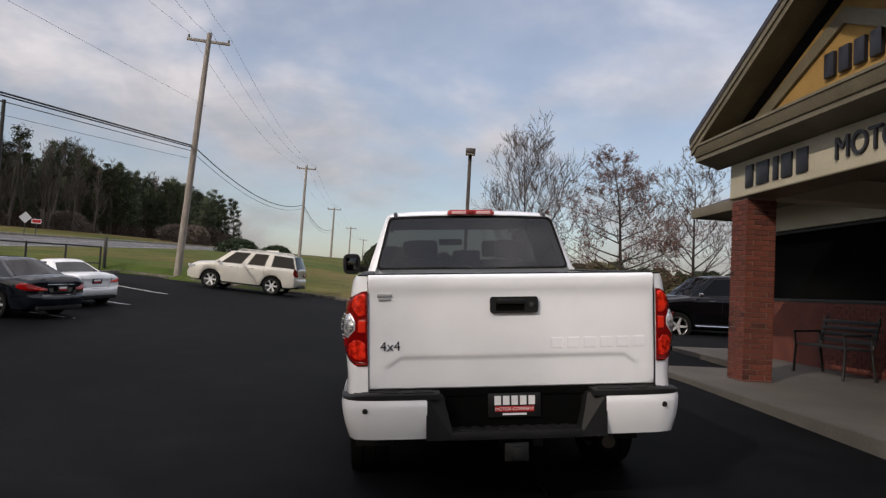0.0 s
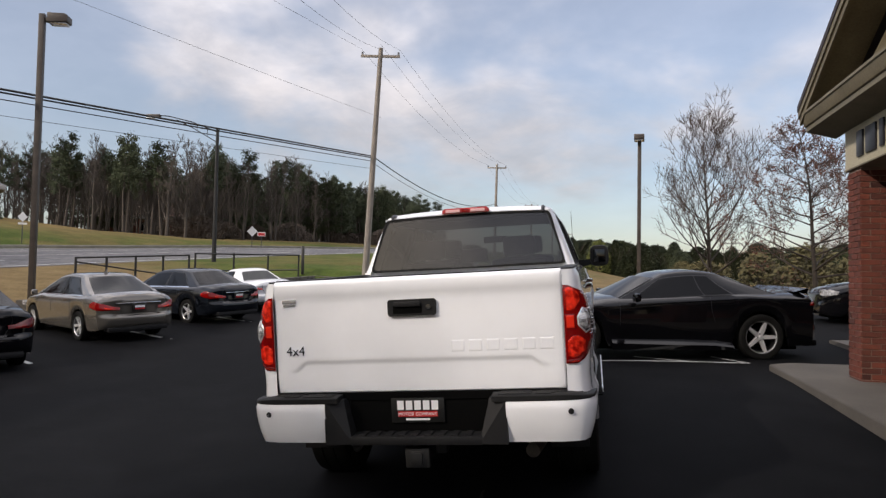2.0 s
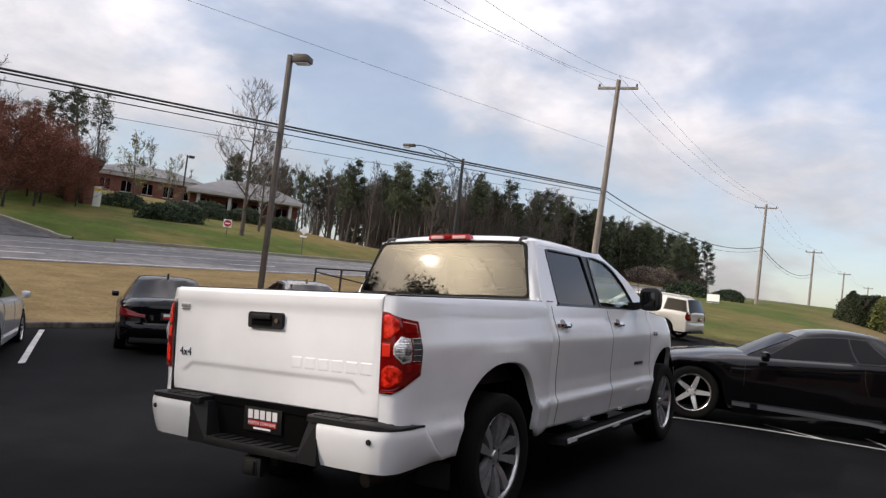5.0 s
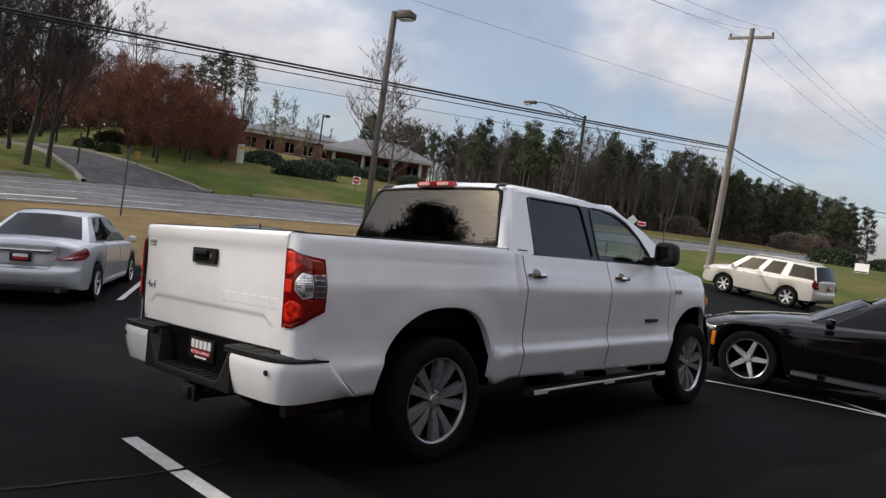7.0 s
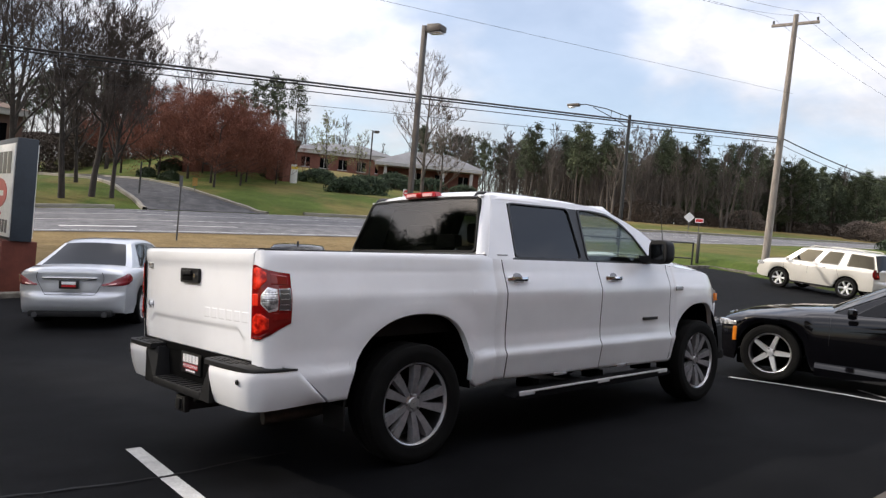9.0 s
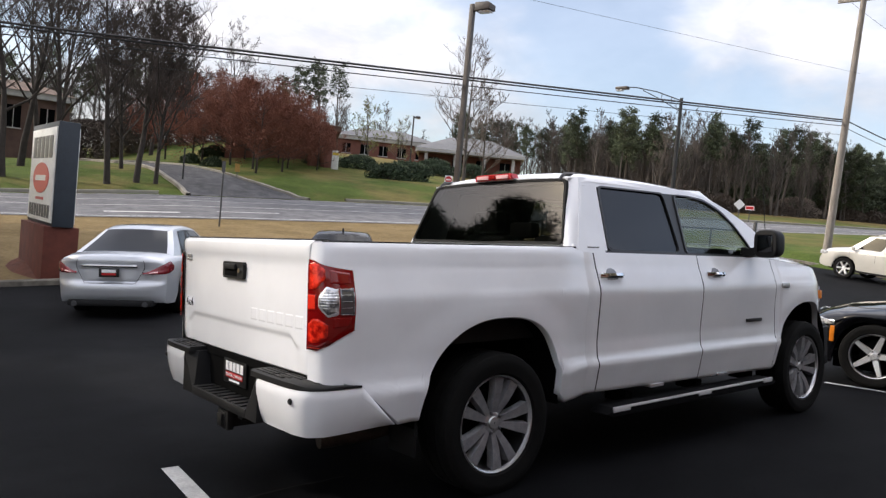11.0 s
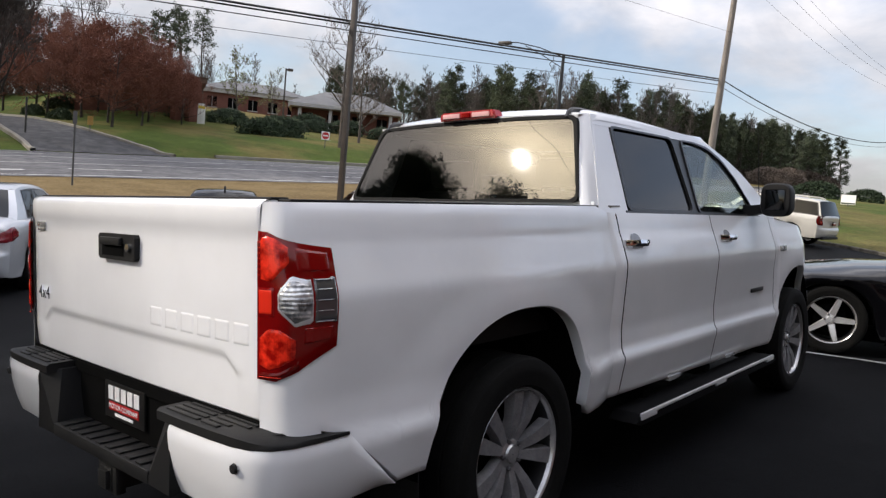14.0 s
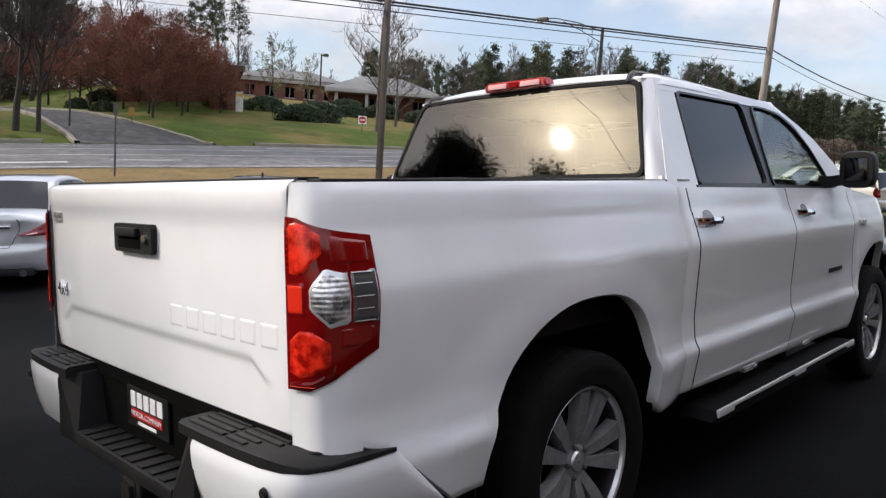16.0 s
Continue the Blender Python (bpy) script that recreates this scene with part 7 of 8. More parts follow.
for px, py, pt, ln, r in POLES:
    utility_pole(px, py, pt, ln, "weathered wooden utility pole with a cross arm", 0.95, r, 12)
# one behind the camera, which carries the wires on
utility_pole(-23.5, -24.0, 10.6, (0, 0), "weathered wooden utility pole with a cross arm", 0.95, 0.18, 12)
utility_pole(-0.6, -24.0, 5.7, (0, 0), "weathered wooden utility pole with a cross arm", 0.95, 0.15, 0)


def wire(name, a, b, sag, r, label):
    pts = []
    for k in range(25):
        t = k / 24
        p = Vector(a).lerp(Vector(b), t)
        pts.append((p.x, p.y, p.z - 4 * sag * t * (1 - t)))
    return tagged(tube(name, pts, r, CABLE, None, 5), label, "cable")


heads = [(px + ln[0] * 0.97, py + ln[1] * 0.97, pt - 0.15) for px, py, pt, ln, r in POLES]
mids = [(px + ln[0] * 0.6, py + ln[1] * 0.6, land_z(px, py) + (pt - land_z(px, py)) * 0.565) for px, py, pt, ln, r in POLES]
mids[0] = (-9.86, 30.42, 7.36)
south = (-23.0, -24.0, 3.85)
for o in (-0.9, 0.0, 0.9):
    for a, b in zip(heads, heads[1:]):
        wire("power_line", (a[0] + o, a[1] + o * 0.2, a[2] + (0.35 if o == 0 else 0.1)), (b[0] + o, b[1] + o * 0.2, b[2] + (0.35 if o == 0 else 0.1)), 0.9, 0.006, "thin overhead power line between poles")
a = heads[0]
wire("power_line", (a[0] - 0.9, a[1] - 0.2, a[2] + 0.1), (-10.94, -24.0, 6.4), 0.3, 0.005, "thin overhead power line between poles")
for o in (0.0, 0.9):
    wire("power_line", (a[0] + o, a[1] + o * 0.2, a[2] + 0.1), (-1.0 + o, -24.0, 5.6), 2.0, 0.005, "thin overhead power line between poles")
# two thick cables close together, a thinner one below them
for dz, r in ((0.07, 0.034), (-0.03, 0.026), (-0.24, 0.016)):
    for a, b in zip(mids[:2], mids[1:3]) if dz != -0.03 else ():
        wire("telephone_cable", (a[0], a[1], a[2] + dz), (b[0], b[1], b[2] + dz), 1.1, r * 0.8, "black telephone cable hung between poles")
    a = mids[0]
    wire("telephone_cable", (a[0], a[1], a[2] + dz * 0.8), (south[0], south[1], south[2] + dz), 0.10, r, "black telephone cable hung between poles")
a = mids[0]
wire("telephone_cable", (a[0] - 0.1, a[1], a[2] - 0.55), (-25.2, -24.0, 3.42), 0.10, 0.008, "thin overhead service wire")
wire("telephone_cable", (a[0] + 0.5, a[1] - 0.3, a[2] + 1.9), (-15.24, -24.0, 5.86), 0.10, 0.005, "thin overhead service wire")


def lot_lamp(x, y, top, head_yaw, base=None):
    z = land_z(x, y) if base is None else base
    ob = empty("lot_lamp", pose(x, y, z, 0, 0, head_yaw), "bronze square-shaft parking lot lamp with a box head", "street lamp", "lot lamps")
    h = top - z
    bm = bmesh.new()
    add_box(bm, -0.28, 0.28, -0.28, 0.28, -0.3, 0.55, 0.03)
    part("concrete_base", bm, CONCRETE, ob)
    bm = bmesh.new()
    add_box(bm, -0.075, 0.075, -0.075, 0.075, 0.55, h, 0.012)
    part("shaft", bm, LAMP_BRONZE, ob)
    box("arm", 0.06, 0.32, -0.05, 0.05, h - 0.22, h - 0.10, LAMP_BRONZE, ob, 0.01)
    head = prism("lamp_head", [(0.18, h - 0.26), (0.70, h - 0.22), (0.70, h - 0.04), (0.62, h), (0.18, h)], 1, -0.2, 0.2, LAMP_BRONZE, ob, 0.015)
    box("lamp_lens", 0.26, 0.66, -0.16, 0.16, h - 0.275, h - 0.25, CLEAR_LENS, head, 0.004)
    return ob


lot_lamp(-13.85, 12.9, 8.42, 20)
lot_lamp(2.74, 26.9, 7.42, 265)

# roadside lamp on a black pole with a long truss arm
sx, sy = -20.2, 33.9
sz = land_z(sx, sy)
sl = empty("street_lamp", pose(sx, sy, sz, 0, 0, 9), "black roadside lamp with a long trussed arm", "street lamp")
sh = 9.72 - sz
tube("pole_shaft", [(0, 0, 0), (0, 0, sh)], [0.13, 0.09], BLACK_STEEL, sl, 10)
tube("upper_arm", [(0, 0, sh - 0.15), (-1.5, 0, sh + 0.42), (-2.9, 0, sh + 0.75), (-3.4, 0, sh + 0.78)], 0.03, BLACK_STEEL, sl, 6)
tube("lower_arm", [(0, 0, sh - 0.75), (-1.4, 0, sh + 0.05), (-2.4, 0, sh + 0.55)], 0.025, BLACK_STEEL, sl, 6)
for x, a, b in ((-0.6, -0.42, 0.08), (-1.2, -0.08, 0.30)):
    tube("arm_strut", [(x, 0, sh + a), (x, 0, sh + b)], 0.018, BLACK_STEEL, sl, 5)
bm = bmesh.new()
add_box(bm, -4.15, -3.35, -0.16, 0.16, sh + 0.66, sh + 0.84, 0.06)
hd = part("lamp_head", bm, LAMP_BRONZE, sl)
box("lamp_glass", -4.1, -3.7, -0.12, 0.12, sh + 0.58, sh + 0.68, CLEAR_LENS, hd, 0.03)

# pipe fence beside the road entrance


def fence_run(a, b, n, label, brace=False):
    a, b = Vector(a), Vector(b)
    z = land_z(a.x, a.y)
    ob = empty("pipe_fence", pose(a.x, a.y, z), label, "fence", "pipe fences")
    d = b - a
    for k in range(n + 1):
        p = d * k / n
        zz = land_z(a.x + p.x, a.y + p.y) - z
        tube("post", [(p.x, p.y, zz - 0.2), (p.x, p.y, zz + 1.12)], 0.045, BLACK_STEEL, ob, 8)
    ze = land_z(b.x, b.y) - z
    tube("top_rail", [(0, 0, 1.1), (d.x, d.y, ze + 1.1)], 0.035, BLACK_STEEL, ob, 8)
    tube("lower_rail", [(0, 0, 0.95 if brace else 0.35), (d.x, d.y, ze + (0.15 if brace else 0.35))], 0.03, BLACK_STEEL, ob, 8)
    return ob


fence_run((-17.9, 19.7), (-15.6, 23.6), 4, "black steel pipe fence with a sloping rail", True)
fence_run((-15.9, 24.6), (-13.85, 31.0), 3, "low black steel pipe fence on the turf")
box_post = box("gate_post", -0.06, 0.06, -0.06, 0.06, -0.2, 1.25, BLACK_STEEL, None, 0.01)
box_post.matrix_basis = pose(-13.75, 31.3, land_z(-13.75, 31.3))
tagged(box_post, "black steel gate post at the fence end", "post")


def post_sign(name, x, y, zc, w, h, mat, label, yaw, diamond=False, bars=(), bar_mat=None, base=None):
    z = land_z(x, y) if base is None else base
    ob = empty(name, pose(x, y, z, 0, 0, yaw), label, "sign")
    tube("sign_post", [(0, 0.03, -0.2), (0, 0.03, zc - z + h * 0.4)], 0.035, ALLOY_DARK, ob, 6)
    c = zc - z
    pts = [(0, c - h / 2), (w / 2, c), (0, c + h / 2), (-w / 2, c)] if diamond else [(-w / 2, c - h / 2), (w / 2, c - h / 2), (w / 2, c + h / 2), (-w / 2, c + h / 2)]
    face = prism("sign_face", pts, 1, -0.008, 0.008, mat, ob)
    for x0, x1, z0, z1 in bars:
        box("sign_bar", x0, x1, -0.012, -0.008, c + z0, c + z1, bar_mat or LETTER, face, 0.0)
    return ob


SIGN_RED = material("red_sign", (0.45, 0.02, 0.02), 0.45)
SIGN_BACK = material("bare_sign_back", (0.52, 0.53, 0.54), 0.45, 0.3)
post_sign("diamond_sign", -31.6, 61.6, 5.72, 1.0, 1.0, SIGN_BACK, "bare aluminium back of a diamond road sign", 25, True)
post_sign("small_red_sign", -31.1, 62.6, 5.5, 0.75, 0.38, PLATE_WHITE, "small red and white roadside sign", 25, bars=((-0.33, 0.33, -0.14, 0.14),), bar_mat=SIGN_RED)
dia = post_sign("diamond_sign", -38.3, 40.0, 5.25, 0.62, 0.72, PLATE_WHITE, "pale diamond road sign with a small plate below", 40, True)
box("sign_plate", -0.28, 0.28, -0.01, 0.01, 4.71 - land_z(-38.3, 40.0), 4.85 - land_z(-38.3, 40.0), PLATE_WHITE, dia, 0.0)
NEX, NEY, NEZ = -43.2, 36.4, 5.12
dne = post_sign("no_entry_sign", NEX, NEY, NEZ, 0.64, 0.64, PLATE_WHITE, "white no-entry sign with a red disc", 52)
nec = NEZ - land_z(NEX, NEY)
prism("red_disc", [(0.28 * math.cos(a), nec + 0.28 * math.sin(a)) for a in (2 * math.pi * k / 24 for k in range(24))], 1, -0.013, -0.008, SIGN_RED, dne.children[1])
box("white_bar", -0.2, 0.2, -0.017, -0.013, nec - 0.05, nec + 0.05, PLATE_WHITE, dne.children[1], 0.0)
post_sign("field_sign", -9.0, 52.0, land_z(-9.0, 52.0) + 0.42, 0.9, 0.62, PLATE_WHITE, "white board on legs out in the field", -8, bars=((-0.42, 0.42, -0.29, -0.20),), bar_mat=HEDGE)
post_sign("verge_marker", -25.2, 9.95, 3.02, 0.14, 0.45, ALLOY_DARK, "thin brown marker post on the turf", 60)
post_sign("drive_marker", -47.5, 20.0, 4.15, 0.35, 0.6, OCHRE, "small post sign beside the driveway", 60)

# the dealer's pylon sign on its brick base
pylon = empty("pylon_sign", pose(-13.75, 1.72, -0.93) @ Matrix.Diagonal((1.06, 1.22, 1.22, 1)), "white roadside sign with red oval on a brick base", "sign")
box("brick_base", -2.2, 0.35, -0.28, 0.28, -0.4, 1.36, BRICK, pylon, 0.01, "red brick sign base")
box("sign_frame", -2.2, 0.42, -0.17, 0.17, 1.36, 3.2, SIGN_NAVY, pylon, 0.015, "dark navy frame")
for sg in (1, -1):
    y0, y1 = sorted((sg * 0.165, sg * 0.19))
    panel = box("sign_panel", -2.1, 0.36, y0, y1, 1.42, 3.1, SIGN_WHITE, pylon, 0.006)
    for k in range(5):
        yb = sorted((sg * 0.188, sg * 0.196))
        box("name_block", -1.85 + k * 0.41, -1.53 + k * 0.41, *yb, 2.56, 2.96, LETTER, panel, 0.0)
    for k in range(8):
        box("number_block", -1.95 + k * 0.27, -1.76 + k * 0.27, *yb, 1.49, 1.72, LETTER, panel, 0.0)
    box("small_bar", -1.3, -0.5, *yb, 1.80, 1.85, PLATE_RED, panel, 0.0)
    bm = bmesh.new()
    add_prism(bm, [(-0.88 + 0.80 * math.cos(a), 2.20 + 0.28 * math.sin(a)) for a in (2 * math.pi * k / 28 for k in range(28))], 1, *sorted((sg * 0.188, sg * 0.20)))
    oval = part("red_oval", bm, PLATE_RED, panel)
    box("oval_bar", -1.4, -0.36, *sorted((sg * 0.199, sg * 0.204)), 2.15, 2.25, SIGN_WHITE, oval, 0.0)

# mulch heaped round the sign's base
MULCH = textured("red_brown_mulch", (0.075, 0.022, 0.012), (0.13, 0.045, 0.024), 3, 0.95, 40, 0.8, 0.03)
bm = bmesh.new()
rows = []
for k in range(9):
    f = k / 8
    rows.append([(-15.2 + f * math.cos(a) * 1.9, 2.0 + f * math.sin(a) * 1.0, land_z(-15.2 + f * math.cos(a) * 1.9, 2.0 + f * math.sin(a)) + 0.28 * (1 - f * f) + 0.03 * noise.noise((math.cos(a) * 3 * f, math.sin(a) * 3 * f, 2.0)) - 0.02) for a in (2 * math.pi * j / 28 for j in range(28))])
add_grid(bm, rows[1:], True)
tagged(part("mulch_bed", bm, MULCH, None, "", 60), "heap of red-brown mulch round the sign base", "mulch")


# ---------------------------------------------------------------- trees
def branch_mesh(rng, height, spread, levels, mat_n, upward=0.5, start=0.25, thin=0.02, twigs=3, first=9, lean=0.05, taper=0.62):
    """Trunk points and limbs of a bare tree, as lists of (points, radii)."""
    limbs = []
    trunk_r = height * 0.016
    pts, p = [], Vector((0, 0, 0))
    d = Vector((rng.uniform(-lean, lean), rng.uniform(-lean, lean), 1)).normalized()
    n = 9
    for k in range(n + 1):
        pts.append(p.copy())
        d = (d + Vector((rng.uniform(-0.07, 0.07), rng.uniform(-0.07, 0.07), 0.1))).normalized()
        p = p + d * height * 0.95 / n
    radii = [lerp(trunk_r, trunk_r * 0.10, (k / n) ** 0.8) for k in range(n + 1)]
    trunk = (pts, radii)

    def grow(origin, direction, length, r, level):
        q, dirn = origin.copy(), direction.copy()
        m = 4 if level < 2 else 3
        pp, rr = [q.copy()], [r]
        for k in range(m):
            dirn = (dirn + Vector((rng.uniform(-0.22, 0.22), rng.uniform(-0.22, 0.22), rng.uniform(-0.06, 0.22) * upward * 2))).normalized()
            q = q + dirn * length / m
            pp.append(q.copy())
            rr.append(lerp(r, max(r * 0.25, thin * 0.5), (k + 1) / m))
        limbs.append((pp, rr, level))
        if level >= levels:
            return
        for k in range(twigs + (1 if level == 0 else 0)):
            t = rng.uniform(0.3, 1.0)
            i = min(int(t * m), m - 1)
            o = pp[i].lerp(pp[i + 1], t * m - i)
            base = (pp[i + 1] - pp[i]).normalized()
            side = Vector((rng.gauss(0, 1), rng.gauss(0, 1), rng.gauss(0.25, 0.6)))
            nd = (base * 0.75 + side.normalized() * 0.7).normalized()
            grow(o, nd, length * rng.uniform(0.42, 0.66), max(rr[i] * 0.55, thin), level + 1)
    for k in range(first):
        t = lerp(start, 0.97, (k + rng.uniform(0, 0.8)) / first)
        i = min(int(t * n), n - 1)
        o = pts[i].lerp(pts[i + 1], t * n - i)
        a = k * 2.4 + rng.uniform(-0.5, 0.5)
        up = lerp(upward * 0.6, upward * 1.5, t)
        nd = Vector((math.cos(a), math.sin(a), up)).normalized()
        ln = height * spread * (1 - taper * t) * rng.uniform(0.8, 1.15)
        grow(o, nd, ln, max(radii[i] * 0.5, thin), 0)
    return trunk, limbs


def tubes_mesh(items, n_of):
    vs, fs = [], []
    for pts, radii, level in items:
        n = n_of(level)
        base, side = len(vs), None
        for i, p in enumerate(pts):
            d = (pts[min(i + 1, len(pts) - 1)] - pts[max(i - 1, 0)]).normalized()
            side = d.orthogonal().normalized() if side is None else (side - d * side.dot(d)).normalized()
            up = d.cross(side)
            for k in range(n):
                a = 2 * math.pi * k / n
                vs.append(tuple(p + radii[i] * (math.cos(a) * side + math.sin(a) * up)))
        for i in range(len(pts) - 1):
            for k in range(n):
                a, b = base + i * n + k, base + i * n + (k + 1) % n
                fs.append((a, b, b + n, a + n))
    return vs, fs


def leaf_quads(rng, spots, size, per, jitter):
    vs, fs = [], []
    for p in spots:
        for _ in range(per):
            c = p + Vector((rng.gauss(0, jitter), rng.gauss(0, jitter), rng.gauss(0, jitter * 0.8)))
            u = Vector((rng.gauss(0, 1), rng.gauss(0, 1), rng.gauss(0, 1))).normalized()
            v = u.orthogonal().normalized()
            s = size * rng.uniform(0.6, 1.3)
            i = len(vs)
            vs += [tuple(c - u * s), tuple(c + v * s * 0.45), tuple(c + u * s), tuple(c - v * s * 0.45)]
            fs.append((i, i + 1, i + 2, i + 3))
    return vs, fs


def bare_tree(seed, height, spread, label, m, levels=3, upward=0.5, start=0.25, twig=TWIG, first=9, twigs=3, leaves=None, leaf_size=0.06, per=2, thin=0.012, jitter=0.25, share=1.0, group="", bark=BARK, taper=0.62):
    rng = random.Random(seed)
    trunk, limbs = branch_mesh(rng, height, spread, levels, 0, upward, start, thin, twigs, first, 0.05, taper)
    ob = empty("tree", m, label, "tree", group)
    vs, fs = tubes_mesh([(*trunk, 0)] + [l for l in limbs if l[2] == 0], lambda l: 7)
    raw("trunk", vs, fs, bark, ob, fix=False, sharp=60)
    vs, fs = tubes_mesh([l for l in limbs if l[2] > 0], lambda l: 4 if l == 1 else 3)
    crown = raw("crown", vs, fs, twig, ob, fix=False, sharp=60)
    if leaves:
        spots = [p for pts, r, lv in limbs if lv >= 2 and rng.random() < share * (1.3 - pts[0].z / height) for p in pts[1:]]
        vs, fs = leaf_quads(rng, spots, leaf_size, per, jitter)
        raw("leaves", vs, fs, leaves, ob, fix=False, sharp=60)
    return ob


def pine_tree(seed, height, label, m, start=0.45, spread=0.16, density=1.0, group="", mat=PINE, size=0.22):
    """A tall pine: bare trunk below, needle clumps on drooping limbs above."""
    rng = random.Random(seed)
    ob = empty("pine_tree", m, label, "tree", group)
    trunk, limbs = branch_mesh(rng, height, spread, 1, 0, 0.15, start, 0.02, 3, int(26 * density), 0.02)
    vs, fs = tubes_mesh([(*trunk, 0)] + limbs, lambda l: 6 if l == 0 else 4)
    raw("trunk", vs, fs, BARK, ob, fix=False, sharp=60)
    spots = [p for pts, r, lv in limbs for p in pts[2:]] + [trunk[0][-1]] * 3
    vs, fs = leaf_quads(rng, spots, size * height / 14, int(17 * density), 0.27 * height / 14)
    raw("crown", vs, fs, mat, ob, fix=False, sharp=60)
    return ob


def at_ground(x, y, rz=0.0, s=1.0, dz=0.0):
    return pose(x, y, land_z(x, y) - 0.1 + dz, 0, 0, rz) @ Matrix.Scale(s, 4)


# the three bare trees beyond the black coupe
bare_tree(14, 7.15, 0.46, "bare deciduous tree with fine upright twigs", at_ground(5.75, 28.3), 3, 0.85, 0.12, MID_TWIG, first=32, twigs=4, thin=0.009, bark=DARK_BARK, taper=0.60)
bare_tree(12, 6.6, 0.47, "small oak holding brown dry leaves", at_ground(8.4, 23.2), 4, 0.30, 0.14, MID_TWIG, first=34, twigs=3, leaves=DRY_LEAF, leaf_size=0.05, per=1, thin=0.008, jitter=0.10, share=0.72, bark=DARK_BARK, taper=0.85)
bare_tree(13, 6.4, 0.42, "bare spreading tree beside the lot", at_ground(12.6, 26.0), 4, 0.5, 0.16, MID_TWIG, first=26, twigs=3, thin=0.008, bark=DARK_BARK)

# prototypes for the wood across the road, then copies
rng = random.Random(5)
GROUP = "wood across the road"
protos_pine = [pine_tree(30 + k, 12.0, "tall pine with a bare trunk and tufted crown", at_ground(*xy), 0.50 + 0.07 * k, 0.15, 0.62, GROUP, size=0.15) for k, xy in enumerate(((-56, 86), (-61, 92), (-53, 96)))]
protos_bare = [bare_tree(40 + k, 10.6, 0.24, "bare grey-brown woodland tree", at_ground(*xy), 3, 1.2, 0.16, first=18, twigs=3, thin=0.017, group=GROUP, twig=WOOD_TWIG, bark=WOOD_BARK) for k, xy in enumerate(((-54, 90), (-59, 97), (-50, 101)))]
thick_pine = pine_tree(37, 11.0, "pine clothed with branches nearly to the ground", at_ground(-52, 108), 0.14, 0.17, 0.95, GROUP, size=0.16)
for k in range(400):
    t = rng.random()
    # a belt that follows the far side of the road northward
    y = lerp(66, 150, t)
    x = road_x(min(y, 112)) - 19.0 - rng.random() ** 1.2 * 40
    src = protos_pine[k % 3] if rng.random() < 0.31 else protos_bare[k % 3]
    if y > 88 and rng.random() < 0.55:
        src = thick_pine
    copy_thing(src, at_ground(x, y, rng.uniform(0, 360), rng.uniform(0.80, 1.07) * (1.0 if src in protos_bare else 0.93)))
# brush at the foot of the wood
def shrub(name, seed, w, d, h, mat, label, m, n=520, size=0.16, category="shrub", group="", cone=False):
    """A mound of many small leaves over a few stems."""
    r = random.Random(seed)
    ob = empty(name, m, label, category, group)
    bm = bmesh.new()
    for k in range(7):
        a = r.uniform(0, 6.28)
        add_tube(bm, [(0, 0, -0.1), (math.cos(a) * w * 0.2, math.sin(a) * d * 0.2, h * 0.4), (math.cos(a) * w * 0.38, math.sin(a) * d * 0.38, h * 0.8)], [0.05, 0.03, 0.015], 4, False)
    tagged(part("stem_tuft", bm, BARK, ob), kind="stuff")
    spots = []
    for k in range(n):
        a, q = r.uniform(0, 6.28), r.random()
        rad = 0.5 * (0.75 + 0.25 * noise.noise((math.cos(a) * 2 + seed, math.sin(a) * 2, q * 3)))
        z = h * q ** 0.8
        c = (1.02 - z / h) ** 0.75 if cone else math.sqrt(max(0.0, 1 - (z / h) ** 2.5))
        c *= lerp(0.55, 1.0, r.random() ** 0.4)
        spots.append(Vector((math.cos(a) * w * rad * c, math.sin(a) * d * rad * c, z)))
    vs, fs = leaf_quads(r, spots, size, 3, size * 0.8)
    raw("foliage", vs, fs, mat, ob, fix=False, sharp=60)
    return ob


BRUSH = textured("bare_brush", (0.055, 0.042, 0.032), (0.10, 0.076, 0.058), 0.6, 0.95, 9)
EVERGREEN = textured("young_evergreen", (0.016, 0.025, 0.009), (0.044, 0.054, 0.018), 0.35, 0.9, 8)
brush = shrub("brush", 3, 7.0, 5.0, 2.2, BRUSH, "tangle of bare brown brush below the wood", at_ground(-46, 72), 1000, 0.11, "brush", "brush below the wood")
for k in range(20):
    y = lerp(72, 140, k / 19)
    x = road_x(min(y, 112)) - 18.0 - rng.random() * 7
    copy_thing(brush, at_ground(x, y, rng.uniform(0, 360), rng.uniform(0.7, 1.2)))
# the dense dark end of the wood beside the road, with a mound of brush before it
for k in range(26):
    y = lerp(104, 128, rng.random())
    x = road_x(y) - lerp(13, 27, rng.random())
    copy_thing(thick_pine if k % 3 else protos_pine[k % 2], at_ground(x, y, 71 * k, rng.uniform(0.64, 0.86)))
for k in range(7):
    y = 100 + 2.6 * k
    copy_thing(brush, at_ground(road_x(y) - 11.5 - (k % 2) * 1.6, y, 50 * k, 1.05 + 0.1 * (k % 3)))
# young evergreens beyond the bank to the north
ever = [shrub("evergreen_shrub", 8 + k, 5.2 - 0.5 * k, 4.6, 4.2, EVERGREEN, "young loblolly pine in a dense row", at_ground(9 + 8 * k, 74), 1400, 0.13, "shrub", "evergreen row", k < 1) for k in range(3)]
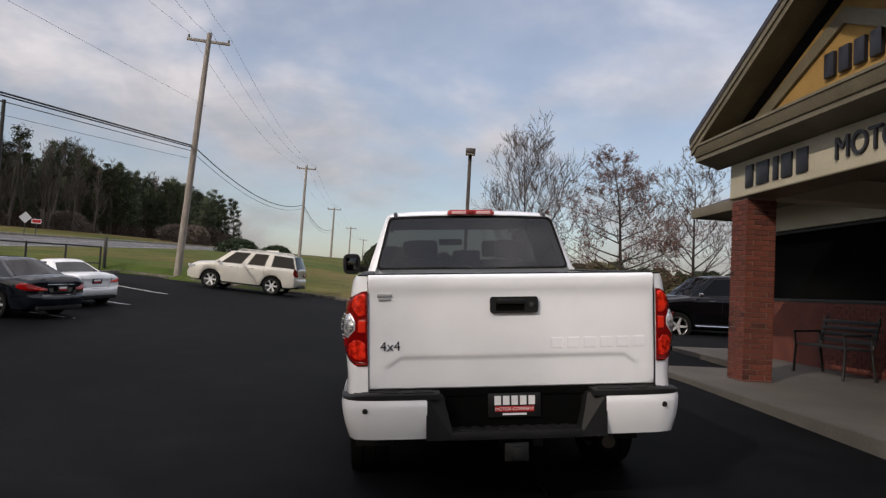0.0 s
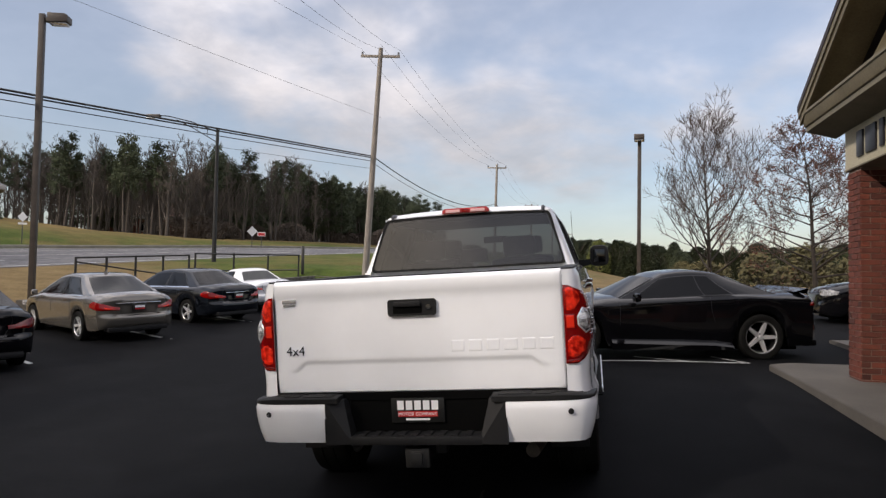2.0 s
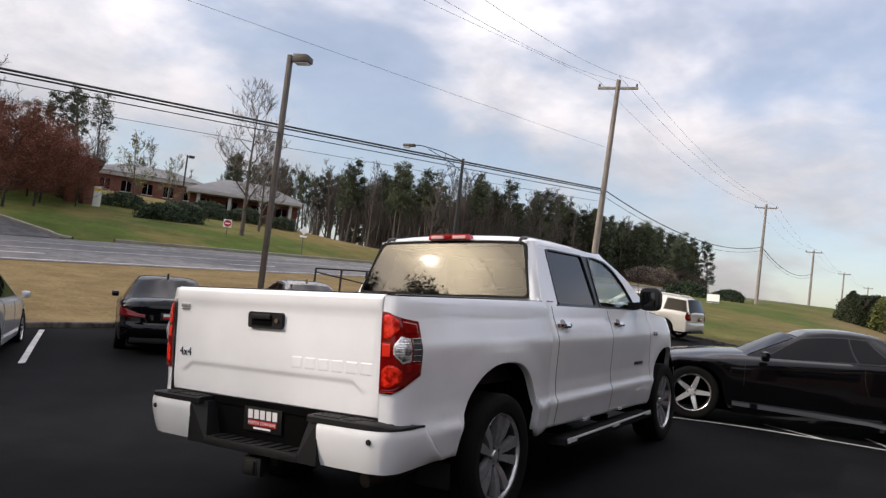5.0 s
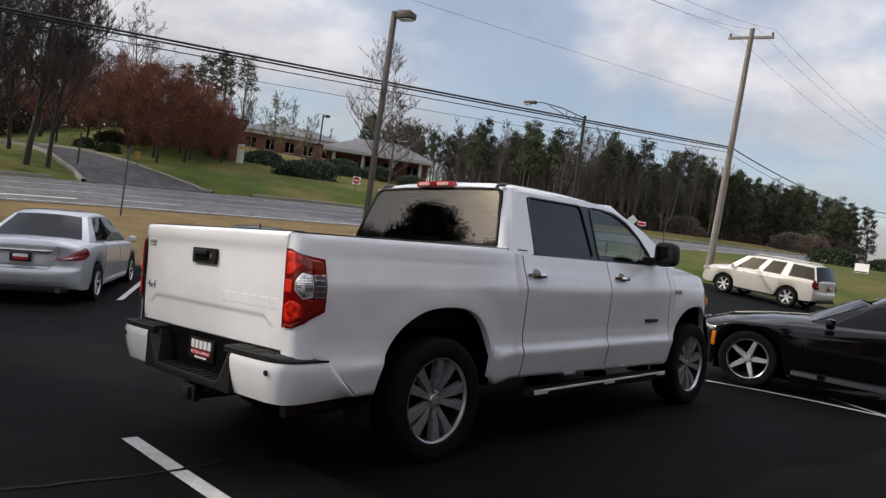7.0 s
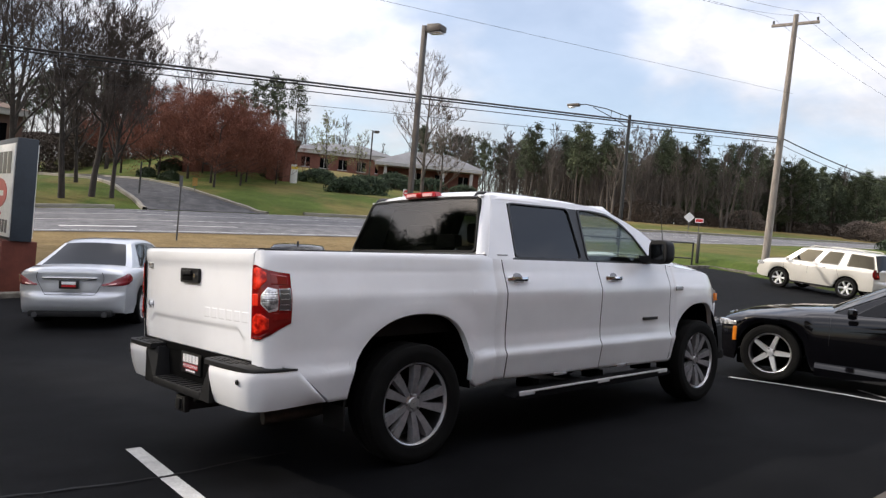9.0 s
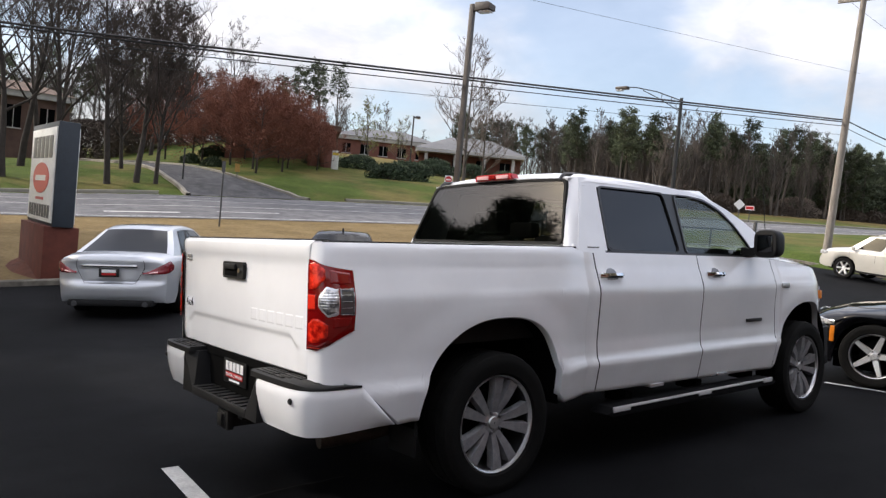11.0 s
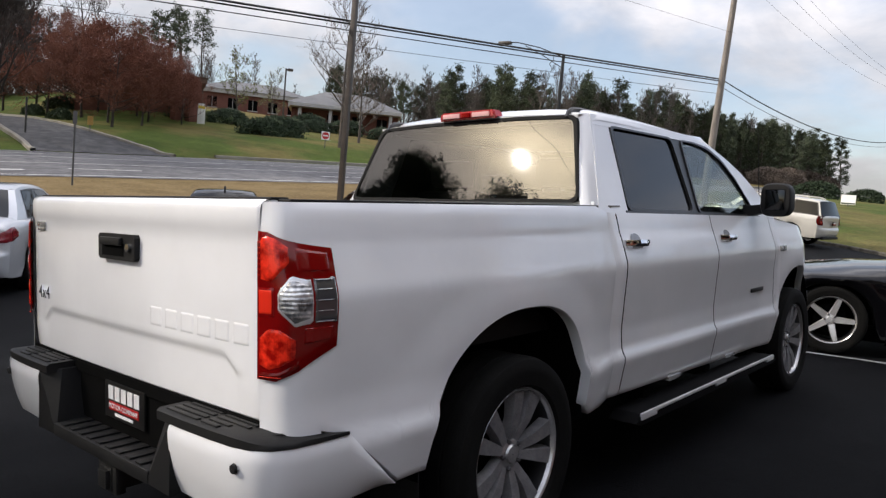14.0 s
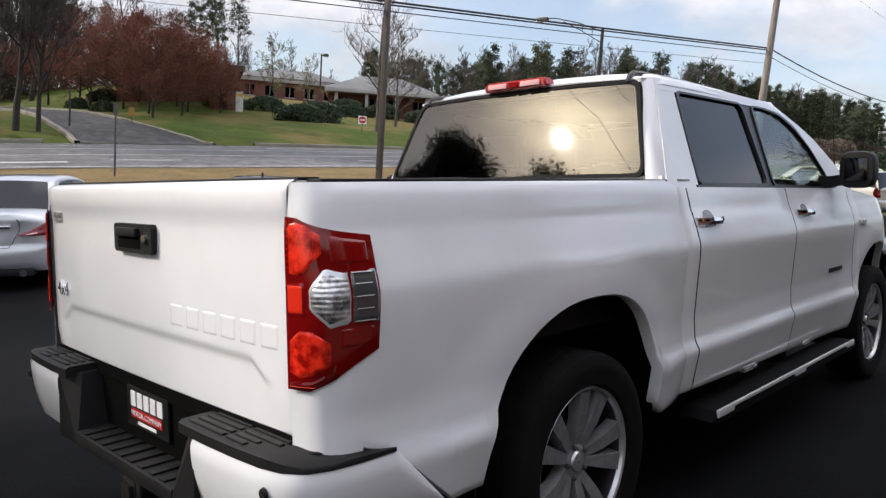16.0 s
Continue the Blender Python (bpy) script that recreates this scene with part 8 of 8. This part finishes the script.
for k in range(100):
    x, y = lerp(-1.8, 44, (k / 99) ** 1.2) + rng.uniform(-0.5, 0.5), 71 + rng.uniform(-2.5, 2.5)
    crest = lerp(5.7, 4.9, smoothstep(-2, 12, x)) - rng.random() ** 2 * 0.9
    copy_thing(ever[k % 3], at_ground(x, y, rng.uniform(0, 360), max(0.35, (crest - land_z(x, y)) / 4.1)))
lime = shrub("evergreen_shrub", 17, 3.0, 3.0, 3.0, textured("yellow_green_leaves", (0.07, 0.085, 0.012), (0.12, 0.13, 0.03), 0.6, 0.9, 8), "yellow-green bush in the evergreen row", at_ground(1.4, 67.5), 800, 0.12, "shrub", "evergreen row")
tan_brush = shrub("brush", 21, 5.0, 3.0, 2.6, textured("dry_tan_brush", (0.060, 0.056, 0.024), (0.11, 0.095, 0.040), 0.8, 0.95, 9), "low olive-brown brush at the edge of the field", at_ground(14, 44), 380, 0.2, "brush", "field edge brush")
for k in range(26):
    copy_thing(tan_brush, at_ground(lerp(7, 48, k / 25), 52 + rng.uniform(-3, 3), rng.uniform(0, 360), rng.uniform(0.6, 0.9)))

# tall trees south-west of the lot, mirrored in the glass
canopy = pine_tree(91, 20.0, "tall dense pine south-west of the lot", at_ground(-32, -30), 0.35, 0.20, 2.6, "pines south-west of the lot", size=0.08)
SKYLINE = ((-106, 15), (-112, 16.5), (-118, 20.5), (-121, 21.5), (-124, 23.0), (-127, 25.0), (-130, 26.3), (-133, 26.6), (-136, 26.6), (-140, 27.0), (-144, 27.2), (-150, 27.0), (-158, 25))
for k in range(50):
    deg = -105 - 1.2 * k
    r = 26 + 9 * ((k * 7) % 5) / 4 + 16 * smoothstep(-124, -130, deg)
    x, y = math.sin(radians(deg)) * r, 1.9 + math.cos(radians(deg)) * r
    el = interp(-deg, [(-a, e) for a, e in SKYLINE]) + 0.4 - 0.6 * (k % 3) / 2
    tall = r * math.tan(radians(el)) + 1.6 - land_z(x, y)
    copy_thing(canopy, at_ground(x, y, 40 * k, tall / 20.0))


# ---------------------------------------------------------------- across the road
def drape(name, left, right, mat, lift, label, category):
    """A strip of paving between two rows of points, laid on the land."""
    bm = bmesh.new()
    rows = []
    for (a, b), (c, d) in zip(left, right):
        rows.append([(lerp(a, c, f), lerp(b, d, f), land_z(lerp(a, c, f), lerp(b, d, f)) + lift) for f in (0, 0.25, 0.5, 0.75, 1)])
    add_grid(bm, rows)
    return tagged(part(name, bm, mat, None, "", 60), label, category, "", "structure")


def fine(pts, n=8):
    out = []
    for p, q in zip(pts, pts[1:]):
        out += [tuple(Vector(p).lerp(Vector(q), k / n)) for k in range(n)]
    return out + [pts[-1]]


DRIVE_ASPHALT = asphalt_material("driveway_asphalt", (0.075, 0.075, 0.078), (0.11, 0.11, 0.112), 0.8)
d_left = fine([(-42.0, 14.6), (-44.5, 14.7), (-47.0, 14.8), (-52.0, 15.4), (-58.0, 15.8), (-65.0, 14.2), (-73.0, 10.5)])
d_right = fine([(-40.4, 22.2), (-43.0, 21.0), (-46.5, 20.2), (-51.5, 20.0), (-58.0, 20.4), (-66.0, 19.0), (-76.5, 14.0)])
drape("driveway", d_left, d_right, DRIVE_ASPHALT, 0.06, "grey asphalt driveway climbing from the road", "driveway")


def land_kerb(name, pts, label, w=0.3, h=0.15):
    bm = bmesh.new()
    rows = []
    for i, (x, y) in enumerate(pts):
        a, b = pts[max(i - 1, 0)], pts[min(i + 1, len(pts) - 1)]
        d = Vector((b[0] - a[0], b[1] - a[1])).normalized()
        z = land_z(x, y) + 0.05
        rows.append([(x - d.y * o, y + d.x * o, z + hh) for o, hh in ((-w / 2, -0.1), (-w / 2, h - 0.03), (-w / 2 + 0.04, h), (w / 2 - 0.04, h), (w / 2, h - 0.03), (w / 2, -0.1))])
    add_grid(bm, rows)
    return tagged(part(name, bm, KERB_PALE, None, "", 40), label, "kerb", "", "structure")


KERB_PALE = textured("pale_kerb_concrete", (0.19, 0.175, 0.145), (0.27, 0.25, 0.21), 1.2, 0.9, 30)
land_kerb("kerb_drive_north", d_right, "pale concrete kerb along the driveway")
land_kerb("kerb_drive_south", d_left, "pale concrete kerb along the driveway")
land_kerb("kerb_road_far", [(road_x(y) - 7.75, y) for y in steps((25, 110, 2.0))], "pale concrete kerb on the far side of the road")
land_kerb("kerb_road_far_south", [(road_x(y) - 7.75, y) for y in steps((-60, 13, 2.0))], "pale concrete kerb on the far side of the road")

# trees on the lawns
RED = "red-budding tree with a dense twiggy crown"
redbuds = [bare_tree(60 + k, 7.0, 0.50, RED, at_ground(*xy), 3, 0.42, 0.14, TWIG_RED, first=20, twigs=4, leaves=TWIG_RED, leaf_size=0.06, per=4, thin=0.013, jitter=0.28, share=1.0, group="budding trees on the lawn", bark=DARK_BARK) for k, xy in enumerate(((-51.8, 23.4), (-56.5, 25.2)))]
for k, (x, y, s) in enumerate(((-54.5, 27.0, 0.9), (-57.5, 29.0, 0.85), (-61.0, 25.0, 1.05), (-61.5, 30.0, 0.85), (-65.5, 24.0, 1.1), (-66.0, 28.5, 1.0), (-60.0, 33.0, 0.7), (-63.5, 34.0, 0.75), (-69.5, 24.5, 1.1), (-56.0, 31.2, 0.65), (-70.0, 29.0, 1.0), (-73.0, 23.0, 1.1))):
    copy_thing(redbuds[k % 2], at_ground(x, y, 83 * k, s))
DARK = "tall dark bare tree on the lawn"
dark = [bare_tree(70 + k, 14.0, 0.44, DARK, at_ground(*xy), 4, 0.95, 0.24, DARK_TWIG, first=14, twigs=3, thin=0.014, group="bare trees on the lawn", bark=DARK_BARK) for k, xy in enumerate(((-45.2, 10.6), (-45.4, 12.4)))]
for k, (x, y, s) in enumerate(((-46.6, 8.2, 1.05), (-47.5, 5.2, 1.1), (-53.0, 7.0, 1.15), (-49.5, 1.5, 1.1), (-59.0, 9.0, 1.15), (-64.0, 11.0, 1.2), (-68.0, 6.0, 1.2), (-76.0, 32.0, 0.9), (-81.0, 24.0, 1.1), (-62.0, 1.0, 1.1))):
    copy_thing(dark[k % 2], at_ground(x, y, 67 * k, s))
oval = bare_tree(75, 10.4, 0.40, "dark bare tree with a dense oval crown", at_ground(-45.0, 13.5), 4, 1.15, 0.20, DARK_TWIG, first=24, twigs=4, thin=0.014, group="oval bare trees", bark=DARK_BARK, taper=0.5)
copy_thing(oval, at_ground(-52.0, 13.2, 120, 0.95))
bare_tree(77, 12.5, 0.36, "slender bare tree beside the no-entry sign", at_ground(-43.6, 38.3), 3, 0.8, 0.15, TWIG, first=14, twigs=4, thin=0.014)
bare_tree(78, 9.0, 0.40, "bare grey tree in front of the brick clinic", at_ground(-50.5, 46.5), 3, 0.7, 0.12, TWIG, first=15, twigs=4, thin=0.016)
spring = bare_tree(79, 6.5, 0.36, "slender tree with first yellow-green leaves", at_ground(-61.8, 40.4), 3, 0.8, 0.15, TWIG, first=14, twigs=3, leaves=SPRING_LEAF, leaf_size=0.10, per=1, thin=0.014, jitter=0.2, share=0.6, group="leafing trees")
copy_thing(spring, at_ground(-60.5, 43.4, 90, 0.8))
for k, (x, y, s) in enumerate(((-72.0, 37.0, 0.86), (-71.0, 39.6, 0.94), (-70.5, 41.6, 0.95), (-73.0, 35.5, 0.74), (-79.0, 66.0, 1.0), (-76.0, 70.0, 1.0), (-78.0, 76.0, 1.05), (-74.0, 80.0, 0.95), (-72.0, 84.0, 1.0), (-70.0, 88.0, 0.9), (-79.0, 88.0, 1.1), (-76.0, 93.0, 1.0), (-72.0, 98.0, 1.0), (-68.0, 84.0, 0.85))):
    copy_thing(protos_pine[k % 3], at_ground(x, y, 53 * k, s))
for k in range(60):
    copy_thing(protos_bare[k % 3], at_ground(lerp(-108, -88, rng.random()), lerp(-8, 90, k / 59), 31 * k, rng.uniform(0.7, 1.1)))
thicket = shrub("thicket", 25, 8.0, 5.0, 3.2, BRUSH, "thicket of fine brown and olive twigs behind the lawns", at_ground(-88, 0), 1700, 0.11, "brush", "thicket behind the lawns")
for k in range(24):
    copy_thing(thicket, at_ground(-88 - 6 * rng.random(), lerp(-6, 52, k / 23), 57 * k, rng.uniform(1.0, 1.5)))
for k in range(44):
    copy_thing(protos_pine[k % 3] if k % 3 == 1 else protos_bare[k % 3], at_ground(lerp(-104, -90, rng.random()), lerp(-6, 34, k / 43), 47 * k, rng.uniform(0.9, 1.3)))

# clipped hedges
hedge = shrub("hedge", 31, 6.5, 2.6, 1.7, HEDGE, "dark clipped evergreen hedge", at_ground(-50.8, 37.5, 60), 900, 0.16, "hedge", "hedges on the lawn")
for x, y, r, s in ((-50.4, 35.6, 55, 0.85), (-57.8, 36.8, 60, 0.8), (-60.5, 34.2, 60, 0.75), (-57.0, 46.0, 70, 0.7), (-57.5, 51.0, 70, 0.9), (-59.5, 47.5, 60, 0.9), (-55.0, 54.0, 80, 0.8), (-59.0, 22.6, 20, 0.5), (-70.0, 27.0, 30, 0.7), (-64.5, 22.6, 10, 0.55)):
    copy_thing(hedge, at_ground(x, y, r, s))
for x, y, r, s in ((-13.6, 62.5, 5, 0.75), (-10.6, 65.0, 0, 0.6)):
    copy_thing(hedge, at_ground(x, y, r, s))


def clinic(name, x, y, yaw, w, d, h, roof_h, wall, roof_mat, label, windows=6, base=None, porch=False, band=None):
    z = land_z(x, y) if base is None else base
    ob = empty(name, pose(x, y, z, 0, 0, yaw), label, "building")
    box("wall_front", -w / 2, w / 2, -d / 2, -d / 2 + 0.3, -2.5, h, wall, ob, 0.0)
    box("wall_back", -w / 2, w / 2, d / 2 - 0.3, d / 2, -2.5, h, wall, ob, 0.0)
    for sg in (-1, 1):
        box("wall_side", *sorted((sg * w / 2, sg * (w / 2 - 0.3))), -d / 2 + 0.3, d / 2 - 0.3, -2.5, h, wall, ob, 0.0)
    box("eave_band", -w / 2 - 0.4, w / 2 + 0.4, -d / 2 - 0.4, d / 2 + 0.4, h, h + 0.55, band or TRIM_PALE, ob, 0.03)
    bm = bmesh.new()
    o = 0.55
    inset = min(w, d) * 0.36
    b0 = [bm.verts.new((sx * (w / 2 + o), sy * (d / 2 + o), h + 0.55)) for sx, sy in ((-1, -1), (1, -1), (1, 1), (-1, 1))]
    b1 = [bm.verts.new((sx * (w / 2 - inset), sy * (d / 2 - inset * 0.95), h + 0.55 + roof_h)) for sx, sy in ((-1, -1), (1, -1), (1, 1), (-1, 1))]
    for k in range(4):
        j = (k + 1) % 4
        bm.faces.new((b0[k], b0[j], b1[j], b1[k]))
    bm.faces.new(b1)
    part("roof", bm, roof_mat, ob)
    for k in range(windows):
        xx = lerp(-w / 2 + 1.2, w / 2 - 2.4, k / max(1, windows - 1))
        win = box("window", xx, xx + 1.2, -d / 2 - 0.03, -d / 2 + 0.02, h * 0.35, h * 0.82, GLASS_BUILDING, ob, 0.0)
        box("window_sill", xx - 0.1, xx + 1.3, -d / 2 - 0.10, -d / 2 - 0.03, h * 0.35 - 0.1, h * 0.35, TRIM_PALE, win, 0.01)
        box("mullion", xx + 0.57, xx + 0.63, -d / 2 - 0.05, -d / 2 - 0.03, h * 0.35, h * 0.82, TRIM_PALE, win, 0.0)
    if porch:
        for k in range(4):
            xx = lerp(-w * 0.42, w * 0.42, k / 3)
            box("porch_column", xx - 0.18, xx + 0.18, -d / 2 - 1.6, -d / 2 - 1.24, -0.3, h, TRIM_PALE, ob, 0.02)
        box("porch_roof", -w / 2 - 0.2, w / 2 + 0.2, -d / 2 - 2.0, -d / 2, h, h + 0.4, TRIM_PALE, ob, 0.02)
    return ob


TRIM_PALE = textured("pale_painted_trim", (0.36, 0.35, 0.33), (0.44, 0.43, 0.41), 2, 0.6, 30)
FAR_BRICK = textured("far_red_brick", (0.12, 0.046, 0.032), (0.17, 0.070, 0.050), 1.2, 0.9, 16, 0.2)
BROWN_ROOF = textured("brown_roofing", (0.08, 0.052, 0.038), (0.12, 0.078, 0.056), 0.8, 0.9, 10)
DARK_WALL = textured("dark_brown_brick", (0.07, 0.04, 0.03), (0.10, 0.06, 0.045), 1.2, 0.9, 16, 0.2)
clinic("brick_clinic", -87.1, 58.9, 58, 14, 11, 2.9, 1.6, FAR_BRICK, ROOF_GREY, "long brick clinic with a grey hipped roof", 5, base=9.0)
clinic("brick_clinic", -65.5, 57.5, 50, 12, 10, 2.4, 1.9, FAR_BRICK, ROOF_GREY, "brick clinic wing with a grey roof and white porch", 4, base=7.1, porch=True)
clinic("brick_office", -69.2, 34.1, 62, 11, 8, 2.6, 0.5, FAR_BRICK, BROWN_ROOF, "low brick office behind budding trees", 4, band=BROWN_ROOF)
clinic("brown_house", -77.5, 6.0, 80, 17, 9, 4.3, 1.2, DARK_WALL, BROWN_ROOF, "two-storey brown house with a brown roof beyond the driveway", 6, base=5.0)
clinic("brick_house", -70.0, 101.0, 35, 15, 10, 2.8, 2.4, FAR_BRICK, BROWN_ROOF, "house with a brown roof among the pines", 5)
# entrance sign and brick piers
for x, y in ((-59.4, 32.6), (-58.4, 33.4)):
    ob = box("brick_pier", -0.4, 0.4, -0.4, 0.4, -0.3, 1.9, FAR_BRICK, None, 0.02)
    ob.matrix_basis = pose(x, y, land_z(x, y))
    tagged(ob, "short brick entrance pier on the lawn", "pier", "entrance piers")
ob = box("entrance_sign", -0.32, 0.32, -0.12, 0.12, -0.2, 1.75, SIGN_WHITE, None, 0.03)
ob.matrix_basis = pose(-57.0, 33.6, land_z(-57.0, 33.6), 0, 0, 62)
tagged(ob, "white upright entrance sign with a yellow band", "sign")
box("yellow_band", -0.29, 0.29, -0.13, -0.12, 1.3, 1.55, material("yellow_sign", (0.75, 0.55, 0.06), 0.5), ob, 0.0)
lot_lamp(-60.0, 44.5, 12.6, 60)
ob = tube("drive_post", [(0, 0, -0.2), (0, 0, 2.2)], 0.06, BLACK_STEEL, None, 8)
ob.matrix_basis = pose(-46.4, 15.7, land_z(-46.4, 15.7))
tagged(ob, "slim dark post at the driveway kerb", "post")
